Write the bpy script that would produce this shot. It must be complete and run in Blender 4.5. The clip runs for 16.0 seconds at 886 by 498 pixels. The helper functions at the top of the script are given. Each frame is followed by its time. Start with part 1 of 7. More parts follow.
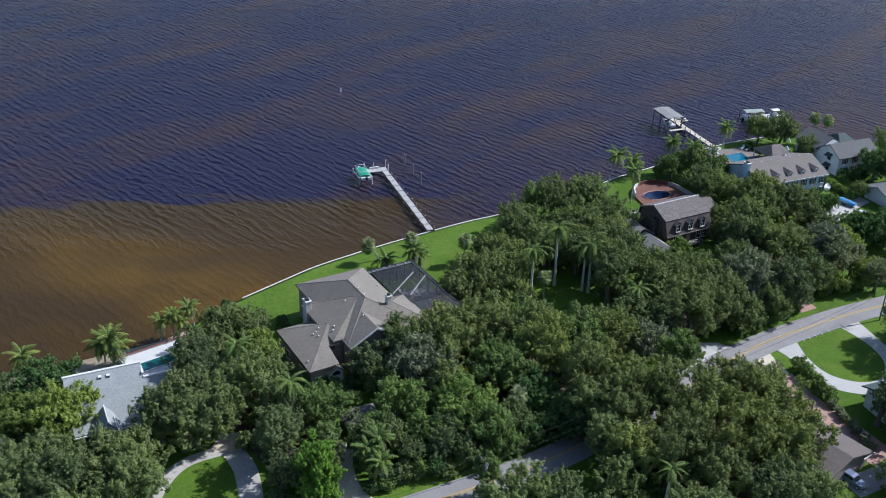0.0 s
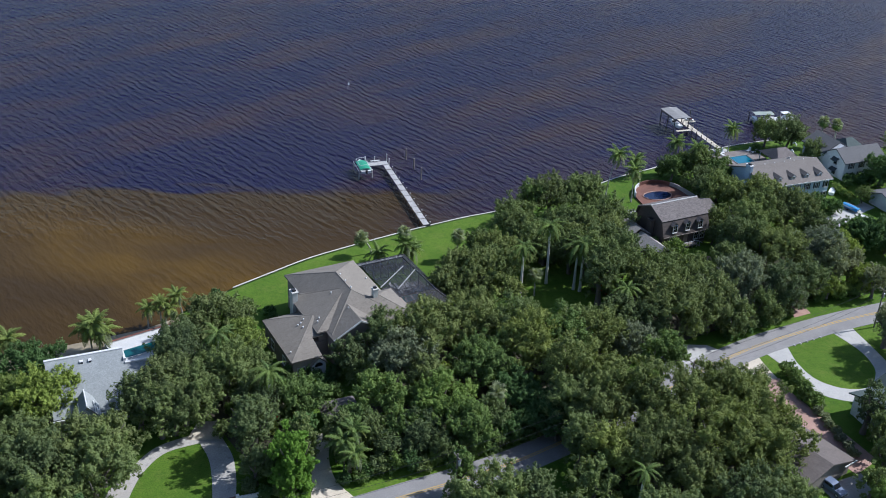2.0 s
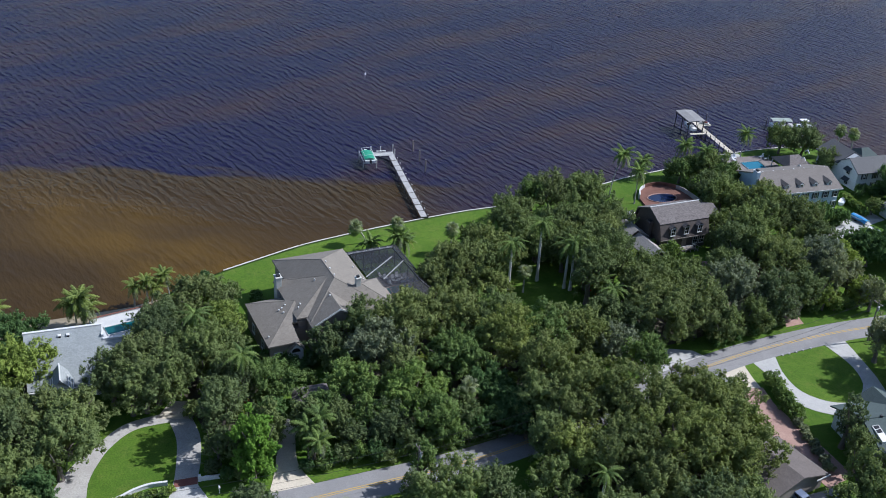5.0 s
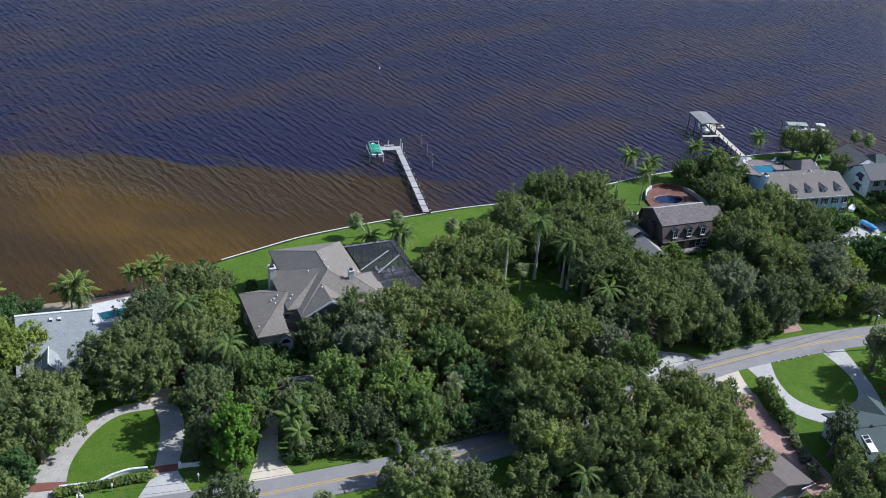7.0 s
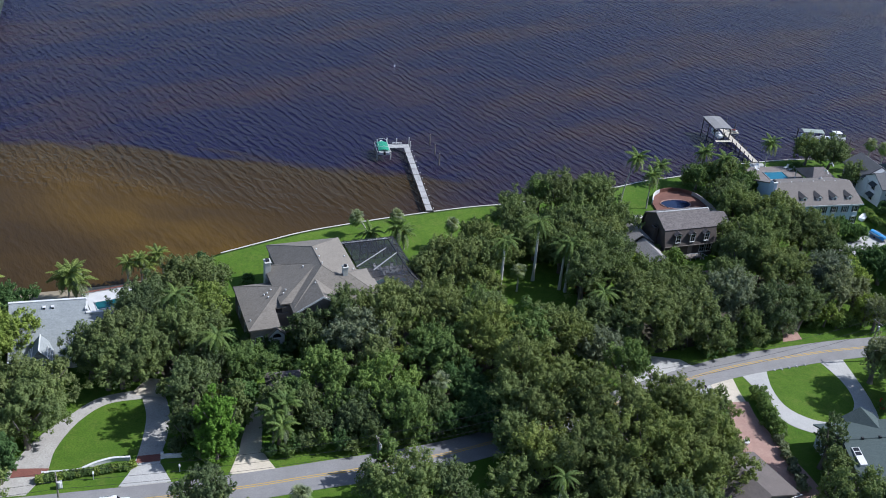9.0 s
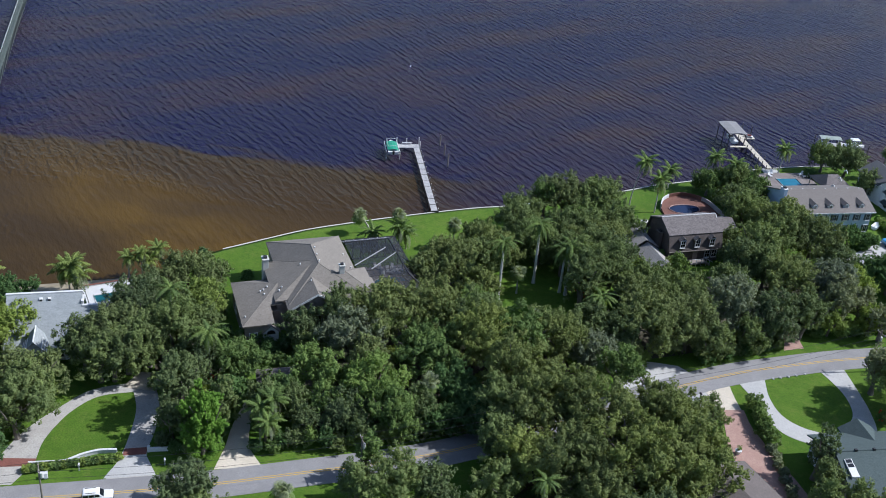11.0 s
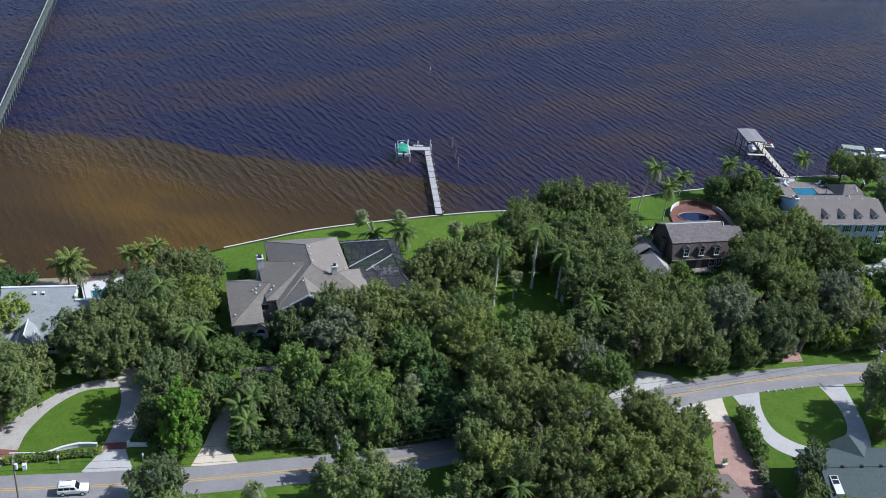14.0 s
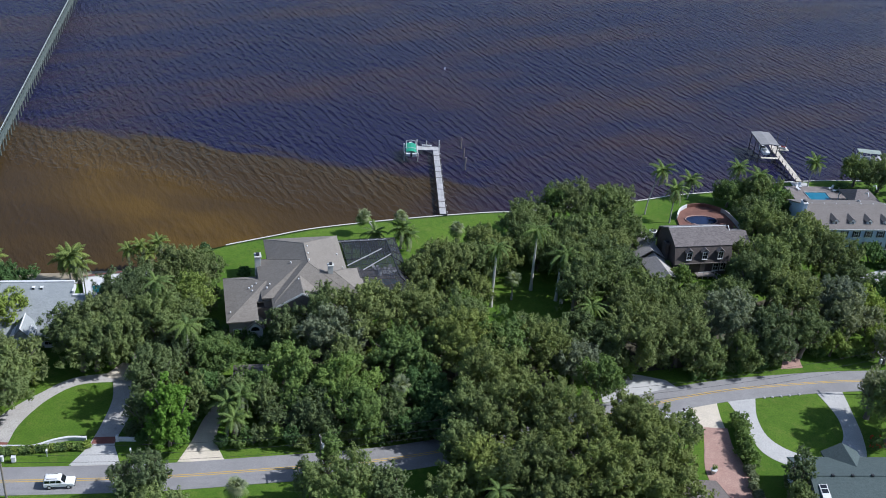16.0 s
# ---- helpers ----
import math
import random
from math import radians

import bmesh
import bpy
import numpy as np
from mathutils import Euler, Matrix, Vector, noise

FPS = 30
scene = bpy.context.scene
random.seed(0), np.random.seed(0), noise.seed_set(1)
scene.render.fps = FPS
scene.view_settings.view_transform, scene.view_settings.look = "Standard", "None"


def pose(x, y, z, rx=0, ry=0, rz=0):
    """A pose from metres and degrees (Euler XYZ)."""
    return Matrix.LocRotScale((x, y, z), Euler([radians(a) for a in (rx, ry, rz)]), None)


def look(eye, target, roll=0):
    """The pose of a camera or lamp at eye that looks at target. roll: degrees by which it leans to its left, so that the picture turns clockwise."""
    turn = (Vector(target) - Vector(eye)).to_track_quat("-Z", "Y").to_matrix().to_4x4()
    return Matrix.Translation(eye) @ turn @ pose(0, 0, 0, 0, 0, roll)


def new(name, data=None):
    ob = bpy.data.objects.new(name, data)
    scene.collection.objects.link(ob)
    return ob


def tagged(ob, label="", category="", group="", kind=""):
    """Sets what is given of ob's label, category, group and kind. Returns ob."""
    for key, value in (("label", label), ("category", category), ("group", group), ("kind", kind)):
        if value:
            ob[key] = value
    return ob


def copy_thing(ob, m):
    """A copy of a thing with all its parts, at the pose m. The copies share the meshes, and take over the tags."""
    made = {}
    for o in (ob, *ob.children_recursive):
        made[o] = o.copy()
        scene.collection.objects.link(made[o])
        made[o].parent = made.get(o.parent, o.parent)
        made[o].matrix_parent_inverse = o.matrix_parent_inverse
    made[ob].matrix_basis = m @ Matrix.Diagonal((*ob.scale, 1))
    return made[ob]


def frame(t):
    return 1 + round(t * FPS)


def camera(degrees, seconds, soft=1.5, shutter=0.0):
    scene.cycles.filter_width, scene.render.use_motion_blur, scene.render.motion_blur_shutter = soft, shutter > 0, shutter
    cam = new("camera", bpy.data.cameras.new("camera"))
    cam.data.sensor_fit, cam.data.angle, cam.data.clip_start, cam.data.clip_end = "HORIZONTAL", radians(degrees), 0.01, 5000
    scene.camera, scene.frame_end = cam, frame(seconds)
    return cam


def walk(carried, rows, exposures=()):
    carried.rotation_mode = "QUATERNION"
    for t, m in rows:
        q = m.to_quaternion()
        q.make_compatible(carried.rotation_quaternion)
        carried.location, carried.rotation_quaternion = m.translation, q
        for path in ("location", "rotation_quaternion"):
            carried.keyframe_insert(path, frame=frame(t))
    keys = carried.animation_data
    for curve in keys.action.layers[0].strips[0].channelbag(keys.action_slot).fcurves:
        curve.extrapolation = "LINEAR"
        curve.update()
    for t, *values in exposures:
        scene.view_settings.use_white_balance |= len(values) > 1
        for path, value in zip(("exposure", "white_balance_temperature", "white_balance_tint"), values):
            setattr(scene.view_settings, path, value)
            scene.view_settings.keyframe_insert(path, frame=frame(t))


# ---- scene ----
cam = camera(45.8, 16.0, soft=0.95)
PATH = [
    (0, (1.175, -0.16, 113.281), (1.22, 1.607, 112.345), 2.0),
    (0.5, (3.043, -0.079, 113.126), (3.074, 1.687, 112.189), 2.2),
    (1, (4.906, 0.013, 112.988), (4.925, 1.779, 112.049), 2.4),
    (1.5, (6.763, 0.117, 112.865), (6.769, 1.882, 111.925), 2.5),
    (2, (8.613, 0.236, 112.757), (8.607, 2.0, 111.815), 2.7),
    (2.5, (10.457, 0.368, 112.662), (10.437, 2.131, 111.718), 2.9),
    (3, (12.292, 0.516, 112.579), (12.259, 2.278, 111.633), 3.1),
    (3.5, (14.12, 0.68, 112.508), (14.074, 2.44, 111.56), 3.4),
    (4, (15.939, 0.86, 112.447), (15.879, 2.619, 111.497), 3.6),
    (6.5, (24.897, 2.028, 112.276), (24.766, 3.778, 111.316), 4.6),
    (7, (26.662, 2.318, 112.265), (26.515, 4.065, 111.303), 4.7),
    (7.5, (28.418, 2.626, 112.26), (28.257, 4.371, 111.297), 4.9),
    (8, (30.167, 2.953, 112.263), (29.989, 4.697, 111.298), 5.0),
    (8.5, (31.907, 3.3, 112.272), (31.715, 5.041, 111.306), 5.1),
    (9, (33.641, 3.666, 112.287), (33.433, 5.404, 111.321), 5.2),
    (11.5, (42.235, 5.771, 112.468), (41.947, 7.496, 111.499), 5.3),
    (12, (43.945, 6.244, 112.527), (43.642, 7.967, 111.558), 5.3),
    (12.5, (45.656, 6.734, 112.595), (45.337, 8.454, 111.625), 5.3),
    (13, (47.369, 7.24, 112.672), (47.034, 8.957, 111.702), 5.2),
    (13.5, (49.084, 7.761, 112.759), (48.733, 9.474, 111.789), 5.1),
    (14, (50.804, 8.295, 112.858), (50.438, 10.005, 111.887), 5.0),
    (14.5, (52.531, 8.843, 112.968), (52.148, 10.548, 111.996), 4.9),
    (15, (54.265, 9.403, 113.091), (53.867, 11.104, 112.118), 4.8),
    (15.5, (56.01, 9.974, 113.228), (55.596, 11.67, 112.253), 4.8),
    (16, (57.767, 10.555, 113.379), (57.337, 12.246, 112.403), 4.7),
]
walk(cam, [(t, look(eye, target, roll)) for t, eye, target, roll in PATH], [(0, 0.30, 5680, 13), (16, 0.30, 5680, 13)])

# ---- light: morning sun over the water side, clear sky ----
SUN_ELEVATION, SUN_ROTATION = radians(44), radians(70)
sun_way = Vector((math.sin(SUN_ROTATION) * math.cos(SUN_ELEVATION), math.cos(SUN_ROTATION) * math.cos(SUN_ELEVATION), math.sin(SUN_ELEVATION)))
world = bpy.data.worlds.new("sky")
scene.world = world
world.use_nodes = True
wn = world.node_tree.nodes
wl = world.node_tree.links
wn.clear()
sky = wn.new("ShaderNodeTexSky")
sky.sky_type = "NISHITA"
sky.sun_disc = False
sky.sun_elevation, sky.sun_rotation = SUN_ELEVATION, SUN_ROTATION
wbg = wn.new("ShaderNodeBackground")
wbg.inputs["Strength"].default_value = 0.106
wout = wn.new("ShaderNodeOutputWorld")
wl.new(sky.outputs[0], wbg.inputs[0])
wl.new(wbg.outputs[0], wout.inputs[0])
sun_data = bpy.data.lights.new("sun", "SUN")
sun_data.energy, sun_data.angle, sun_data.color = 4.8, radians(0.53), (1.0, 0.96, 0.90)
sun = new("sun", sun_data)
sun.matrix_world = look(sun_way * 500, (0, 0, 0))

# ---- materials ----
def nodes_of(name):
    m = bpy.data.materials.new(name)
    m.use_nodes = True
    nt = m.node_tree
    return m, nt, nt.nodes["Principled BSDF"]


def coords(nt, scale=(1, 1, 1), world_space=True):
    if world_space:
        src = nt.nodes.new("ShaderNodeNewGeometry").outputs["Position"]
    else:
        src = nt.nodes.new("ShaderNodeTexCoord").outputs["Object"]
    mp = nt.nodes.new("ShaderNodeMapping")
    mp.inputs["Scale"].default_value = scale
    nt.links.new(src, mp.inputs["Vector"])
    return mp.outputs[0]


def noise_of(nt, vec, scale, detail=4.0, rough=0.6):
    n = nt.nodes.new("ShaderNodeTexNoise")
    n.inputs["Scale"].default_value, n.inputs["Detail"].default_value, n.inputs["Roughness"].default_value = scale, detail, rough
    nt.links.new(vec, n.inputs["Vector"])
    return n.outputs["Fac"]


def ramp(nt, fac, stops):
    r = nt.nodes.new("ShaderNodeValToRGB")
    el = r.color_ramp.elements
    while len(el) < len(stops):
        el.new(0.5)
    for e, (p, c) in zip(el, stops):
        e.position, e.color = p, (*c, 1)
    nt.links.new(fac, r.inputs[0])
    return r.outputs[0]


def mixed(nt, fac, a, b, how="MIX"):
    m = nt.nodes.new("ShaderNodeMix")
    m.data_type, m.blend_type = "RGBA", how
    for sock, v in ((m.inputs[0], fac), (m.inputs[6], a), (m.inputs[7], b)):
        if isinstance(v, (int, float)):
            sock.default_value = v
        elif isinstance(v, tuple):
            sock.default_value = (*v, 1)
        else:
            nt.links.new(v, sock)
    return m.outputs[2]


def bump(nt, bsdf, height, strength, distance):
    b = nt.nodes.new("ShaderNodeBump")
    b.inputs["Strength"].default_value, b.inputs["Distance"].default_value = strength, distance
    nt.links.new(height, b.inputs["Height"])
    nt.links.new(b.outputs[0], bsdf.inputs["Normal"])


def surface(name, c1, c2, big=0.15, small=3.0, rough=0.85, relief=0.02, metal=0.0, stain=None):
    """Two scales of variation between two colours, a third for stains."""
    m, nt, b = nodes_of(name)
    v = coords(nt)
    n1, n2 = noise_of(nt, v, big), noise_of(nt, v, small, 6.0)
    col = mixed(nt, ramp(nt, n1, [(0.35, (0, 0, 0)), (0.65, (1, 1, 1))]), c1, c2)
    dark = tuple(x * 0.72 for x in c1)
    col = mixed(nt, ramp(nt, n2, [(0.40, (1, 1, 1)), (0.60, (0, 0, 0))]), col, mixed(nt, 0.5, col, dark))
    if stain:
        n3 = noise_of(nt, v, big * 3.1, 5.0, 0.7)
        col = mixed(nt, ramp(nt, n3, [(0.56, (0, 0, 0)), (0.70, (1, 1, 1))]), col, stain)
    nt.links.new(col, b.inputs["Base Color"])
    b.inputs["Roughness"].default_value, b.inputs["Metallic"].default_value = rough, metal
    if relief:
        bump(nt, b, n2, 0.6, relief)
    return m


def plain(name, c, rough=0.6, metal=0.0):
    return surface(name, c, tuple(x * 0.86 for x in c), 0.6, 9.0, rough, 0.0, metal)


def leaves(name, c1, c2, c3, through_light=0.26):
    m, nt, b = nodes_of(name)
    c1, c2, c3 = (0.90 * c1[0], 0.86 * c1[1], 1.10 * c1[2]), (1.02 * c2[0], 0.98 * c2[1], 1.06 * c2[2]), (1.06 * c3[0], 1.02 * c3[1], 1.0 * c3[2])
    geo, info = nt.nodes.new("ShaderNodeNewGeometry"), nt.nodes.new("ShaderNodeObjectInfo")
    v = coords(nt)
    n = noise_of(nt, v, 0.30, 3.0)
    col = mixed(nt, ramp(nt, n, [(0.35, (0, 0, 0)), (0.68, (1, 1, 1))]), c1, c2)
    col = mixed(nt, ramp(nt, geo.outputs["Random Per Island"], [(0.45, (0, 0, 0)), (1.0, (0.36, 0.36, 0.36))]), col, c3)
    col = mixed(nt, 0.50, col, mixed(nt, info.outputs["Random"], (c1[0] * 0.80, c1[1] * 0.84, c1[2] * 0.95), (c2[0] * 1.32, c2[1] * 1.32, c2[2] * 1.1)))
    nt.links.new(col, b.inputs["Base Color"])
    b.inputs["Roughness"].default_value = 0.75
    b.inputs["Specular IOR Level"].default_value = 0.10
    tr = nt.nodes.new("ShaderNodeBsdfTranslucent")
    nt.links.new(mixed(nt, 1.0, col, (1.25, 1.3, 0.6), "MULTIPLY"), tr.inputs[0])
    mx = nt.nodes.new("ShaderNodeMixShader")
    mx.inputs[0].default_value = through_light
    nt.links.new(b.outputs[0], mx.inputs[1])
    nt.links.new(tr.outputs[0], mx.inputs[2])
    nt.links.new(mx.outputs[0], nt.nodes["Material Output"].inputs[0])
    return m


def shingles(name, c1, c2, course=0.16):
    """Roof shingles: rows of tabs, mottled, with weather streaks."""
    m, nt, b = nodes_of(name)
    v = coords(nt, world_space=False)
    br = nt.nodes.new("ShaderNodeTexBrick")
    br.inputs["Scale"].default_value = 1.0
    br.inputs["Brick Width"].default_value, br.inputs["Row Height"].default_value = 0.5, 0.2
    br.inputs["Mortar Size"].default_value = 0.012
    br.inputs["Color1"].default_value, br.inputs["Color2"].default_value = (*c1, 1), (*c2, 1)
    br.inputs["Mortar"].default_value = (*(x * 0.7 for x in c1), 1)
    nt.links.new(v, br.inputs["Vector"])
    n = noise_of(nt, v, 0.35, 5.0, 0.7)
    n2 = noise_of(nt, v, 4.0, 4.0, 0.7)
    col = mixed(nt, ramp(nt, n, [(0.35, (0, 0, 0)), (0.7, (0.6, 0.6, 0.6))]), br.outputs[0], tuple(x * 0.7 for x in c1))
    col = mixed(nt, ramp(nt, n2, [(0.35, (0, 0, 0)), (0.7, (0.5, 0.5, 0.5))]), col, tuple(min(1, x * 1.4) for x in c2))
    nt.links.new(col, b.inputs["Base Color"])
    b.inputs["Roughness"].default_value = 0.9
    bump(nt, b, n2, 0.5, 0.03)
    return m


def water_material():
    """Tannin-brown water: clear over sand near the shore, dark where deep, with drifting bands and wind waves."""
    m, nt, b = nodes_of("river_water")
    pos = coords(nt)
    sep = nt.nodes.new("ShaderNodeSeparateXYZ")
    nt.links.new(pos, sep.inputs[0])

    def calc(op, a, c, d=None):
        n = nt.nodes.new("ShaderNodeMath")
        n.operation = op
        for s, val in zip(n.inputs, (a, c, d)):
            if val is None:
                continue
            if isinstance(val, (int, float)):
                s.default_value = val
            else:
                nt.links.new(val, s)
        return n.outputs[0]

    x, y = sep.outputs[0], sep.outputs[1]
    wob = noise_of(nt, coords(nt, (0.022, 0.06, 1)), 1.0, 5.0, 0.6)
    wob = calc("MULTIPLY", calc("SUBTRACT", wob, 0.5), 34.0)
    # the shoal: everything this side of a line from the west to the dock's head
    edge = calc("SUBTRACT", calc("ADD", calc("MULTIPLY", x, 0.145), 244.5), y)
    edge = calc("ADD", edge, wob)
    shoal = ramp(nt, calc("MULTIPLY_ADD", edge, 0.05, 0.5), [(0.40, (0, 0, 0)), (0.62, (1, 1, 1))])
    east = ramp(nt, calc("MULTIPLY_ADD", calc("ADD", x, wob), 1 / 60, 0.46), [(0.35, (1, 1, 1)), (0.85, (0, 0, 0))])
    shoal = mixed(nt, 1.0, shoal, east, "MULTIPLY")
    # patches of bright sand on the shoal
    sand = noise_of(nt, coords(nt, (0.03, 0.045, 1)), 1.0, 5.0, 0.6)
    sand_mask = ramp(nt, sand, [(0.44, (0, 0, 0)), (0.66, (1, 1, 1))])
    near = ramp(nt, calc("MULTIPLY_ADD", edge, 1 / 70, 0.0), [(0.25, (0, 0, 0)), (0.75, (1, 1, 1))])
    sand_mask = mixed(nt, 1.0, sand_mask, near, "MULTIPLY")
    # a sandbar that slants in towards the corner of the seawall
    off = calc("ADD", calc("MULTIPLY", calc("ADD", x, 60.0), 0.403), calc("MULTIPLY", calc("SUBTRACT", y, 201.0), 0.915))
    bar = ramp(nt, calc("MULTIPLY", calc("ABSOLUTE", calc("MULTIPLY_ADD", wob, 0.5, off), 0.0), 1 / 22), [(0.05, (1, 1, 1)), (0.9, (0, 0, 0))])
    bar = mixed(nt, 1.0, bar, ramp(nt, calc("MULTIPLY_ADD", x, 1 / 60, 2.0), [(0.25, (0.1, 0.1, 0.1)), (0.75, (1, 1, 1))]), "MULTIPLY")
    bar = mixed(nt, 1.0, bar, ramp(nt, sand, [(0.30, (0.3, 0.3, 0.3)), (0.56, (1, 1, 1))]), "MULTIPLY")
    sand_mask = mixed(nt, 1.0, mixed(nt, 1.0, sand_mask, (0.35, 0.35, 0.35), "MULTIPLY"), bar, "ADD")
    bt, bs = nt.nodes.new("ShaderNodeMapping"), nt.nodes.new("ShaderNodeMapping")
    bt.inputs["Rotation"].default_value = (0, 0, radians(-45))
    bs.inputs["Scale"].default_value = (0.011, 0.036, 1)
    nt.links.new(pos, bt.inputs[0])
    nt.links.new(bt.outputs[0], bs.inputs[0])
    bands = noise_of(nt, bs.outputs[0], 1.0, 5.0, 0.6)
    deep = mixed(nt, ramp(nt, bands, [(0.45, (0, 0, 0)), (0.70, (1, 1, 1))]), DEEP, BAND)
    brown = mixed(nt, sand_mask, BROWN, SAND)
    col = mixed(nt, shoal, deep, brown)
    nt.links.new(col, b.inputs["Base Color"])
    b.inputs["Roughness"].default_value = 0.24
    b.inputs["IOR"].default_value = 1.333
    b.inputs["Specular IOR Level"].default_value = 0.20
    # wind waves: crests lie across the wind, long and broken
    turned = nt.nodes.new("ShaderNodeMapping")
    turned.inputs["Rotation"].default_value = (0, 0, radians(WAVE_TURN))
    nt.links.new(nt.nodes.new("ShaderNodeNewGeometry").outputs["Position"], turned.inputs[0])

    def swell(sx, sy, skew):
        mp = nt.nodes.new("ShaderNodeMapping")
        mp.inputs["Rotation"].default_value = (0, 0, radians(skew))
        nt.links.new(turned.outputs[0], mp.inputs[0])
        st = nt.nodes.new("ShaderNodeMapping")
        st.inputs["Scale"].default_value = (sx, sy, 1)
        nt.links.new(mp.outputs[0], st.inputs[0])
        return noise_of(nt, st.outputs[0], 1.0, 3.0, 0.55)

    w2, broken = swell(0.55, 1.7, 8), swell(0.07, 0.16, -12)
    crest = nt.nodes.new("ShaderNodeTexWave")
    crest.wave_type, crest.bands_direction, crest.wave_profile = "BANDS", "Y", "SIN"
    for key, val in (("Scale", 0.135), ("Distortion", 5.0), ("Detail", 2.0), ("Detail Scale", 1.5), ("Detail Roughness", 0.5)):
        crest.inputs[key].default_value = val
    nt.links.new(turned.outputs[0], crest.inputs["Vector"])
    w1 = calc("MULTIPLY", calc("POWER", crest.outputs["Fac"], 1.5), ramp(nt, broken, [(0.36, (0.15, 0.15, 0.15)), (0.64, (1, 1, 1))]))
    w3 = swell(0.16, 0.5, -10)
    h = calc("ADD", calc("MULTIPLY_ADD", w3, 0.6, calc("MULTIPLY", w1, 0.27)), calc("MULTIPLY", w2, 0.48))
    h = calc("MULTIPLY", h, ramp(nt, calc("MULTIPLY", edge, 1 / 70), [(0.05, (1, 1, 1)), (0.42, (0.16, 0.16, 0.16))]))
    bump(nt, b, h, 1.0, WAVE_HEIGHT)
    return m


DEEP, BAND, BROWN, SAND = (0.0092, 0.0078, 0.0325), (0.036, 0.0190, 0.0185), (0.0415, 0.0252, 0.0082), (0.085, 0.049, 0.008)
WAVE_TURN, WAVE_HEIGHT = 47.0, 1.28



def lawn_material():
    """Mown grass: broad tint changes, patches of dry and of darker grass, fine tufts."""
    m, nt, b = nodes_of("mown_grass")
    v = coords(nt)
    col = mixed(nt, ramp(nt, noise_of(nt, v, 0.06, 3.0), [(0.38, (0, 0, 0)), (0.62, (1, 1, 1))]), (0.066, 0.130, 0.012), (0.106, 0.178, 0.019))
    col = mixed(nt, ramp(nt, noise_of(nt, v, 0.45, 5.0, 0.7), [(0.50, (0, 0, 0)), (0.72, (0.75, 0.75, 0.75))]), col, (0.132, 0.166, 0.032))
    col = mixed(nt, ramp(nt, noise_of(nt, v, 0.9, 5.0, 0.7), [(0.30, (0.7, 0.7, 0.7)), (0.46, (0, 0, 0))]), col, (0.045, 0.100, 0.012))
    tuft = noise_of(nt, v, 3.5, 5.0, 0.75)
    col = mixed(nt, ramp(nt, tuft, [(0.36, (0.75, 0.75, 0.75)), (0.58, (0, 0, 0))]), col, (0.040, 0.084, 0.010))
    nt.links.new(col, b.inputs["Base Color"])
    b.inputs["Roughness"].default_value = 0.95
    b.inputs["Specular IOR Level"].default_value = 0.15
    bump(nt, b, tuft, 0.8, 0.10)
    return m


GRASS = lawn_material()
SANDY = surface("wet_sand", (0.32, 0.27, 0.18), (0.20, 0.165, 0.105), 0.3, 2.0, 0.9, 0.03)
ASPHALT = surface("asphalt", (0.215, 0.209, 0.203), (0.262, 0.255, 0.247), 0.2, 6.0, 0.9, 0.006, stain=(0.19, 0.185, 0.18))
CONCRETE = surface("pale_concrete", (0.40, 0.395, 0.37), (0.46, 0.45, 0.42), 0.4, 4.0, 0.85, 0.01, stain=(0.34, 0.33, 0.31))
CREAM = surface("cream_concrete", (0.53, 0.47, 0.36), (0.60, 0.53, 0.42), 0.4, 4.0, 0.85, 0.01)
DRIVE_GREY = surface("grey_concrete", (0.36, 0.340, 0.305), (0.43, 0.410, 0.365), 0.3, 4.0, 0.88, 0.01, stain=(0.25, 0.24, 0.22))
DRIVE_DARK = surface("worn_dark_concrete", (0.29, 0.283, 0.275), (0.35, 0.34, 0.325), 0.3, 4.0, 0.88, 0.01, stain=(0.24, 0.235, 0.23))
YELLOW = surface("yellow_road_paint", (0.55, 0.36, 0.06), (0.45, 0.30, 0.06), 0.8, 6.0, 0.8, 0.0)
SEAWALL = surface("weathered_seawall_concrete", (0.58, 0.56, 0.50), (0.48, 0.46, 0.40), 0.5, 5.0, 0.9, 0.02, stain=(0.30, 0.29, 0.25))
TERRACE_BRICK = surface("orange_red_terrace_brick", (0.135, 0.060, 0.042), (0.195, 0.090, 0.064), 0.5, 5.0, 0.9, 0.01, stain=(0.085, 0.042, 0.034))
REDBRICK = surface("red_brick_paving", (0.165, 0.060, 0.045), (0.215, 0.088, 0.064), 0.5, 5.0, 0.9, 0.01)
PINKBRICK = surface("pink_paver_brick", (0.335, 0.205, 0.162), (0.40, 0.26, 0.205), 0.5, 4.0, 0.9, 0.01, stain=(0.27, 0.17, 0.135))
TERRACE = surface("brown_grey_pavers", (0.17, 0.145, 0.13), (0.23, 0.20, 0.185), 0.5, 4.0, 0.9, 0.01, stain=(0.12, 0.10, 0.09))
ROOF_MAIN = shingles("taupe_shingles", (0.146, 0.130, 0.108), (0.205, 0.184, 0.152))
ROOF_GAMBREL = shingles("weathered_grey_shakes", (0.080, 0.069, 0.064), (0.172, 0.152, 0.142))
ROOF_BLUE = shingles("grey_beige_shingles", (0.130, 0.115, 0.101), (0.170, 0.152, 0.135))
ROOF_LIGHT = shingles("pale_blue_grey_shingles", (0.225, 0.245, 0.242), (0.275, 0.295, 0.29))
ROOF_GREEN = shingles("green_grey_shingles", (0.046, 0.068, 0.065), (0.062, 0.085, 0.082))
# paler than the gambrel shakes: sunlight on the low wings is put into the colour
ROOF_WING_LIT = shingles("sunlit_weathered_shingles", (0.270, 0.250, 0.232), (0.350, 0.328, 0.305))
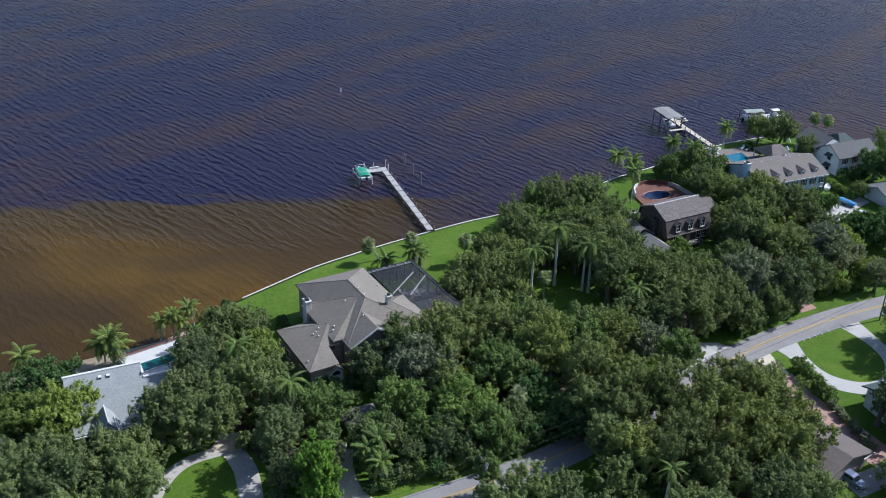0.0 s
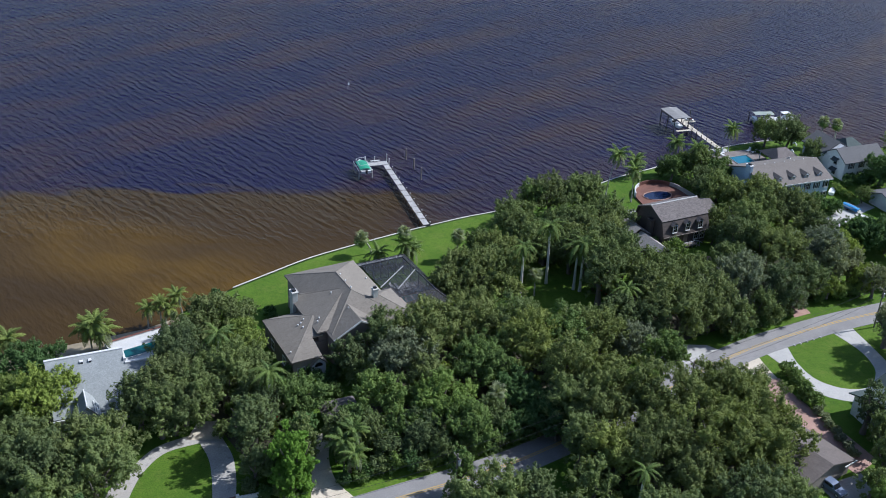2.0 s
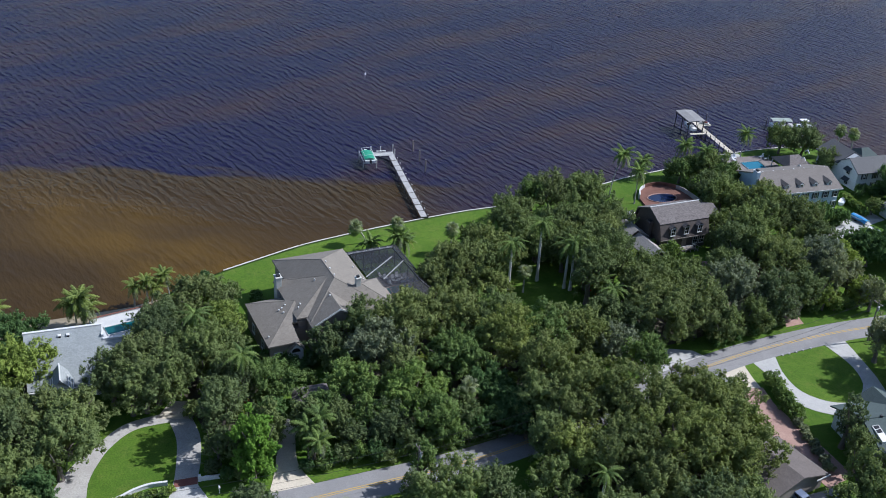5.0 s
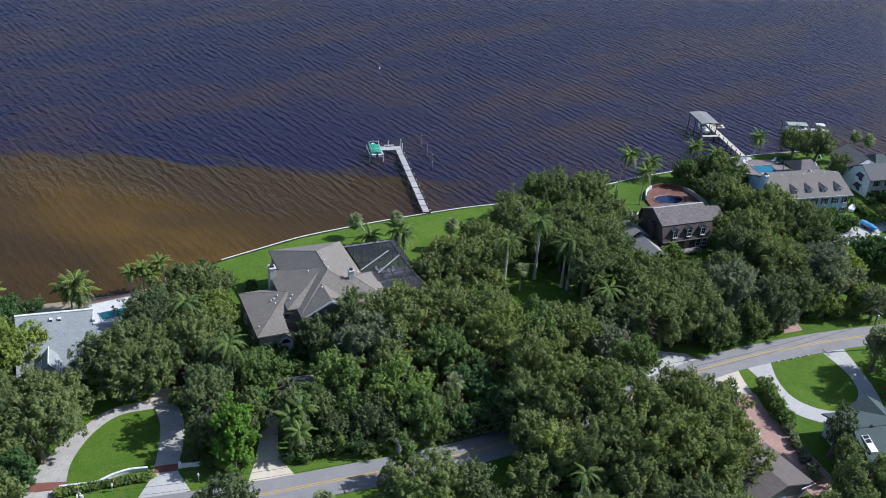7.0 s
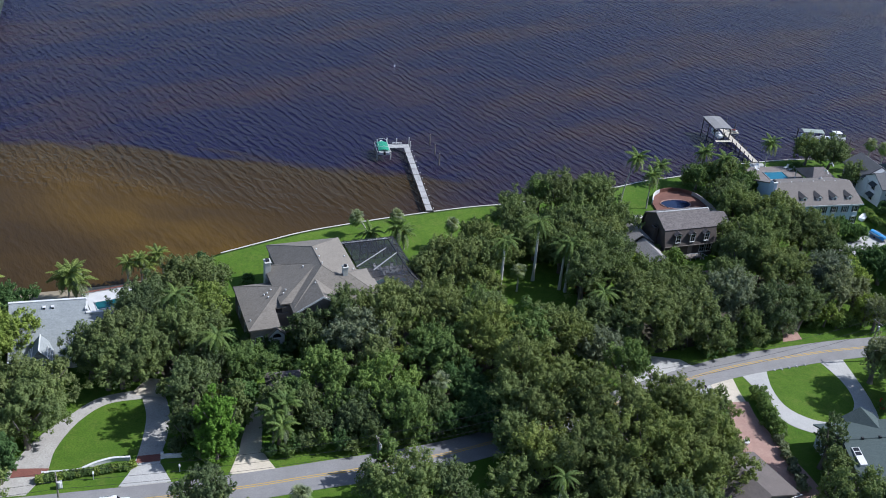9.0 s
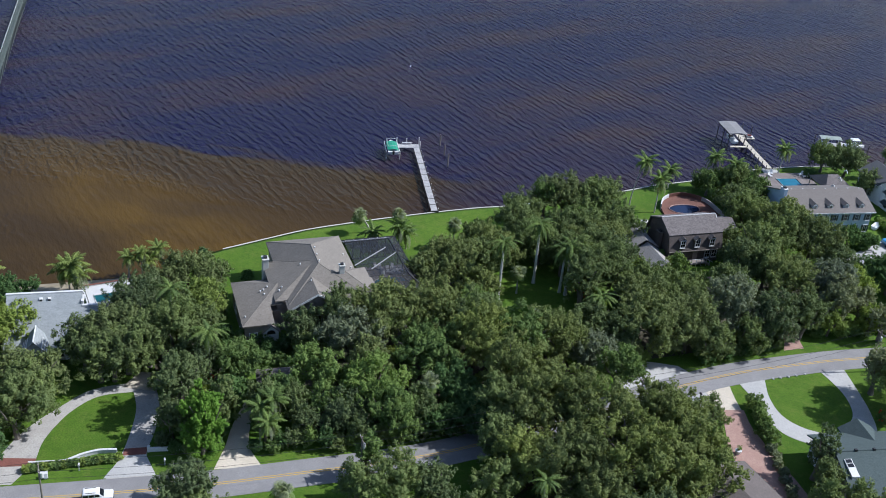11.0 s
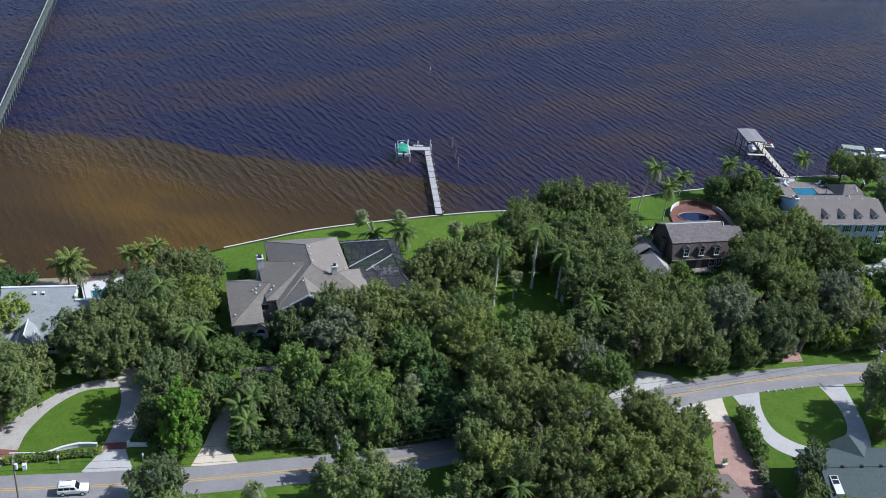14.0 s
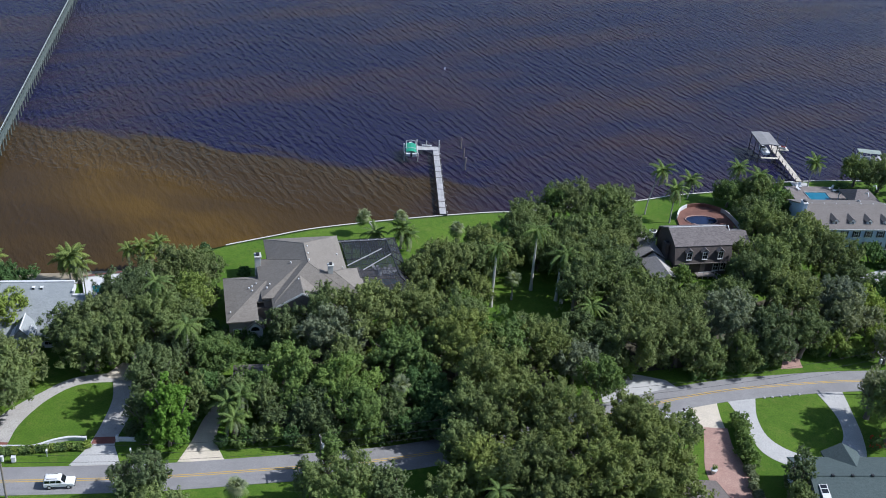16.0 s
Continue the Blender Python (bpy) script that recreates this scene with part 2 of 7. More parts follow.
ROOF_BROWN = shingles("brown_shingles", (0.098, 0.083, 0.074), (0.135, 0.114, 0.102))
ROOF_SLATE = shingles("dark_slate_shingles", (0.09, 0.09, 0.092), (0.12, 0.12, 0.122))
WALL_TAUPE = surface("taupe_stucco", (0.22, 0.19, 0.165), (0.26, 0.225, 0.195), 0.4, 6.0, 0.9, 0.01)
CHIMNEY = surface("pale_chimney_stucco", (0.46, 0.46, 0.42), (0.52, 0.52, 0.47), 0.5, 6.0, 0.9, 0.01)
WALL_BROWN = surface("dark_brown_shingle_siding", (0.078, 0.063, 0.056), (0.108, 0.090, 0.080), 0.5, 5.0, 0.9, 0.02)
WALL_BLUE = surface("pale_blue_siding", (0.44, 0.54, 0.66), (0.48, 0.58, 0.70), 0.4, 5.0, 0.8, 0.01)
WALL_WHITE = surface("white_stucco", (0.62, 0.63, 0.62), (0.68, 0.69, 0.68), 0.4, 5.0, 0.85, 0.01)
WALL_RED = surface("dark_red_brick_wall", (0.20, 0.05, 0.04), (0.26, 0.08, 0.06), 0.5, 5.0, 0.9, 0.02)
WHITE = plain("white_paint", (0.68, 0.68, 0.66), 0.55)
GREY_METAL = plain("dull_grey_aluminium", (0.36, 0.36, 0.36), 0.5)
OFFWHITE = plain("white_metal_frame", (0.62, 0.62, 0.60), 0.5)
DARK = plain("dark_glass", (0.015, 0.018, 0.022), 0.12)
BLACK = plain("black_metal", (0.02, 0.02, 0.022), 0.5)
SHUTTER = plain("dark_shutter_paint", (0.035, 0.045, 0.05), 0.6)
PLASTIC_WHITE = plain("white_gelcoat", (0.82, 0.82, 0.80), 0.3)
CAR_BLUE = plain("blue_grey_car_paint", (0.16, 0.20, 0.29), 0.3)
TARP_GREEN = surface("green_canvas", (0.02, 0.26, 0.15), (0.03, 0.32, 0.19), 1.0, 6.0, 0.7, 0.02)
TARP_BLUE = surface("blue_canvas", (0.06, 0.30, 0.62), (0.08, 0.38, 0.70), 1.0, 6.0, 0.6, 0.02)
DECK_GREY = surface("weathered_grey_planks", (0.40, 0.39, 0.375), (0.52, 0.51, 0.485), 0.6, 7.0, 0.9, 0.02)
DECK_CREAM = surface("bleached_cream_planks", (0.54, 0.49, 0.39), (0.62, 0.57, 0.46), 0.6, 7.0, 0.9, 0.02)
CANVAS = surface("grey_green_canvas", (0.24, 0.28, 0.24), (0.30, 0.34, 0.29), 1.0, 6.0, 0.7, 0.02)
DECK_GREENISH = surface("pale_green_weathered_planks", (0.10, 0.125, 0.105), (0.14, 0.165, 0.14), 0.4, 5.0, 0.9, 0.02)
PILE = surface("dark_tarred_pile", (0.085, 0.075, 0.065), (0.13, 0.115, 0.10), 0.8, 6.0, 0.9, 0.02)
POLE_WOOD = surface("grey_utility_pole", (0.20, 0.17, 0.14), (0.25, 0.22, 0.19), 0.8, 6.0, 0.9, 0.02)
METAL_ROOF = surface("grey_metal_roof", (0.205, 0.20, 0.19), (0.265, 0.258, 0.245), 0.5, 3.0, 0.6, 0.0, 0.0)

BARK = surface("grey_brown_bark", (0.13, 0.11, 0.09), (0.18, 0.155, 0.13), 0.8, 5.0, 0.95, 0.05)
ROYAL_BARK = surface("smooth_pale_royal_palm_trunk", (0.60, 0.58, 0.53), (0.47, 0.45, 0.40), 0.8, 5.0, 0.85, 0.02)
PALM_BARK = surface("pale_palm_trunk", (0.46, 0.44, 0.40), (0.34, 0.32, 0.28), 0.8, 5.0, 0.9, 0.03)
MULCH = surface("leaf_litter", (0.060, 0.050, 0.032), (0.085, 0.075, 0.045), 0.4, 3.0, 0.95, 0.05, stain=(0.06, 0.085, 0.025))
LEAF_OAK = leaves("live_oak_leaves", (0.106, 0.151, 0.054), (0.150, 0.199, 0.064), (0.232, 0.268, 0.102))
LEAF_GREY = leaves("grey_green_leaves", (0.145, 0.180, 0.098), (0.190, 0.226, 0.122), (0.262, 0.296, 0.172))
LEAF_WARM = leaves("olive_oak_leaves", (0.125, 0.164, 0.049), (0.182, 0.226, 0.060), (0.264, 0.296, 0.097))
LEAF_COOL = leaves("blue_green_oak_leaves", (0.117, 0.158, 0.055), (0.166, 0.206, 0.067), (0.238, 0.272, 0.100))
LEAF_BRIGHT = leaves("fresh_green_leaves", (0.108, 0.176, 0.046), (0.152, 0.228, 0.056), (0.235, 0.285, 0.092))
LEAF_LIME = leaves("lime_green_leaves", (0.082, 0.172, 0.025), (0.118, 0.224, 0.032), (0.182, 0.282, 0.052))
LEAF_YELLOW = leaves("yellow_green_leaves", (0.155, 0.215, 0.045), (0.215, 0.285, 0.058), (0.290, 0.350, 0.090))
LEAF_PALE = leaves("pale_mossy_leaves", (0.225, 0.258, 0.108), (0.292, 0.322, 0.142), (0.380, 0.405, 0.205))
LEAF_DARK = leaves("deep_green_leaves", (0.062, 0.120, 0.036), (0.086, 0.154, 0.045), (0.125, 0.195, 0.066))
LEAF_PALM = leaves("palm_fronds", (0.115, 0.185, 0.050), (0.170, 0.245, 0.066), (0.310, 0.360, 0.130), 0.3)
# brighter than palm_fronds: sunshine on the western coconut palms is put into the colour
LEAF_COCO_LIT = leaves("sunlit_coconut_fronds", (0.145, 0.205, 0.050), (0.205, 0.265, 0.068), (0.340, 0.370, 0.130), 0.3)
LEAF_SABAL = leaves("dusty_palm_fans", (0.200, 0.245, 0.120), (0.255, 0.300, 0.150), (0.380, 0.400, 0.230), 0.35)
FLOWER = leaves("red_blossom", (0.36, 0.04, 0.02), (0.45, 0.07, 0.03), (0.50, 0.12, 0.05))


def screen_material():
    m, nt, b = nodes_of("dark_insect_screen")
    b.inputs["Base Color"].default_value = (0.022, 0.024, 0.030, 1)
    b.inputs["Roughness"].default_value = 0.7
    tr = nt.nodes.new("ShaderNodeBsdfTransparent")
    mx = nt.nodes.new("ShaderNodeMixShader")
    mx.inputs[0].default_value = 0.6
    nt.links.new(tr.outputs[0], mx.inputs[1])
    nt.links.new(b.outputs[0], mx.inputs[2])
    nt.links.new(mx.outputs[0], nt.nodes["Material Output"].inputs[0])
    return m


SCREEN = screen_material()
WATER = water_material()


def pool_water(name, c):
    m, nt, b = nodes_of(name)
    v = coords(nt)
    n = noise_of(nt, v, 1.2, 4.0)
    nt.links.new(mixed(nt, n, c, tuple(x * 0.7 for x in c)), b.inputs["Base Color"])
    b.inputs["Roughness"].default_value = 0.08
    bump(nt, b, n, 0.2, 0.05)
    return m


WATER_TEAL = pool_water("teal_pool_water", (0.02, 0.22, 0.22))
WATER_DEEP_TEAL = pool_water("deep_teal_pool_water", (0.012, 0.105, 0.115))
WATER_BLUE = pool_water("blue_pool_water", (0.015, 0.16, 0.24))
WATER_NAVY = pool_water("dark_pool_water", (0.008, 0.015, 0.05))

# ---- builders ----
def mesh_of(name, bm, material):
    me = bpy.data.meshes.new(name)
    bm.to_mesh(me)
    bm.free()
    me.materials.append(material)
    return me


def part(name, bm, material, parent=None, label=""):
    ob = new(name, mesh_of(name, bm, material))
    if parent is not None:
        ob.parent = parent
    return tagged(ob, label) if label else ob


def thing(name, at, turn=0.0, label="", category="", group="", kind=""):
    ob = new(name)
    ob.matrix_basis = pose(*at, 0, 0, turn)
    return tagged(ob, label, category, group, kind)


def add_box(bm, x0, x1, y0, y1, z0, z1, m=None, bevel=0.0):
    vs = [bm.verts.new((x, y, z)) for z in (z0, z1) for x, y in ((x0, y0), (x1, y0), (x1, y1), (x0, y1))]
    fs = [bm.faces.new([vs[i] for i in q]) for q in ((3, 2, 1, 0), (4, 5, 6, 7), (0, 1, 5, 4), (1, 2, 6, 5), (2, 3, 7, 6), (3, 0, 4, 7))]
    if bevel:
        es = list({e for f in fs for e in f.edges})
        r = bmesh.ops.bevel(bm, geom=es, offset=bevel, segments=1, affect="EDGES")
        vs = list({v for f in r["faces"] for v in f.verts} | {v for v in vs if v.is_valid})
    if m is not None:
        bmesh.ops.transform(bm, matrix=m, verts=[v for v in vs if v.is_valid])
    return vs


def box(*a, **k):
    bm = bmesh.new()
    add_box(bm, *a, **k)
    return bm


def add_tube(bm, pts, radii, sides=8, cap=True):
    """A tube through points with a radius at each."""
    rings = []
    for i, p in enumerate(pts):
        p = Vector(p)
        d = (Vector(pts[min(i + 1, len(pts) - 1)]) - Vector(pts[max(i - 1, 0)])).normalized()
        u = d.orthogonal().normalized()
        w = d.cross(u)
        rings.append([bm.verts.new(p + (u * math.cos(a) + w * math.sin(a)) * radii[i]) for a in (math.tau * k / sides for k in range(sides))])
    for a, b in zip(rings, rings[1:]):
        for k in range(sides):
            bm.faces.new((a[k], a[(k + 1) % sides], b[(k + 1) % sides], b[k]))
    if cap:
        bm.faces.new(rings[0][::-1])
        bm.faces.new(rings[-1])


def tube(pts, radii, sides=8):
    bm = bmesh.new()
    add_tube(bm, pts, radii, sides)
    return bm


def prism(outline, y0, y1, m=None):
    """An outline in x, z pushed from y0 to y1."""
    bm = bmesh.new()
    a = [bm.verts.new((x, y0, z)) for x, z in outline]
    b = [bm.verts.new((x, y1, z)) for x, z in outline]
    n = len(a)
    bm.faces.new(a)
    bm.faces.new(b[::-1])
    for i in range(n):
        bm.faces.new((a[i], b[i], b[(i + 1) % n], a[(i + 1) % n]))
    bmesh.ops.recalc_face_normals(bm, faces=bm.faces)
    if m is not None:
        bmesh.ops.transform(bm, matrix=m, verts=bm.verts)
    return bm


# ---- the lie of the land ----
ALONG, INLAND = (0.83, 0.5577), (0.5577, -0.83)
SHORE = [(-900, -330), (-300, 40), (-150, 117), (-100, 145), (-70, 161), (-60, 166.2), (-49, 172.2), (-42, 179), (-35.3, 188), (-28.4, 195.2), (-21.5, 202.2), (-12, 209.6),
         (-4.5, 215.0), (4, 220.8), (13, 226.5), (20.6, 230.6), (30, 237), (45, 247.7), (54, 255.3), (65, 263), (73.6, 271.3), (84, 278), (95.4, 284), (106, 287.5), (124, 286.8), (131, 284.5)]
SHORE += [(150, 288), (230, 330), (600, 560), (1200, 960)]
_su = np.array([x * ALONG[0] + y * ALONG[1] for x, y in SHORE])
_sw = np.array([x * INLAND[0] + y * INLAND[1] for x, y in SHORE])
BEACH_END = 64.0


def smooth01(t):
    t = min(1.0, max(0.0, t))
    return t * t * (3 - 2 * t)


def gz(x, y):
    """Height of the ground."""
    u, w = x * ALONG[0] + y * ALONG[1], x * INLAND[0] + y * INLAND[1]
    d = w - float(np.interp(u, _su, _sw))
    low = 0.95 if u > BEACH_END else 0.95 * smooth01((d + 1.5) / 7.0) - 0.15 * (1 - smooth01(d / 9.0))
    return low + 1.05 * smooth01(d / 45.0)


def spline(pts, step=1.5):
    """A smooth line through points, sampled about every step metres."""
    p = [Vector((*q[:2], 0)) for q in pts]
    p = [p[0] * 2 - p[1]] + p + [p[-1] * 2 - p[-2]]
    out = []
    for i in range(1, len(p) - 2):
        n = max(1, int((p[i + 1] - p[i]).length / step))
        for k in range(n):
            t = k / n
            a = 2 * p[i] + (p[i + 1] - p[i - 1]) * t + (2 * p[i - 1] - 5 * p[i] + 4 * p[i + 1] - p[i + 2]) * t * t + (3 * p[i] - p[i - 1] - 3 * p[i + 1] + p[i + 2]) * t ** 3
            out.append(a * 0.5)
    out.append(p[-2])
    return out


def resample(pts, n):
    p = spline(pts, 0.8)
    s = [0.0]
    for a, b in zip(p, p[1:]):
        s.append(s[-1] + (b - a).length)
    t = np.linspace(0, s[-1], n)
    return list(zip(np.interp(t, s, [q.x for q in p]), np.interp(t, s, [q.y for q in p])))


def slab(left, right, dz, n=40, across=4, skirt=0.25):
    """A paved sheet between two lines, lying on the ground, with its edges turned down."""
    bm = bmesh.new()
    a, b = resample(left, n), resample(right, n)
    rows = []
    for (x0, y0), (x1, y1) in zip(a, b):
        row = []
        for k in range(across + 1):
            t = k / across
            x, y = x0 + (x1 - x0) * t, y0 + (y1 - y0) * t
            row.append(bm.verts.new((x, y, gz(x, y) + dz)))
        rows.append([bm.verts.new(row[0].co - Vector((0, 0, skirt)))] + row + [bm.verts.new(row[-1].co - Vector((0, 0, skirt)))])
    for r, q in zip(rows, rows[1:]):
        for k in range(len(r) - 1):
            bm.faces.new((r[k], r[k + 1], q[k + 1], q[k]))
    for r in (rows[0], rows[-1]):
        low = [bm.verts.new(v.co - Vector((0, 0, skirt))) for v in r[1:-1]]
        for k in range(len(low) - 1):
            bm.faces.new((r[k + 1], r[k + 2], low[k + 1], low[k]))
    bmesh.ops.recalc_face_normals(bm, faces=bm.faces)
    return bm


def offset_line(pts, off):
    out = []
    p = [Vector((*q[:2], 0)) for q in pts]
    for i, q in enumerate(p):
        d = (p[min(i + 1, len(p) - 1)] - p[max(i - 1, 0)]).normalized()
        out.append((q.x + d.y * off, q.y - d.x * off))
    return out


# ground: one sheet from the shoreline inland to the horizon
gm = bmesh.new()
shore_u = [-1500, -900, -500, -250, -120] + [-70 + 3 * k for k in range(140)] + [380, 460, 600, 900, 1500]
inland = [-2.5, 0, 1, 2.5, 4, 6, 8, 11, 14, 18, 22, 27, 32, 38, 45, 55, 70, 90, 120, 160, 220, 320, 500, 900, 1700, 3000]
grid = []
for u in shore_u:
    w0 = float(np.interp(u, _su, _sw))
    row = []
    for d in inland:
        d = d if d >= 0 or u < BEACH_END else 0.05
        x, y = u * ALONG[0] + (w0 + d) * INLAND[0], u * ALONG[1] + (w0 + d) * INLAND[1]
        row.append(gm.verts.new((x, y, gz(x, y) if d > -1 else -0.6)))
    grid.append(row)
for r, q in zip(grid, grid[1:]):
    for k in range(len(r) - 1):
        gm.faces.new((r[k], r[k + 1], q[k + 1], q[k]))
bmesh.ops.recalc_face_normals(gm, faces=gm.faces)
if sum(f.normal.z for f in gm.faces) < 0:
    bmesh.ops.reverse_faces(gm, faces=gm.faces)
for f in gm.faces:
    f.smooth = True
ground = tagged(part("ground", gm, GRASS), "mown green lawn and garden ground along the shore", "ground", kind="structure")

# the broad river
wm = bmesh.new()
bmesh.ops.create_grid(wm, x_segments=8, y_segments=8, size=4500)
water = part("water", wm, WATER)
tagged(water, "wind-rippled brown and navy river water", "water", kind="structure")

# seawall along the lawns: a cap on an upright wall
cap_line = spline([(x, y) for x, y in SHORE if -41 < x < 140], 2.0)
sw = bmesh.new()
prof = [(-0.16, -1.5), (-0.16, 0.80), (-0.22, 0.82), (-0.22, 1.02), (0.14, 1.02), (0.14, 0.6)]
prev = None
for i, q in enumerate(cap_line):
    d = (cap_line[min(i + 1, len(cap_line) - 1)] - cap_line[max(i - 1, 0)]).normalized()
    n = Vector((d.y, -d.x, 0))
    ring = [sw.verts.new((q.x + n.x * o, q.y + n.y * o, z)) for o, z in prof]
    if prev:
        for k in range(len(ring) - 1):
            sw.faces.new((prev[k], prev[k + 1], ring[k + 1], ring[k]))
    prev = ring
bmesh.ops.recalc_face_normals(sw, faces=sw.faces)
tagged(part("seawall", sw, SEAWALL), "weathered concrete seawall cap between lawn and river", "seawall", kind="structure")

# strip of sand before the western garden
tagged(part("beach", slab([(-150, 119), (-100, 145.8), (-70, 161.8), (-60, 167.0), (-49, 173), (-42, 180)], [(-148, 113), (-98, 139.5), (-68, 155.5), (-58, 160.5), (-47, 167), (-39, 176)], 0.05, 60), SANDY), "strip of damp grey-brown sand", "beach", kind="structure")

# road with its double yellow line
ROAD = [(-700, -180), (-300, 0), (-140, 66), (-60, 97), (-32.3, 108.5), (-11.6, 117.5), (2.8, 124.9), (16.4, 132.1), (27.5, 139.3), (46, 154), (66, 170.8), (81.4, 180.2), (98, 188.4), (130, 201), (220, 232), (500, 330)]
road_mid = [(q.x, q.y) for q in spline(ROAD, 4.0)]
tagged(part("road", slab(offset_line(road_mid, -3.1), offset_line(road_mid, 3.1), 0.05, 420, 6), ASPHALT), "sun-bleached grey asphalt two-lane road", "road", kind="structure")
for off in (-0.2, 0.2):
    tagged(part("centre_line", slab(offset_line(road_mid, off - 0.07), offset_line(road_mid, off + 0.07), 0.058, 420, 1, 0.003), YELLOW), "yellow painted road centre line", "road marking", kind="structure")

# driveways
tagged(part("driveway", slab([(-24.6, 114.9), (-24.9, 120.5), (-25.9, 125.7), (-27.7, 131.7), (-30.2, 136.0), (-31.0, 137.6)], [(-18.3, 117.6), (-21.3, 122.0), (-22.5, 127.5), (-24.2, 133.1), (-27.3, 138.3), (-28.4, 139.8)], 0.035), DRIVE_GREY), "grey concrete driveway curving between lawns", "driveway", kind="structure")
tagged(part("turning_place", slab([(-32.6, 136.6), (-31.8, 141.6)], [(-27.2, 137.2), (-27.4, 142.4)], 0.045, 10), CREAM), "sandy cream turning place at the top of a driveway", "driveway", kind="structure")
tagged(part("paving_band", slab([(-24.7, 120.7), (-25.1, 122.3)], [(-21.4, 122.1), (-21.9, 123.7)], 0.045, 6), REDBRICK), "red brick band across a driveway", "paving", kind="structure")
tagged(part("driveway_apron", slab([(-25.0, 115.2), (-24.6, 120.6)], [(-18.0, 118.2), (-21.4, 122.0)], 0.040, 8), CONCRETE), "pale concrete driveway apron", "driveway", kind="structure")
tagged(part("driveway", slab([(-42.6, 108.0), (-42.0, 113), (-42.0, 119), (-41.2, 124), (-39.6, 128.6), (-37.0, 134.4), (-31.2, 138.6)], [(-37.0, 110.2), (-36.5, 115.5), (-37.6, 119.8), (-37.8, 124.0), (-37.2, 128.6), (-35.0, 133.2), (-29.5, 136.4)], 0.03), DRIVE_GREY), "grey concrete drive looping past the lawn", "driveway", kind="structure")
tagged(part("paving_band", slab([(-41, 113), (-41.5, 115)], [(-36.6, 114.6), (-36.5, 116.4)], 0.045, 6), REDBRICK), "red brick band across a drive", "paving", kind="structure")
tagged(part("driveway", slab([(-10.2, 121.8), (-10.6, 127.5), (-11.4, 132.4), (-11.8, 140)], [(-3.5, 124.6), (-7.0, 128.6), (-8.8, 134.3), (-8.9, 140)], 0.035), CREAM), "pale concrete driveway into the trees", "driveway", kind="structure")
tagged(part("driveway_apron", slab([(65.2, 166.9), (66.3, 163.8), (67.6, 160.9)], [(69.6, 169.9), (70.5, 166), (71.6, 162.6)], 0.04, 20), CREAM), "cream concrete driveway apron", "driveway", kind="structure")
tagged(part("driveway_apron", slab([(60.6, 164.2), (61.3, 161.5), (63.0, 159.0)], [(65.15, 166.85), (66.25, 163.8), (67.55, 160.9)], 0.036, 20), CONCRETE), "white concrete driveway apron beside a cream one", "driveway", kind="structure")
tagged(part("brick_drive", slab([(67.9, 161.8), (68.4, 157), (69.2, 150), (72.2, 144.4), (75.4, 139.6), (77.6, 136.2)], [(71.9, 163.0), (73.0, 158.5), (74.6, 155.2), (76.4, 151.2), (79.4, 146.3), (82.4, 140.2)], 0.05, 40), PINKBRICK), "pink brick-paved drive", "driveway", kind="structure")
tagged(part("driveway", slab([(71.5, 171.0), (74.3, 166.0), (76.6, 160.6), (79.2, 157.8), (84.5, 156.6), (90.5, 157.8), (94.6, 162.5), (94.6, 169.2), (92.9, 177.0), (91.2, 183.5)], [(76.2, 174.4), (76.7, 168.4), (78.5, 163.6), (81.6, 161.2), (85.2, 160.6), (88.6, 162.0), (90.8, 166.0), (91.3, 169.5), (90.1, 174.5), (86.3, 181.0)], 0.035, 60), CONCRETE), "white concrete semicircular driveway round a lawn", "driveway", kind="structure")
tagged(part("driveway", slab([(48.5, 168.0), (53.4, 172.4), (60.2, 173.2)], [(50.4, 162.0), (55.2, 166.0), (62.6, 171.6)], 0.03, 20), CONCRETE), "pale concrete drive beside the road", "driveway", kind="structure")
tagged(part("driveway", slab([(96.0, 228.6), (101, 233.5), (104.8, 238.5), (108.6, 242.4), (112.5, 246.5)], [(98.6, 225.2), (103, 228.5), (107.8, 233.5), (112, 237.6), (116, 241)], 0.035, 30), CONCRETE), "white concrete forecourt", "driveway", kind="structure")
tagged(part("driveway", slab([(98.6, 200.5), (100.6, 204), (102.4, 207)], [(101.0, 199.6), (103.0, 203), (104.8, 206)], 0.03, 20), CONCRETE), "pale concrete drive under trees", "driveway", kind="structure")
tagged(part("driveway", slab([(80.6, 185.2), (80.9, 189), (80.4, 194)], [(84.6, 187.3), (84.0, 190), (83.4, 195)], 0.03, 20), PINKBRICK), "brown brick drive entrance under the oaks", "driveway", kind="structure")
tagged(part("garden_path", slab([(66.2, 209.6), (66.6, 206), (66.0, 200)], [(68.4, 210.6), (68.4, 206), (67.8, 200)], 0.03, 16), PINKBRICK), "brick garden path to the front steps", "path", kind="structure")
tagged(part("parking_pad", slab([(70.6, 132.6), (72.4, 128.4)], [(78.4, 136.6), (79.6, 132.2)], 0.03, 10), DRIVE_DARK), "worn grey parking pad in tree shade", "driveway", kind="structure")

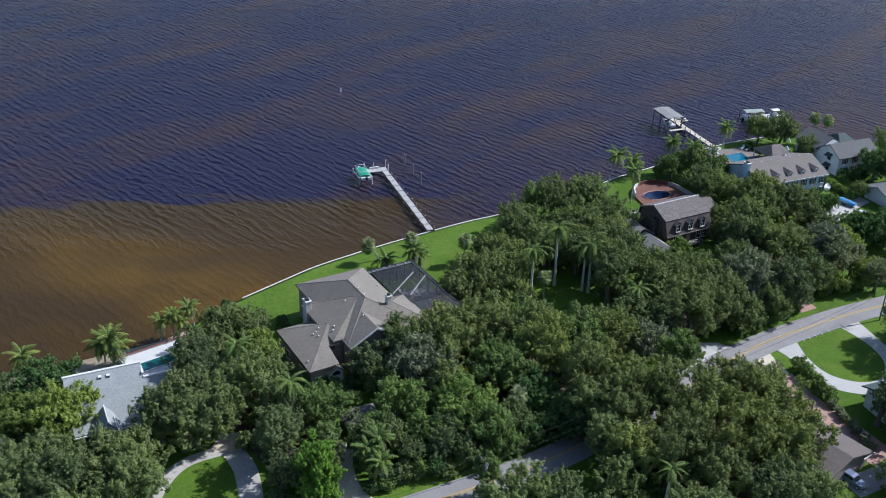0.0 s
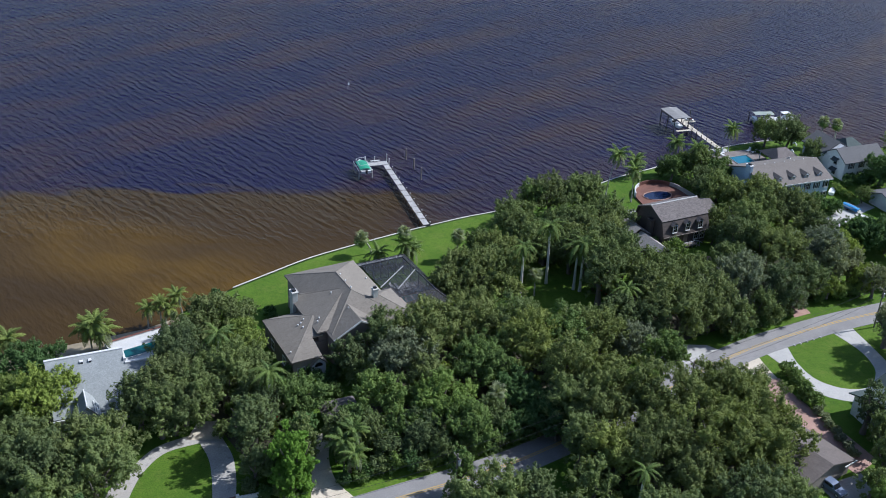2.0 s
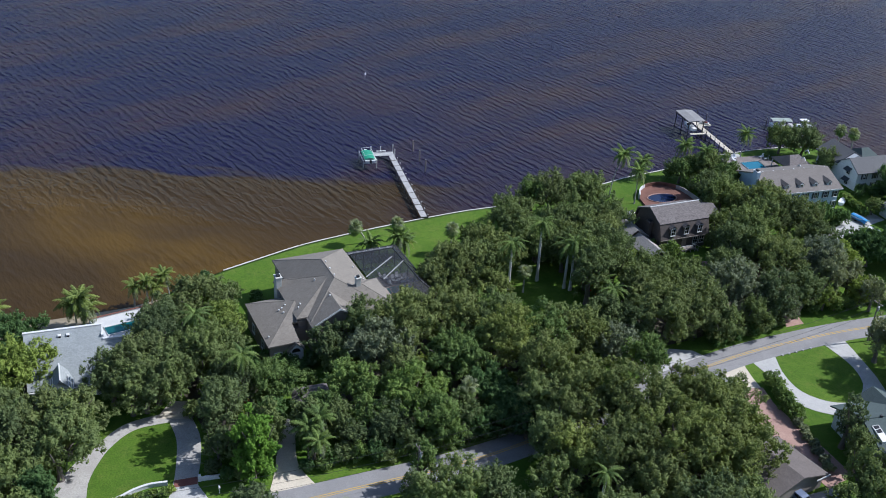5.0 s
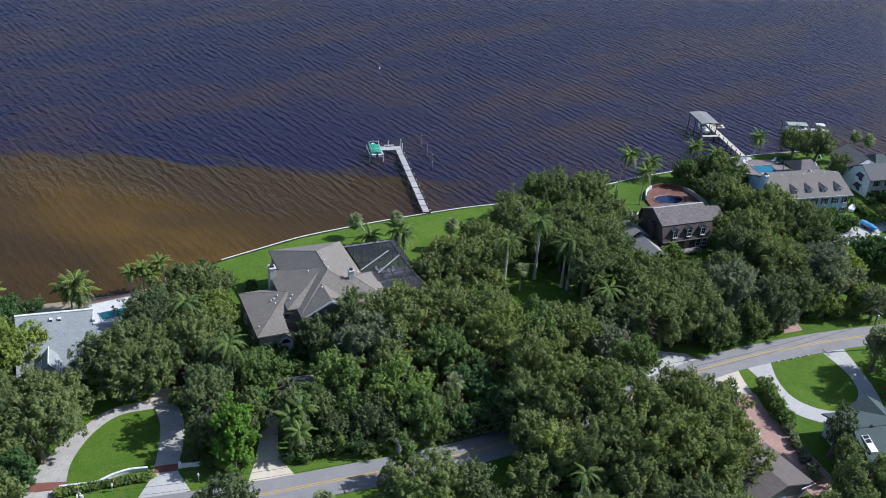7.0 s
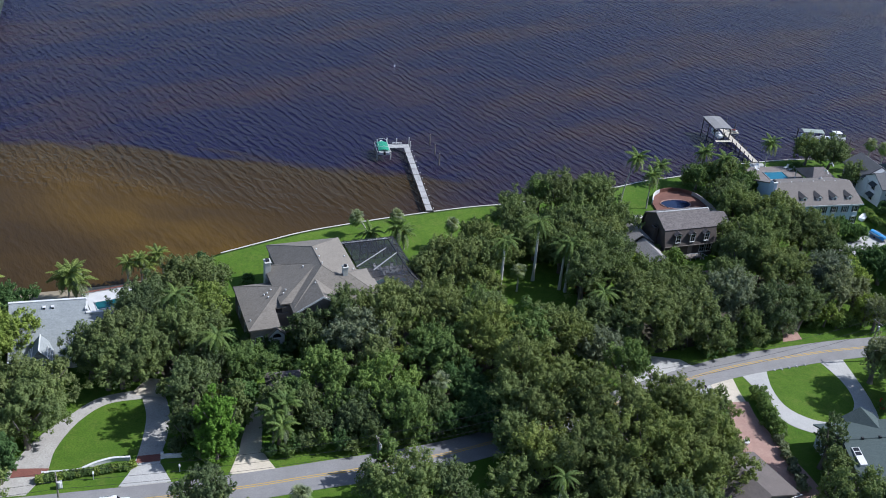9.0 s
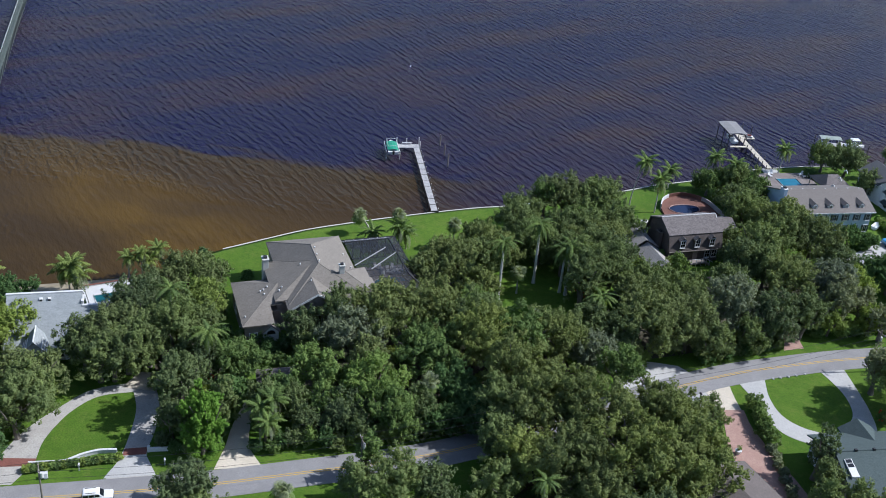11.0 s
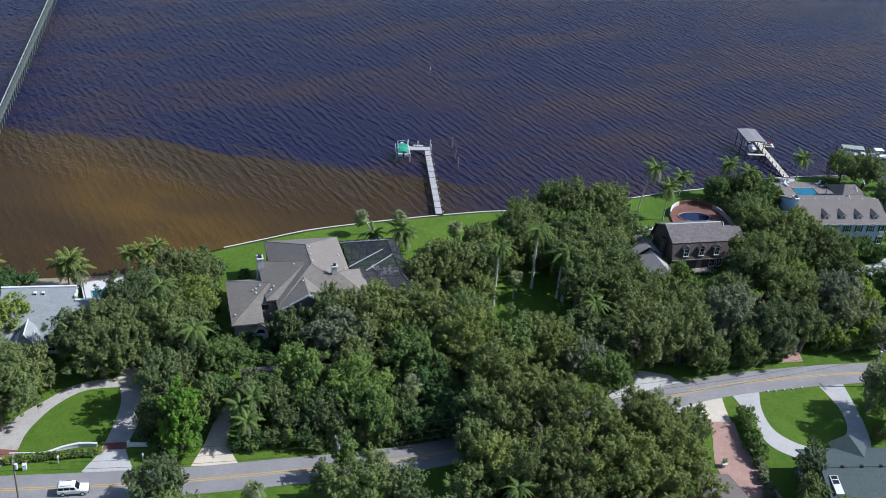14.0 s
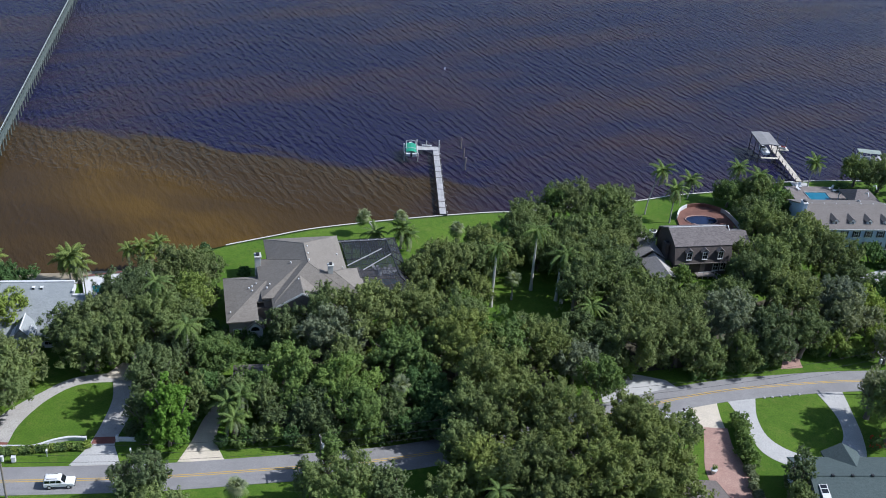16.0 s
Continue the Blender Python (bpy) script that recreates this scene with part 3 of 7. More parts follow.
# leaf litter on the ground under the groves
def litter(outline):
    bm = bmesh.new()
    mid = Vector((sum(p[0] for p in outline) / len(outline), sum(p[1] for p in outline) / len(outline), 0))
    edge = spline(outline + outline[:1], 2.0)[:-1]
    rings = [[bm.verts.new((q.x, q.y, gz(q.x, q.y) + 0.02)) for q in (mid.lerp(e, f) for e in edge)] for f in (1.0, 0.75, 0.5, 0.25)]
    for a, b in zip(rings, rings[1:]):
        for k in range(len(a)):
            j = (k + 1) % len(a)
            bm.faces.new((a[k], a[j], b[j], b[k]))
    bm.faces.new(rings[-1])
    bmesh.ops.recalc_face_normals(bm, faces=bm.faces)
    tagged(part("leaf_litter", bm, MULCH), "brown leaf litter on shaded ground under trees", "ground", kind="structure")


litter([(0, 134), (12, 140), (30, 151), (42, 160), (37, 171), (22, 178), (8, 170), (-2, 160), (-4, 148)])
litter([(33, 134), (38, 124), (60, 121), (66, 134), (62, 152), (55, 156), (44, 148)])
litter([(-31, 145), (-22, 133), (-14, 133), (-14, 142), (-17, 150), (-26, 154), (-38, 152)])
litter([(50, 171), (62, 178), (76, 188), (90, 198), (92, 208), (82, 214), (72, 206), (56, 202), (48, 190)])
litter([(-68, 112), (-48, 117), (-44, 128), (-52, 137), (-66, 138)])
litter([(11, 182), (21, 184), (20, 196), (15, 206), (10, 196)])

# ---- houses ----
def hip_roof(x0, x1, y0, y1, eave, ridge_z, ra, rb, thick=0.28):
    """A hipped roof over a rectangle; its ridge runs from ra to rb (points in plan). A fascia hangs under the eaves."""
    bm = bmesh.new()
    c = [bm.verts.new((x, y, eave)) for x, y in ((x0, y0), (x1, y0), (x1, y1), (x0, y1))]
    low = [bm.verts.new((x, y, eave - thick)) for x, y in ((x0, y0), (x1, y0), (x1, y1), (x0, y1))]
    a, b = bm.verts.new((*ra, ridge_z)), bm.verts.new((*rb, ridge_z))
    if abs(ra[0] - rb[0]) >= abs(ra[1] - rb[1]):
        tops = ((c[0], c[1], b, a), (c[1], c[2], b), (c[2], c[3], a, b), (c[3], c[0], a))
    else:
        tops = ((c[0], c[1], a), (c[1], c[2], b, a), (c[2], c[3], b), (c[3], c[0], a, b))
    for f in tops:
        bm.faces.new(f)
    for i in range(4):
        bm.faces.new((low[i], low[(i + 1) % 4], c[(i + 1) % 4], c[i]))
    bm.faces.new(low[::-1])
    return bm


def ridge_caps(ends, r=0.055):
    bm = bmesh.new()
    for a, b in ends:
        add_tube(bm, [a, b], [r, r], 5)
    return bm


def gable_roof(x0, x1, y0, y1, eave, ridge_z, thick=0.22):
    """A gabled roof slab, its ridge along x."""
    ym = (y0 + y1) / 2
    o = [(y0, eave), (ym, ridge_z), (y1, eave), (y1, eave - thick), (ym, ridge_z - thick), (y0, eave - thick)]
    bm = bmesh.new()
    a = [bm.verts.new((x0, y, z)) for y, z in o]
    b = [bm.verts.new((x1, y, z)) for y, z in o]
    for i in range(6):
        j = (i + 1) % 6
        bm.faces.new((a[i], a[j], b[j], b[i]))
    for e in (a, b):
        bm.faces.new((e[0], e[1], e[4], e[5]))
        bm.faces.new((e[1], e[2], e[3], e[4]))
    bmesh.ops.recalc_face_normals(bm, faces=bm.faces)
    return bm


def gable_walls(x0, x1, y0, y1, z0, eave, ridge_z):
    ym = (y0 + y1) / 2
    o = [(y0, z0), (y1, z0), (y1, eave), (ym, ridge_z), (y0, eave)]
    bm = bmesh.new()
    a = [bm.verts.new((x0, y, z)) for y, z in o]
    b = [bm.verts.new((x1, y, z)) for y, z in o]
    bm.faces.new(a[::-1])
    bm.faces.new(b)
    for i in range(5):
        bm.faces.new((a[i], a[(i + 1) % 5], b[(i + 1) % 5], b[i]))
    bmesh.ops.recalc_face_normals(bm, faces=bm.faces)
    return bm


def window(parent, at, turn, w, h, shutters=None, name="window"):
    """A framed window on a wall that looks along local -y after the turn: casing, pane, glazing bars, sill."""
    m = pose(*at, 0, 0, turn)
    f = bmesh.new()
    t = 0.11
    for a in ((-w / 2 - t, -w / 2, 0 - t, h + t), (w / 2, w / 2 + t, -t, h + t)):
        add_box(f, a[0], a[1], -0.09, 0.06, a[2], a[3], m)
    for z in (-t, h):
        add_box(f, -w / 2, w / 2, -0.09, 0.06, z, z + t, m)
    add_box(f, -0.025, 0.025, -0.05, 0.04, 0, h, m)
    add_box(f, -w / 2, -0.025, -0.05, 0.04, h * 0.5 - 0.02, h * 0.5 + 0.03, m)
    add_box(f, 0.025, w / 2, -0.05, 0.04, h * 0.5 - 0.02, h * 0.5 + 0.03, m)
    win = part(name, f, WHITE, parent)
    part("pane", box(-w / 2, w / 2, -0.02, 0.02, 0, h, m), DARK, win)
    part("sill", box(-w / 2 - 0.16, w / 2 + 0.16, -0.17, 0.03, -t - 0.09, -t, m), WHITE, win)
    if shutters:
        for sx in (-1, 1):
            b = bmesh.new()
            c = sx * (w / 2 + t + w * 0.22)
            add_box(b, c - w * 0.2, c + w * 0.2, -0.07, 0.03, -0.05, h + 0.05, m)
            for k in range(7):
                z = h * (k + 0.5) / 7
                add_box(b, c - w * 0.16, c + w * 0.16, -0.10, -0.07, z - 0.03, z + 0.05, m)
            part("shutter", b, shutters, win)
    return win


def chimney(parent, x, y, w, d, z0, z1, wall, cap=WHITE):
    ch = part("chimney", box(x - w / 2, x + w / 2, y - d / 2, y + d / 2, z0, z1, bevel=0.02), wall, parent)
    part("chimney_cap", box(x - w / 2 - 0.12, x + w / 2 + 0.12, y - d / 2 - 0.12, y + d / 2 + 0.12, z1, z1 + 0.16, bevel=0.02), cap, ch)
    part("flue", box(x - w * 0.28, x + w * 0.28, y - d * 0.28, y + d * 0.28, z1 + 0.16, z1 + 0.5), BLACK, ch)
    return ch


def vent(parent, x, y, z, r=0.11):
    bm = tube([(x, y, z - 0.6), (x, y, z + 0.08)], [r, r], 8)
    add_tube(bm, [(x, y, z + 0.08), (x, y, z + 0.18)], [r * 1.5, r * 1.2], 8)
    part("roof_vent", bm, WHITE, parent)


# the hip-roofed house in the middle, with its screened pool
house = thing("house", (-14, 168, 1.5), 30, "large taupe house with many hipped shingle roofs among oaks", "house")
Z = -1.5
WINGS = [((-1.5, 13.5, -8.0, 16.1), 7.0, 11.0, (5.5, -0.8), (5.5, 6.6)),
         ((-3.7, 13.4, -6.2, 8.2), 6.95, 10.55, (4.9, 0.9), (4.9, 1.1)),
         ((4.0, 16.0, -8.6, 3.2), 6.75, 9.8, (6.0, -2.7), (10.2, -2.7))]
for (x0, x1, y0, y1), eave, top, ra, rb in WINGS:
    part("wall", box(x0 + 0.5, x1 - 0.5, y0 + 0.5, y1 - 0.5, -0.3, eave - 0.2), WALL_TAUPE, house)
    rf = part("roof", hip_roof(x0, x1, y0, y1, eave, top, ra, rb), ROOF_MAIN, house)
    corner = [(x0, y0, eave), (x1, y0, eave), (x1, y1, eave), (x0, y1, eave)]
    A, B = (*ra, top), (*rb, top)
    if abs(ra[0] - rb[0]) >= abs(ra[1] - rb[1]):
        hips = [(A, corner[0]), (B, corner[1]), (B, corner[2]), (A, corner[3]), (A, B)]
    else:
        hips = [(A, corner[0]), (A, corner[1]), (B, corner[2]), (B, corner[3]), (A, B)]
    part("ridge_cap", ridge_caps(hips), ROOF_MAIN, rf)
VENTS = [(6.1, 5.7, 10.8), (5.9, 2.8, 10.9), (5.8, 0.1, 11.0), (12.2, 7.0, 7.8), (12.6, 2.1, 7.6), (2.5, 1.7, 9.7), (3.3, -4.5, 9.6), (-5.1, -1.7, 6.9), (-5.7, -1.9, 6.7), (-5.2, -3.1, 6.8), (-4.3, -1.1, 7.1), (-2.5, -3.6, 7.6), (-1.9, -2.8, 7.8), (-9.5, -7.9, 5.4)]
# a gabled wing to the south, its ridge along y
south_roof = part("roof", gable_roof(-9.9, -2.0, -5.5, 5.5, 6.75, 9.72, 0.26), ROOF_MAIN, house)
south_roof.matrix_basis = pose(3.6, 0, 0, 0, 0, 90)
south_wall = part("wall", gable_walls(-9.4, -2.2, -5.0, 5.0, -0.3, 6.6, 9.4), WALL_TAUPE, house)
south_wall.matrix_basis = pose(3.6, 0, 0, 0, 0, 90)
for sx in (-1, 1):
    rake = Vector((sx * 5.5, 0, -2.97))
    part("gable_trim", box(0, rake.length, -0.06, 0.06, -0.26, 0.06, Matrix.Translation((3.6, -9.95, 9.72)) @ pose(0, 0, 0, 0, math.degrees(math.atan2(2.97, sx * 5.5)), 0)), OFFWHITE, house, "pale gable trim")
window(house, (3.6, -9.42, 3.4), 0, 1.3, 1.6)
window(house, (0.9, -9.42, 0.8), 0, 1.2, 1.6)
# the low wing to the west, hipped, cut back beside the porch
low = bmesh.new()
O, N, P, S, S2, S3, T = (-2.4, -1.1, 7.7), (-10.2, 5.0, 5.0), (-10.4, -10.6, 5.0), (-4.6, -10.6, 5.0), (-4.6, -6.1, 6.28), (-2.2, -6.1, 6.28), (-2.4, 5.0, 5.0)
for loop in ((O, N, P), (O, P, S, S2, S3), (O, T, N)):
    low.faces.new([low.verts.new(q) for q in loop])
bmesh.ops.remove_doubles(low, verts=low.verts, dist=0.001)
r = bmesh.ops.extrude_face_region(low, geom=low.faces[:])
bmesh.ops.translate(low, verts=[v for v in r["geom"] if isinstance(v, bmesh.types.BMVert)], vec=(0, 0, -0.26))
bmesh.ops.recalc_face_normals(low, faces=low.faces)
low_roof = part("roof", low, ROOF_MAIN, house)
part("ridge_cap", ridge_caps([(O, N), (O, P)]), ROOF_MAIN, low_roof)
part("wall", box(-9.9, -5.0, -10.1, 4.5, -0.3, 4.76), WALL_TAUPE, house)
part("wall", box(-5.0, -2.0, -6.0, 4.5, -0.3, 4.76), WALL_TAUPE, house)
window(house, (-8.4, -10.14, 1.6), 0, 1.3, 1.5)
window(house, (-9.94, -5.6, 1.6), -90, 1.4, 1.5)
window(house, (-9.94, 0.2, 1.6), -90, 1.4, 1.5)
chimney(house, -3.4, 6.0, 1.1, 1.6, -0.3, 9.1, CHIMNEY, CHIMNEY)
chimney(house, 9.5, -2.7, 0.95, 0.95, 8.0, 11.2, CHIMNEY, CHIMNEY)
for x, y, z in VENTS:
    vent(house, x, y, z)
porch = part("porch_gable", gable_roof(0, 3.4, -1.7, 1.7, 3.4, 5.0, 0.2), ROOF_MAIN, house)
porch.matrix_basis = pose(-5.3, -11.0, 0, 0, 0, 90)
face = part("porch_wall", gable_walls(0.25, 3.4, -1.4, 1.4, -0.3, 3.2, 4.75), WHITE, house)
face.matrix_basis = pose(-5.3, -11.0, 0, 0, 0, 90)
arch = bmesh.new()
bmesh.ops.create_circle(arch, cap_ends=True, radius=0.8, segments=24)
bmesh.ops.bisect_plane(arch, geom=arch.verts[:] + arch.edges[:] + arch.faces[:], plane_co=(0, 0, 0), plane_no=(0, -1, 0), clear_outer=True)
r = bmesh.ops.extrude_face_region(arch, geom=arch.faces[:])
bmesh.ops.translate(arch, verts=[v for v in r["geom"] if isinstance(v, bmesh.types.BMVert)], vec=(0, 0, 0.08))
bmesh.ops.transform(arch, matrix=pose(-5.3, -10.76, 3.0, 90, 0, 0), verts=arch.verts)
part("arched_window", arch, DARK, house)

cage = thing("pool_screen_enclosure", (-14, 168, 1.5), 30, "dark mesh pool enclosure with pale aluminium beams beside the house", "pool enclosure")
CX0, CX1, CY0, CY1, CE, CT = 13.6, 26.0, -3.5, 17.8, 4.8, 7.0
inx0, inx1, iny0, iny1 = CX0 + 0.4, CX1 - 2.6, CY0 + 2.6, CY1 - 4.6
scr = bmesh.new()
lo = [scr.verts.new((x, y, 0.05)) for x, y in ((CX0, CY0), (CX1, CY0), (CX1, CY1), (CX0, CY1))]
mid = [scr.verts.new((x, y, CE)) for x, y in ((CX0, CY0), (CX1, CY0), (CX1, CY1), (CX0, CY1))]
top = [scr.verts.new((x, y, CT)) for x, y in ((inx0, iny0), (inx1, iny0), (inx1, iny1), (inx0, iny1))]
for i in range(4):
    j = (i + 1) % 4
    scr.faces.new((lo[i], lo[j], mid[j], mid[i]))
    scr.faces.new((mid[i], mid[j], top[j], top[i]))
scr.faces.new(top)
part("screen", scr, SCREEN, cage)


def beam(a, b, s=0.09, mat=None, label=""):
    d = Vector(b) - Vector(a)
    bm = box(-s, s, -s, s, 0, d.length, Matrix.Translation(a) @ d.to_track_quat("Z", "Y").to_matrix().to_4x4())
    return part("beam", bm, mat or BLACK, cage, label)


for k in range(8):
    t = k / 7
    x, xi = CX0 + (CX1 - CX0) * t, inx0 + (inx1 - inx0) * t
    beam((x, CY1, 0), (x, CY1, CE))
    beam((x, CY1, CE), (xi, iny1, CT), 0.055, GREY_METAL, "pale aluminium beam")
    beam((xi, iny1, CT), (xi, iny0, CT), 0.03)
    beam((x, CY0, CE), (xi, iny0, CT), 0.03)
for k in range(7):
    t = k / 6
    y, yi = CY0 + (CY1 - CY0) * t, iny0 + (iny1 - iny0) * t
    beam((CX1, y, 0), (CX1, y, CE))
    beam((CX1, y, CE), (inx1, yi, CT))
    beam((inx0, yi, CT), (inx1, yi, CT), 0.03)
for f in (0.36, 0.70):
    beam((CX0 + 0.4 * f, CY1 + (iny1 - CY1) * f, CE + (CT - CE) * f), (CX1 - 2.6 * f, CY1 + (iny1 - CY1) * f, CE + (CT - CE) * f), 0.045, GREY_METAL, "pale aluminium beam")
beam((13.7, 3.5, CT + 0.14), (21.7, 9.5, CT + 0.14), 0.075, GREY_METAL, "pale aluminium beam")
beam((16.6, 1.6, CT + 0.14), (23.2, 7.2, CT + 0.14), 0.075, GREY_METAL, "pale aluminium beam")
for a, b in (((CX1, CY0, CE), (CX1, CY1, CE)), ((CX0, CY1, CE), (CX1, CY1, CE)), ((inx0, iny1, CT), (inx1, iny1, CT)), ((inx1, iny0, CT), (inx1, iny1, CT))):
    beam(a, b, 0.1)


def pool(at, turn, outline, deck, water_mat, deck_mat, coping_mat, label, deck_label):
    """A pool with its coping in a paved deck. Outlines are in metres round the pool's middle."""
    d = bmesh.new()
    add_box(d, deck[0], deck[1], deck[2], deck[3], -0.5, 0.10, bevel=0.02)
    base = part("pool_deck", d, deck_mat)
    base.matrix_basis = pose(*at, 0, 0, turn)
    tagged(base, deck_label, "pool deck", kind="structure")
    p = thing("swimming_pool", at, turn, label, "swimming pool")
    w = bmesh.new()
    vs = [w.verts.new((x, y, 0.115)) for x, y in outline]
    w.faces.new(vs)
    part("pool_water", w, water_mat, p)
    c = bmesh.new()
    n = len(outline)
    add_tube(c, [(x, y, 0.13) for x, y in outline + outline[:1]], [0.16] * (n + 1), 6)
    part("coping", c, coping_mat, p)
    return p


def oval(rx, ry, n=24, pinch=0.0):
    return [(rx * math.cos(a) * (1 + pinch * math.sin(a)), ry * math.sin(a)) for a in (math.tau * k / n for k in range(n))]


pool((2.4, 185.2, 1.55), 30, oval(3.9, 2.6, 24, 0.12), (-6.0, 5.2, -6.5, 7.0), WATER_TEAL, TERRACE, CONCRETE, "teal swimming pool under a mesh enclosure", "grey pool deck under the enclosure")


def lounge_chair():
    ch = thing("lounge_chair", (0, 0, 0), 0, "white slatted lounge chair beside the pool", "lounge chair", "pool chairs")
    for k in range(6):
        part("slat", box(-0.32, 0.32, -0.9 + k * 0.22, -0.74 + k * 0.22, 0.34, 0.38), PLASTIC_WHITE, ch)
    part("backrest", box(-0.32, 0.32, 0, 0.75, 0, 0.05, pose(0, 0.42, 0.36, 50, 0, 0)), PLASTIC_WHITE, ch)
    for sx in (-1, 1):
        part("side_rail", box(sx * 0.34 - 0.03, sx * 0.34 + 0.03, -0.95, 0.5, 0.28, 0.36), PLASTIC_WHITE, ch)
        for y in (-0.85, 0.4):
            part("leg", box(sx * 0.34 - 0.03, sx * 0.34 + 0.03, y - 0.03, y + 0.03, 0, 0.30), PLASTIC_WHITE, ch)
    return ch


chair = lounge_chair()
chair.matrix_basis = pose(0.2, 189.4, 1.66, 0, 0, 20)
for x, y, a in ((-1.2, 189.6, 40), (1.4, 189.6, -10), (2.7, 189.2, -50), (3.8, 189.0, -70), (0.8, 190.8, 10), (-2.2, 190.0, 60), (2.2, 190.6, -20), (-0.4, 188.2, 15)):
    copy_thing(chair, pose(x, y, 1.66, 0, 0, a))

# the pale roof to the west, with its walled pool
west = thing("house", (-51.2, 148.3, 1.4), 24.5, "low white house with a pale blue-grey roof", "house")
rf = bmesh.new()
slope = [(2.6, 7.0), (0, 8.7), (-9.6, 3.3), (-9.6, 3.0), (0, 8.35), (2.6, 6.7)]
a = [rf.verts.new((-7.5, y, z)) for y, z in slope]
b = [rf.verts.new((5.2, y, z)) for y, z in slope]
for i in range(6):
    j = (i + 1) % 6
    rf.faces.new((a[i], a[j], b[j], b[i]))
for e in (a, b):
    rf.faces.new((e[0], e[1], e[4], e[5]))
    rf.faces.new((e[1], e[2], e[3], e[4]))
bmesh.ops.recalc_face_normals(rf, faces=rf.faces)
part("roof", rf, ROOF_LIGHT, west)
rf = bmesh.new()
slope = [(-2.4, 7.32), (-9.7, 3.25), (-9.7, 2.95), (-2.4, 7.0)]
a = [rf.verts.new((5.2, y, z)) for y, z in slope]
b = [rf.verts.new((16.0, y, z)) for y, z in slope]
for i in range(4):
    j = (i + 1) % 4
    rf.faces.new((a[i], a[j], b[j], b[i]))
rf.faces.new(a), rf.faces.new(b)
bmesh.ops.recalc_face_normals(rf, faces=rf.faces)
part("roof", rf, ROOF_LIGHT, west)
part("fascia", box(-7.6, 5.3, -0.15, 0.35, 8.35, 8.85, bevel=0.03), WHITE, west, "broad white ridge flashing")
part("fascia", box(5.2, 16.1, -2.75, -2.2, 7.0, 7.5, bevel=0.03), WHITE, west, "broad white ridge flashing")
part("fascia", box(5.05, 5.45, -2.2, 0.3, 7.3, 8.0), WHITE, west)
part("wall", box(-7.0, 4.9, -8.8, 2.2, -0.3, 3.2), WALL_WHITE, west)
part("wall", box(4.9, 15.5, -8.9, -2.5, -0.3, 3.2), WALL_RED, west, "dark red wall in shade")
part("gutter", box(-7.6, 16.1, -9.95, -9.75, 3.0, 3.22), WHITE, west)
for x in (-1.7, -0.3):
    sky_l = part("skylight", box(x - 0.28, x + 0.28, -1.4, -0.75, 7.6, 8.3), WHITE, west)
    part("skylight_pane", box(x - 0.2, x + 0.2, -1.44, -1.38, 7.9, 8.22), DARK, sky_l)
por = part("porch_roof", gable_roof(-5.0, 0.0, -2.0, 2.0, 4.0, 6.3, 0.2), ROOF_LIGHT, west)
por.matrix_basis = pose(-2.2, -6.8, 0, 0, 0, 90)
pg = part("porch_gable", gable_walls(-4.6, 0, -1.7, 1.7, -0.2, 3.8, 6.0), WALL_WHITE, west)
pg.matrix_basis = pose(-2.2, -6.8, 0, 0, 0, 90)
part("ridge_cap", ridge_caps([((-2.2, -11.85, 6.36), (-2.2, -6.8, 6.36))], 0.13), WHITE, west, "white ridge cap")
for sx in (-1, 1):
    for k in range(3):
        d, z = 1.25 + 0.36 * k, 6.42 - (1.25 + 0.36 * k) * 1.15
        part("eave_slat", box(-2.2 + sx * d - 0.07, -2.2 + sx * d + 0.07, -11.9, -8.6, z, z + 0.14), WHITE, west, "white eave slat")
for k in range(6):
    z = 4.1 + 0.28 * k
    h = 1.5 - 0.27 * k
    part("louvre", box(-2.2 - h, -2.2 + h, -11.55, -11.38, z, z + 0.16), OFFWHITE, west)
window(west, (1.5, -8.85, 1.0), 0, 1.2, 1.4)
window(west, (-5.2, -8.85, 1.0), 0, 1.2, 1.4)
pool((-46.6, 163.3, 1.5), 37, [(-4.4, -1.5), (4.4, -1.5), (4.4, 1.5), (-4.4, 1.5)], (-5.6, 7.0, -3.0, 5.0), WATER_DEEP_TEAL, OFFWHITE, WHITE, "rectangular teal pool behind a white wall", "white pool terrace above the beach")
wall = thing("pool_wall", (-46.6, 163.3, 1.3), 37, "white garden wall with red brick coping round the pool", "wall")
part("wall", box(-5.8, 7.2, 5.02, 5.27, -0.8, 0.55), WALL_WHITE, wall)
part("wall", box(-6.05, -5.8, -3.0, 5.27, -0.8, 0.55), WALL_WHITE, wall)
part("coping", box(-6.1, 7.3, 4.96, 5.34, 0.55, 0.65), REDBRICK, wall, "red brick coping")

# the dark gambrel house
gam = thing("house", (55.1, 217.0, 1.6), 28, "tall dark brown gambrel-roofed house with white dormer windows", "house")
GL, GR, GK, GE, WK, WE = 12.4, 9.4, 7.3, 3.9, 4.6, 5.6


def skirted(o, x0, x1, thick):
    """A roof sheet that follows a profile of y, z from x0 to x1."""
    bm = bmesh.new()
    loop = o + [(y * 0.97, z - thick) for y, z in o[::-1]]
    n = len(loop)
    a = [bm.verts.new((x0, y, z)) for y, z in loop]
    b = [bm.verts.new((x1, y, z)) for y, z in loop]
    for i in range(n):
        j = (i + 1) % n
        bm.faces.new((a[i], a[j], b[j], b[i]))
    for e in (a, b):
        for i in range(len(o) - 1):
            bm.faces.new((e[i], e[i + 1], e[n - 2 - i], e[n - 1 - i]))
    bmesh.ops.recalc_face_normals(bm, faces=bm.faces)
    return bm


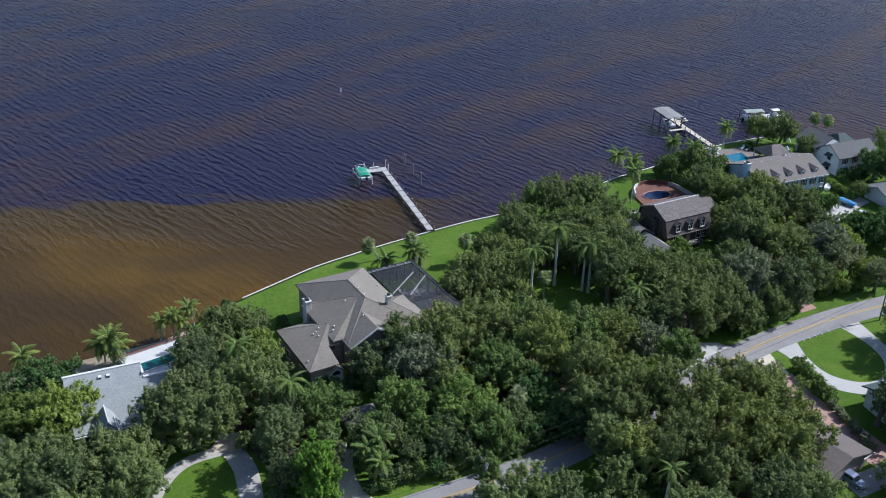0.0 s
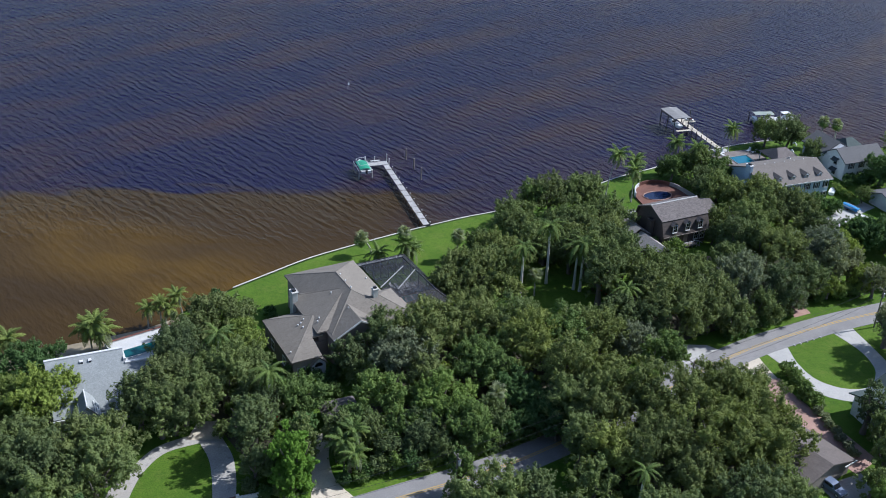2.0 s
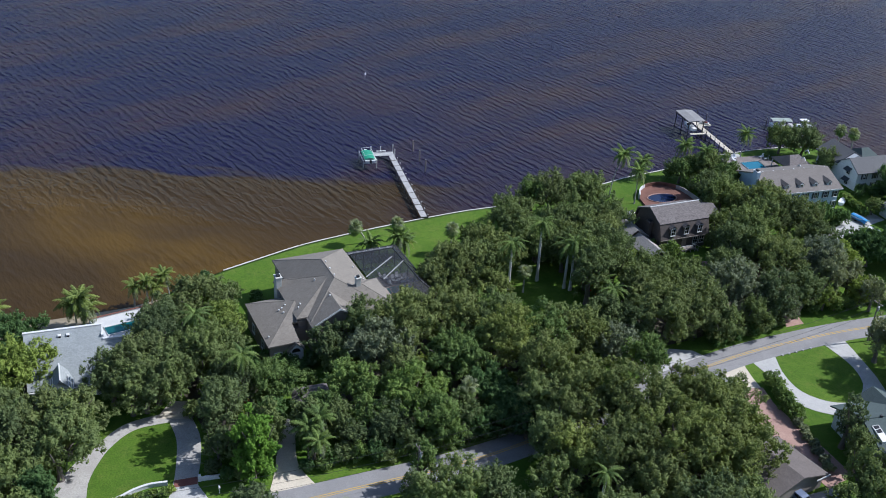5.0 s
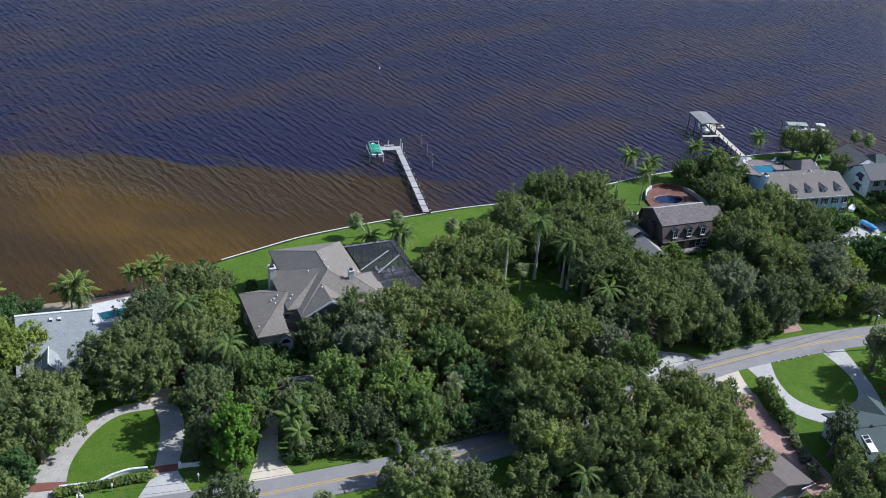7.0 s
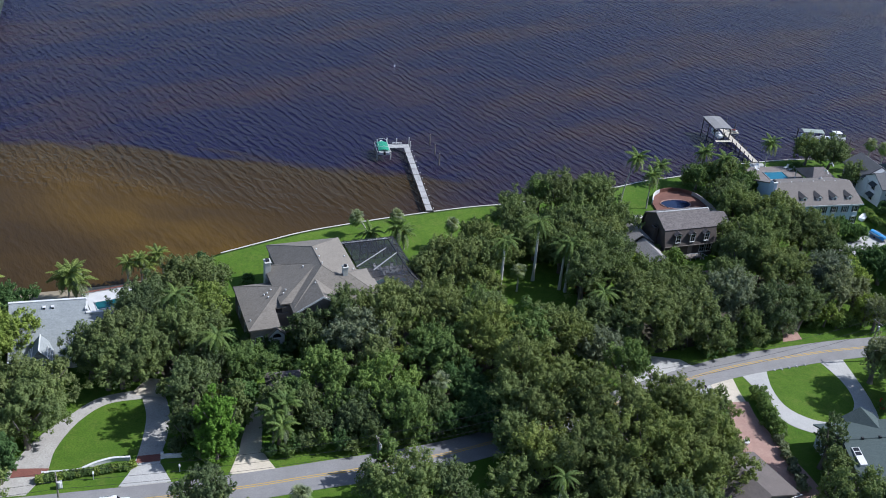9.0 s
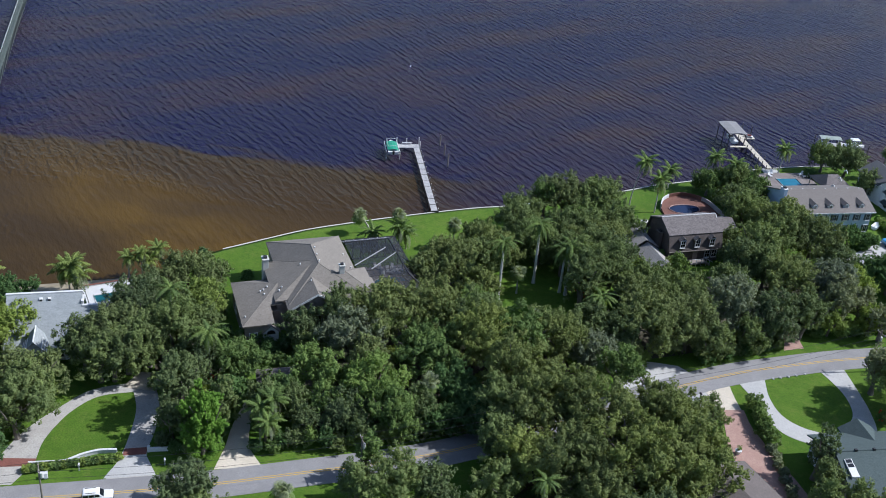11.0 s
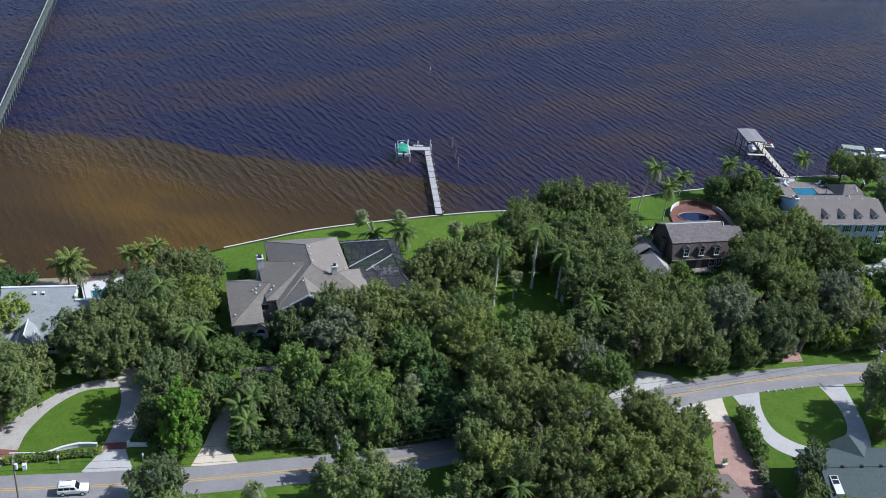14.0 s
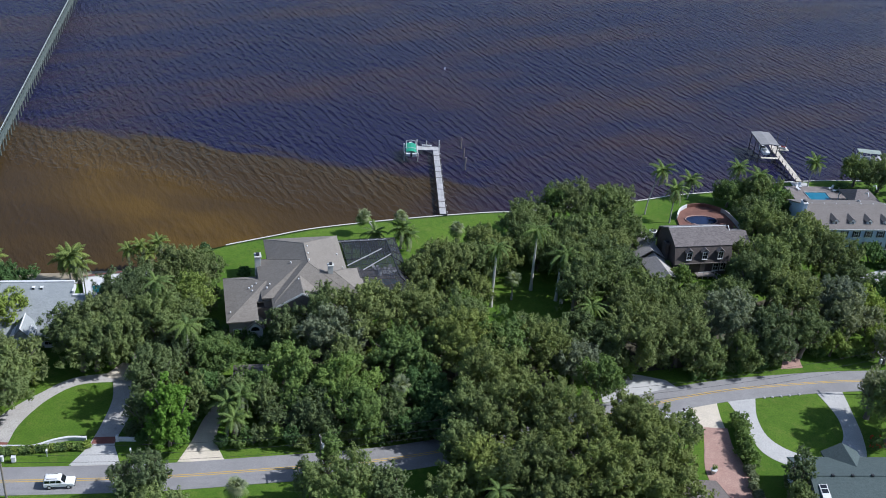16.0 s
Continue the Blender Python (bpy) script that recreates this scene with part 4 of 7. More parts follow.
groof = part("roof", skirted([(-WK - 0.15, GK - 0.05), (0, GR), (WK + 0.15, GK - 0.05)], -0.4, GL + 0.4, 0.25), ROOF_GAMBREL, gam)
part("ridge_cap", ridge_caps([((-0.4, 0, GR + 0.02), (GL + 0.4, 0, GR + 0.02))], 0.13), OFFWHITE, groof, "pale ridge cap")
for sy in (-1, 1):
    part("mansard_slope", skirted([(sy * (WE + 0.3), GE - 0.1), (sy * WK, GK - 0.16)], -0.35, GL + 0.35, 0.2), WALL_BROWN, gam, "dark brown shingled lower roof slope")
    part("eave_board", box(-0.35, GL + 0.35, sy * (WE + 0.34) - 0.06, sy * (WE + 0.34) + 0.06, GE - 0.34, GE - 0.16), WALL_TAUPE, gam)
ow = [(-5.2, -0.3), (5.2, -0.3), (5.2, GE - 0.2), (WK - 0.3, GK - 0.35), (0, GR - 0.35), (0.3 - WK, GK - 0.35), (-5.2, GE - 0.2)]
gw = bmesh.new()
a = [gw.verts.new((0, y, z)) for y, z in ow]
b = [gw.verts.new((GL, y, z)) for y, z in ow]
gw.faces.new(a[::-1]), gw.faces.new(b)
for i in range(7):
    gw.faces.new((a[i], a[(i + 1) % 7], b[(i + 1) % 7], b[i]))
part("wall", gw, WALL_BROWN, gam)
for x in (2.7, 6.3, 9.9):
    dm = part("dormer", gable_walls(0, 1.6, -0.75, 0.75, 4.4, 6.3, 6.9), WALL_BROWN, gam)
    dm.matrix_basis = pose(x, -5.75, 0, 0, 0, 90)
    dr = part("dormer_roof", gable_roof(-0.2, 1.9, -0.95, 0.95, 6.3, 7.05, 0.14), ROOF_GAMBREL, gam)
    dr.matrix_basis = pose(x, -5.75, 0, 0, 0, 90)
    for sy in (-1, 1):
        d = Vector((sy * 0.95, 0, -0.75))
        part("gable_trim", box(0, d.length, -0.05, 0.05, -0.09, 0.09, Matrix.Translation((x, -6.0, 7.05)) @ pose(0, 0, 0, 0, math.degrees(math.atan2(0.75, sy * 0.95)), 0)), WHITE, dr, "white gable trim")
    window(gam, (x, -5.8, 4.65), 0, 1.0, 1.6)
for x in (2.7, 9.6, 11.3):
    window(gam, (x, -5.25, 1.5), 0, 1.1, 1.6)
door = part("door", box(6.0, 7.1, -5.34, -5.18, 1.2, 3.3), WALL_TAUPE, gam)
landing = part("landing", box(4.8, 8.6, -7.2, -5.25, 0.9, 1.2, bevel=0.02), WALL_TAUPE, gam)
for k in range(6):
    part("step", box(8.6 + 0.28 * k, 8.9 + 0.28 * k, -7.1, -5.5, 0.78 - 0.17 * k, 0.98 - 0.17 * k), WALL_TAUPE, landing)
for xa, za, xb, zb in ((4.8, 2.1, 8.6, 2.1), (8.6, 2.1, 10.3, 1.1)):
    part("railing", tube([(xa, -7.1, za), (xb, -7.1, zb)], [0.06, 0.06], 6), OFFWHITE, landing)
for x in (4.9, 6.1, 7.4, 8.6, 9.4):
    part("baluster", box(x - 0.04, x + 0.04, -7.14, -7.06, 0.3, 2.1 if x < 8.7 else 1.6), OFFWHITE, landing)
chimney(gam, -0.75, -1.2, 0.9, 1.4, -0.3, 6.4, WALL_BROWN, WALL_BROWN)
chimney(gam, -0.6, 6.2, 1.5, 1.2, -0.3, 5.0, WALL_WHITE, WHITE)
part("wall", box(GL + 0.02, GL + 6.8, -0.2, 6.2, -0.3, 4.8), WALL_BROWN, gam)
part("roof", gable_roof(GL + 0.42, GL + 7.3, -0.7, 6.7, 4.8, 6.3), ROOF_GAMBREL, gam)
for bx, by, w, d, e, rz in ((-4.2, 3.0, 6.0, 9.6, 3.2, 5.2), (-3.7, -6.4, 5.0, 8.6, 2.6, 4.4)):
    part("wall", box(bx - w / 2, bx + w / 2, by - d / 2, by + d / 2, -0.3, e), WALL_TAUPE, gam)
    rr = part("roof", gable_roof(-d / 2 - 0.3, d / 2 + 0.3, -w / 2 - 0.3, w / 2 + 0.3, e, rz), ROOF_WING_LIT, gam)
    rr.matrix_basis = pose(bx, by, 0, 0, 0, 90)
terrace_line = resample([(55.8, 241.5), (56.2, 245.6), (58.2, 248.8), (62, 250.6), (66.2, 249.0), (68.6, 245.6), (71.0, 240.6)], 24)
td = bmesh.new()
rim = [td.verts.new((x, y, 1.62)) for x, y in terrace_line] + [td.verts.new((x, y, 1.62)) for x, y in ((70.0, 233.5), (58, 233.5))]
td.faces.new(rim)
r = bmesh.ops.extrude_face_region(td, geom=td.faces[:])
bmesh.ops.translate(td, verts=[v for v in r["geom"] if isinstance(v, bmesh.types.BMVert)], vec=(0, 0, -0.6))
bmesh.ops.recalc_face_normals(td, faces=td.faces)
tagged(part("terrace", td, TERRACE_BRICK), "curved red brick pool terrace", "terrace", kind="structure")
navy = thing("swimming_pool", (61.6, 242.6, 1.53), 24, "dark kidney-shaped pool with brick coping", "swimming pool")
w = bmesh.new()
w.faces.new([w.verts.new((x, y, 0.105)) for x, y in oval(3.9, 2.5, 28, 0.12)])
part("pool_water", w, WATER_NAVY, navy)
c = bmesh.new()
ring = oval(3.9, 2.5, 28, 0.12)
add_tube(c, [(x, y, 0.12) for x, y in ring + ring[:1]], [0.17] * 29, 6)
part("coping", c, PINKBRICK, navy)
gwall = thing("garden_wall", (0, 0, 0), 0, "curved red brick and white garden wall round the terrace", "wall")
line = terrace_line
for (xa, ya), (xb, yb) in zip(line, line[1:]):
    d = Vector((xb - xa, yb - ya, 0))
    part("wall_piece", box(0, d.length, -0.13, 0.13, -0.4, 1.45, Matrix.Translation((xa, ya, gz(xa, ya))) @ pose(0, 0, 0, 0, 0, math.degrees(math.atan2(d.y, d.x)))), WALL_WHITE if xa < 57.4 else TERRACE_BRICK if xa < 65 else DRIVE_DARK, gwall)

# the pale blue house with four dormers
blue = thing("house", (83.2, 243.6, 1.7), 22.8, "pale blue two-storey house with four roof dormers", "house")
BL = 20.6
part("roof", gable_roof(-0.5, BL + 0.5, -7.4, 7.4, 6.04, 8.8, 0.26), ROOF_BLUE, blue)
part("wall", gable_walls(0, BL, -6.7, 6.7, -0.3, 6.0, 8.5), WALL_BLUE, blue)
part("fascia", box(-0.5, BL + 0.5, -7.52, -7.38, 5.76, 6.0), WHITE, blue)
for k in range(7):
    vent(blue, 2.0 + 3.0 * k, 0.0, 8.7, 0.1)
for x in (5.6, 9.7, 13.8, 17.9):
    dz = part("dormer", gable_walls(0, 2.2, -0.66, 0.66, 6.3, 7.3, 7.7), WALL_WHITE, blue)
    dz.matrix_basis = pose(x, -5.9, 0, 0, 0, 90)
    dr = part("dormer_roof", gable_roof(-0.1, 2.9, -0.85, 0.85, 7.2, 7.86, 0.1), ROOF_BLUE, blue)
    dr.matrix_basis = pose(x, -5.9, 0, 0, 0, 90)
    for sx in (-1, 1):
        d = Vector((sx * 0.85, 0, -0.66))
        part("gable_trim", box(0, d.length, -0.07, 0.07, -0.13, 0.13, Matrix.Translation((x, -6.06, 7.82)) @ pose(0, 0, 0, 0, math.degrees(math.atan2(0.66, sx * 0.85)), 0)), WHITE, dr, "white gable trim")
    window(blue, (x, -5.96, 6.5), 0, 0.55, 0.75)
for k in range(7):
    x = 2.0 + 2.95 * k
    window(blue, (x, -6.76, 3.7), 0, 0.9, 1.45, SHUTTER)
    window(blue, (x, -6.76, 0.6), 0, 0.9, 1.7, SHUTTER)
chimney(blue, -0.55, -1.2, 0.9, 1.8, -0.3, 9.6, WALL_BLUE, WHITE)
pav = thing("pool_pavilion", (98.3, 267.4, 1.6), 22.8, "open pool pavilion with a dark hipped roof", "pavilion")
part("roof", hip_roof(-3.7, 4.2, -4.4, 4.4, 2.7, 4.9, (-1.2, 0), (1.6, 0), 0.2), ROOF_GAMBREL, pav)
for sx in (-1, 1):
    for sy in (-1, 0, 1):
        part("post", tube([(0.25 + sx * 3.55, sy * 3.9, -0.2), (0.25 + sx * 3.55, sy * 3.9, 2.65)], [0.12, 0.11], 8), WHITE, pav)
pool((89.0, 268.6, 1.5), 22.8, [(-2.8, -3.2), (2.8, -3.2), (3.2, 3.0), (-2.6, 3.0)], (-6.5, 7.5, -6.5, 6.5), WATER_BLUE, TERRACE, CONCRETE, "blue swimming pool behind a pale blue house", "grey paved pool terrace")
for x, y, a in ((83.9, 271.5, 30), (84.4, 273.4, 10), (92.2, 275.6, -40), (93.4, 274.6, -60)):
    copy_thing(chair, pose(x, y, 1.62, 0, 0, a))

# the white house at the east
eastern = thing("house", (111.2, 261.2, 1.7), 23, "white stucco house with grey shingle gables and dark awnings", "house")
part("wall", gable_walls(0, 13, -3.9, 3.9, -0.3, 5.3, 7.5), WALL_WHITE, eastern)
part("roof", gable_roof(-0.5, 13.4, -4.5, 4.5, 5.2, 7.8, 0.24), ROOF_SLATE, eastern)
bw = part("wall", gable_walls(0, 10.5, -4.2, 4.2, -0.3, 5.0, 7.3), WALL_WHITE, eastern)
bw.matrix_basis = pose(4.0, 2.0, 0, 0, 0, 90)
br = part("roof", gable_roof(1.5, 11.0, -4.8, 4.8, 5.0, 7.7, 0.24), ROOF_SLATE, eastern)
br.matrix_basis = pose(4.0, 2.0, 0, 0, 0, 90)
part("roof", hip_roof(7.5, 13.5, 4.0, 11.0, 5.0, 6.8, (9.4, 7.5), (11.6, 7.5), 0.2), ROOF_GREEN, eastern)
part("wall", box(7.8, 13.1, 4.0, 10.7, -0.3, 4.9), WALL_WHITE, eastern)
for x in (2.2, 5.6, 9.0, 11.8):
    window(eastern, (x, -3.96, 3.3), 0, 0.9, 1.4, SHUTTER)
    window(eastern, (x, -3.96, 0.5), 0, 0.9, 1.6, SHUTTER)
for z in (0.6, 3.4):
    window(eastern, (-0.06, -0.4, z), -90, 1.3, 1.5)
    aw = prism([(0, 0), (-1.1, -0.75), (-1.1, -0.85), (0, -0.1)], -1.1, 1.1)
    awn = part("awning", aw, SHUTTER, eastern)
    awn.matrix_basis = pose(-0.02, -0.4, z + 1.95)
    window(eastern, (-0.26, 6.5, z), -90, 1.2, 1.4)

# green-roofed house by the circular drive
green = thing("house", (84.4, 146.6, 2.0), 21, "white house with green-grey shingle roof and skylight", "house")
part("wall", gable_walls(0, 16, -7.0, 7.0, -0.3, 4.2, 6.7), WALL_WHITE, green)
part("roof", gable_roof(-0.6, 16.5, -7.9, 7.9, 4.0, 7.0, 0.26), ROOF_GREEN, green)
part("ridge_cap", ridge_caps([((-0.6, 0, 7.02), (16.5, 0, 7.02))], 0.12), ROOF_GREEN, green)
gg = part("wall", gable_walls(0, 4.6, -2.6, 2.6, -0.3, 3.9, 5.3), WALL_WHITE, green)
gg.matrix_basis = pose(8.9, 4.6, 0, 0, 0, 90)
gr2 = part("roof", gable_roof(-3.2, 5.0, -3.1, 3.1, 3.8, 5.6, 0.22), ROOF_GREEN, green)
gr2.matrix_basis = pose(8.9, 4.6, 0, 0, 0, 90)
dmr = part("skylight", prism([(-4.6, 5.2), (-1.4, 6.35), (-1.4, 6.62), (-4.6, 5.75)], 0.3, 1.6, Matrix(((0, 1, 0, 0), (1, 0, 0, 0), (0, 0, 1, 0), (0, 0, 0, 1)))), OFFWHITE, green, "white-framed sloping skylight")
for y0, y1 in ((-2.9, -2.25), (-2.1, -1.5)):
    za, zb = 5.78 + (y0 + 4.6) * 0.272, 5.78 + (y1 + 4.6) * 0.272
    part("skylight_pane", prism([(y0, za - 0.1), (y1, zb - 0.1), (y1, zb + 0.02), (y0, za + 0.02)], 0.46, 1.44, Matrix(((0, 1, 0, 0), (1, 0, 0, 0), (0, 0, 1, 0), (0, 0, 0, 1)))), DARK, dmr)
for x in (3.0, 6.2, 9.4):
    part("roof_vent", box(x - 0.2, x + 0.2, -0.2, 0.2, 6.95, 7.3), BLACK, green)
window(green, (-0.06, -1.5, 1.0), -90, 1.3, 1.6, SHUTTER)
window(green, (-0.06, 3.4, 1.0), -90, 1.3, 1.6, SHUTTER)

# brown-roofed house next to the brick drive
brown = thing("house", (74.2, 140.05, 2.0), -53, "low house with a weathered brown shingle roof", "house")
part("wall", gable_walls(-5.6, 4.0, -12.4, -0.6, -0.3, 2.9, 4.5), WALL_TAUPE, brown)
part("roof", gable_roof(-6.2, 4.6, -13.0, 0.0, 2.9, 4.8, 0.24), ROOF_BROWN, brown)
part("gutter", box(-6.2, 4.6, 0.0, 0.16, 2.62, 2.8), BLACK, brown)
part("gutter", box(4.62, 4.77, -3.0, 0.16, 2.7, 2.9), WHITE, brown, "white gutter")

# small slate roof among the trees
lodge = thing("shed", (-8.2, 144.4, 2.0), 25, "small garden shed with a slate-grey roof under trees", "shed")
part("wall", box(-2.4, 2.4, -1.9, 1.9, -0.3, 2.2), WALL_TAUPE, lodge)
part("roof", hip_roof(-3.3, 3.3, -2.6, 2.6, 2.2, 3.3, (-0.8, 0), (0.8, 0), 0.18), ROOF_GAMBREL, lodge)
# dark roof at the far east
shed = thing("garage", (122.2, 242.4, 1.8), 25, "dark-roofed garage among trees", "garage")
part("wall", gable_walls(-5.5, 5.5, -4.2, 4.2, -0.3, 2.8, 4.4), WALL_WHITE, shed)
part("roof", gable_roof(-6.6, 6.6, -6.2, 6.2, 2.5, 4.9), ROOF_SLATE, shed)

# ---- docks, boats, pier ----
def run(a, b):
    """A matrix that lays local x along the line from a to b, with its origin at a."""
    d = Vector(b) - Vector(a)
    return Matrix.Translation((*a, 0)) @ pose(0, 0, 0, 0, 0, math.degrees(math.atan2(d.y, d.x))), d.length


def pile(parent, x, y, z0, z1, r=0.14, mat=None, cap=False):
    p = part("dock_post", tube([(x, y, z0), (x, y, z1)], [r, r * 0.94], 8), mat or PILE, parent)
    if cap:
        part("post_cap", tube([(x, y, z1), (x, y, z1 + 0.16)], [r * 1.2, r * 0.2], 8), WHITE, p)
    return p


M1, L1 = run((3.7, 220.6), (-8.4, 254.6))
dock = thing("dock", (3.7, 220.6, 0), math.degrees(math.atan2(34.0, -12.1)), "long weathered grey timber dock with a boat lift", "dock")
NP = 11
rng = random.Random(4)
for k in range(NP):
    x0, x1 = L1 * k / NP, L1 * (k + 1) / NP
    z = 1.28 + rng.uniform(-0.02, 0.02)
    planks = 18
    for i in range(planks):
        a = x0 + 0.1 + (x1 - x0 - 0.2) * i / planks
        part("plank", box(a, a + (x1 - x0 - 0.2) / planks - 0.03, -0.75, 0.75, z, z + 0.06 + rng.uniform(0, 0.012)), DECK_GREY, dock)
    part("cross_beam", box(x0 - 0.09, x0 + 0.09, -1.0, 1.0, z - 0.2, z + 0.10), PILE, dock)
    for sy in (-1, 1):
        pile(dock, x0, sy * 0.88, -1.5, 1.95 if sy < 0 else 1.6, 0.12, None, sy < 0)
    for sy in (-0.6, 0.6):
        part("stringer", box(x0, x1, sy - 0.06, sy + 0.06, z - 0.24, z), PILE, dock)
for i in range(12):
    part("plank", box(L1 + 0.02 + 0.2 * i, L1 + 0.19 + 0.2 * i, -0.8, 5.0, 1.28, 1.35 + rng.uniform(0, 0.01)), DECK_GREY, dock)
for x, y, h in ((L1 + 0.1, -0.9, 3.0), (L1 + 2.4, -0.9, 3.2), (L1 + 2.5, 2.4, 2.8), (L1 + 0.1, 5.0, 2.0), (L1 + 2.5, 5.0, 3.0), (L1 + 1.2, 8.4, 2.4), (L1 - 4.6, 8.4, 2.3), (L1 - 4.6, 4.9, 2.3)):
    pile(dock, x, y, -1.5, h, 0.14, DECK_GREY, True)
bench = part("bench", box(L1 + 1.9, L1 + 2.3, 1.0, 3.6, 1.75, 1.83), WHITE, dock)
for y in (1.2, 3.4):
    part("bench_leg", box(L1 + 1.95, L1 + 2.25, y - 0.05, y + 0.05, 1.35, 1.75), WHITE, bench)
for x in (L1 - 4.2, L1 + 0.8):
    part("lift_beam", box(x - 0.1, x + 0.1, 4.9, 8.4, 1.25, 1.5), OFFWHITE, dock)
for y in (4.95, 8.4):
    part("lift_rail", box(L1 - 4.6, L1 + 1.2, y - 0.07, y + 0.07, 2.1, 2.26), OFFWHITE, dock)


def hull(length, beam_w, depth):
    """A boat's hull: sections from stern to bow with a flared side and a closed deck."""
    bm = bmesh.new()
    rings = []
    for k in range(9):
        t = k / 8
        w = beam_w / 2 * (1 - max(0, t - 0.45) ** 2 * 3.1)
        s = depth * (1 + 0.25 * t * t)
        x = length * (t - 0.5)
        rings.append([bm.verts.new(v) for v in ((x, -w, s), (x, -w * 0.86, s * 0.35), (x - 0.0, 0, 0.25 * t * t), (x, w * 0.86, s * 0.35), (x, w, s), (x, w * 0.8, s - 0.12), (x, -w * 0.8, s - 0.12))])
    for a, b in zip(rings, rings[1:]):
        for i in range(7):
            j = (i + 1) % 7
            bm.faces.new((a[i], a[j], b[j], b[i]))
    bm.faces.new(rings[0]), bm.faces.new(rings[-1])
    bmesh.ops.recalc_face_normals(bm, faces=bm.faces)
    return bm


def canopy(x0, x1, w, z, sag=0.25):
    bm = bmesh.new()
    rows = []
    for i in range(7):
        x = x0 + (x1 - x0) * i / 6
        rows.append([bm.verts.new((x, w * (k / 4 - 0.5) * 2 / 2, z - sag * (k / 2 - 1) ** 2 + 0.04 * math.sin(i * 1.7 + k))) for k in range(5)])
    for a, b in zip(rows, rows[1:]):
        for k in range(4):
            bm.faces.new((a[k], a[k + 1], b[k + 1], b[k]))
    r = bmesh.ops.extrude_face_region(bm, geom=bm.faces[:])
    bmesh.ops.translate(bm, verts=[v for v in r["geom"] if isinstance(v, bmesh.types.BMVert)], vec=(0, 0, -0.04))
    bmesh.ops.recalc_face_normals(bm, faces=bm.faces)
    return bm


boat = thing("boat", tuple((M1 @ Vector((L1 - 1.7, 6.65, 1.5)))), dock.rotation_euler.z * 180 / math.pi, "white boat on a lift under a green cover", "boat")
part("hull", hull(7.2, 2.8, 1.0), PLASTIC_WHITE, boat)
part("cover", canopy(-3.1, 2.3, 2.75, 1.5, 0.35), TARP_GREEN, boat, "green canvas cover")
part("console", box(-0.4, 0.5, -0.5, 0.5, 0.8, 1.3, bevel=0.08), PLASTIC_WHITE, boat)
hoop = bmesh.new()
for x in (-2.2, 2.6):
    add_tube(hoop, [(x, -1.3, 0.9), (x, -1.25, 1.85), (x, 0, 2.1), (x, 1.25, 1.85), (x, 1.3, 0.9)], [0.05] * 5, 6)
for y in (-1.25, 1.25):
    add_tube(hoop, [(-2.2, y, 1.85), (2.6, y, 1.85)], [0.05, 0.05], 6)
part("rail", hoop, OFFWHITE, boat)
part("outboard_motor", box(-4.2, -3.6, -0.25, 0.25, 0.3, 1.3, bevel=0.1), BLACK, boat)
for x, y, h in ((-3.4, 261.4, 2.7), (-1.0, 255.4, 2.6), (1.2, 249.0, 3.0)):
    p = thing("mooring_pile", (x, y, 0), 0, "lone weathered mooring pile standing in the river", "pile", "mooring piles")
    pile(p, 0, 0, -2, h + 0.5, 0.19, POLE_WOOD)

M2, L2 = run((84.3, 277.2), (77.2, 297.6))
dock2 = thing("dock", (84.3, 277.2, 0), math.degrees(math.atan2(20.4, -7.1)), "cream timber dock leading to a covered boat slip", "dock")
for k in range(8):
    x0, x1 = L2 * k / 8, L2 * (k + 1) / 8
    for i in range(14):
        a = x0 + (x1 - x0) * i / 14
        part("plank", box(a, a + (x1 - x0) / 14 - 0.03, -0.8, 0.8, 1.4, 1.46), DECK_CREAM, dock2)
    for sy in (-1, 1):
        pile(dock2, x0 + 0.2, sy * 0.92, -1.5, 2.3, 0.13)
    part("cross_beam", box(x0 + 0.1, x0 + 0.3, -1.0, 1.0, 1.15, 1.39), PILE, dock2)
part("landing", box(-2.6, -0.05, -2.0, 2.4, 1.0, 1.2, bevel=0.03), CONCRETE, dock2)
for k in range(6):
    part("walkway_plank", box(14.0, 15.0, 0.85 + k * 0.8, 1.57 + k * 0.8, 1.3, 1.4), DECK_CREAM, dock2)
BX0, BX1, BY0, BY1 = 15.0, 24.0, 1.0, 6.3
part("boathouse_roof", gable_roof(BX0, BX1, BY0, BY1, 5.0, 5.22, 0.15), METAL_ROOF, dock2, "grey metal boathouse roof")
for x in (BX0 + 0.4, (BX0 + BX1) / 2, BX1 - 0.4):
    for y in (BY0 + 0.3, BY1 - 0.3):
        pile(dock2, x, y, -1.5, 4.95, 0.14)
part("side_deck", box(L2, 23.2, -0.8, 0.6, 1.35, 1.45), DECK_CREAM, dock2)
part("lift_beam", box(BX0 + 0.5, BX1 - 0.5, BY0 + 0.3, BY0 + 0.5, 4.3, 4.5), PILE, dock2)
part("lift_beam", box(BX0 + 0.5, BX1 - 0.5, BY1 - 0.5, BY1 - 0.3, 4.3, 4.5), PILE, dock2)
part("jet_ski_platform", box(20.6, 23.2, -4.4, -0.9, 1.0, 1.25, bevel=0.04), DECK_CREAM, dock2)
for x, y in ((25.5, -5.2), (28.4, -3.6), (30.5, -1.0)):
    pile(dock2, x, y, -2, 3.0, 0.13)
slip = thing("boat", tuple(M2 @ Vector((19.3, 3.65, 1.3))), dock2.rotation_euler.z * 180 / math.pi, "white motorboat under the boathouse roof", "boat")
part("hull", hull(6.0, 2.2, 0.9), PLASTIC_WHITE, slip)
part("windscreen", box(0.2, 0.35, -0.7, 0.7, 0.9, 1.4), DARK, slip)
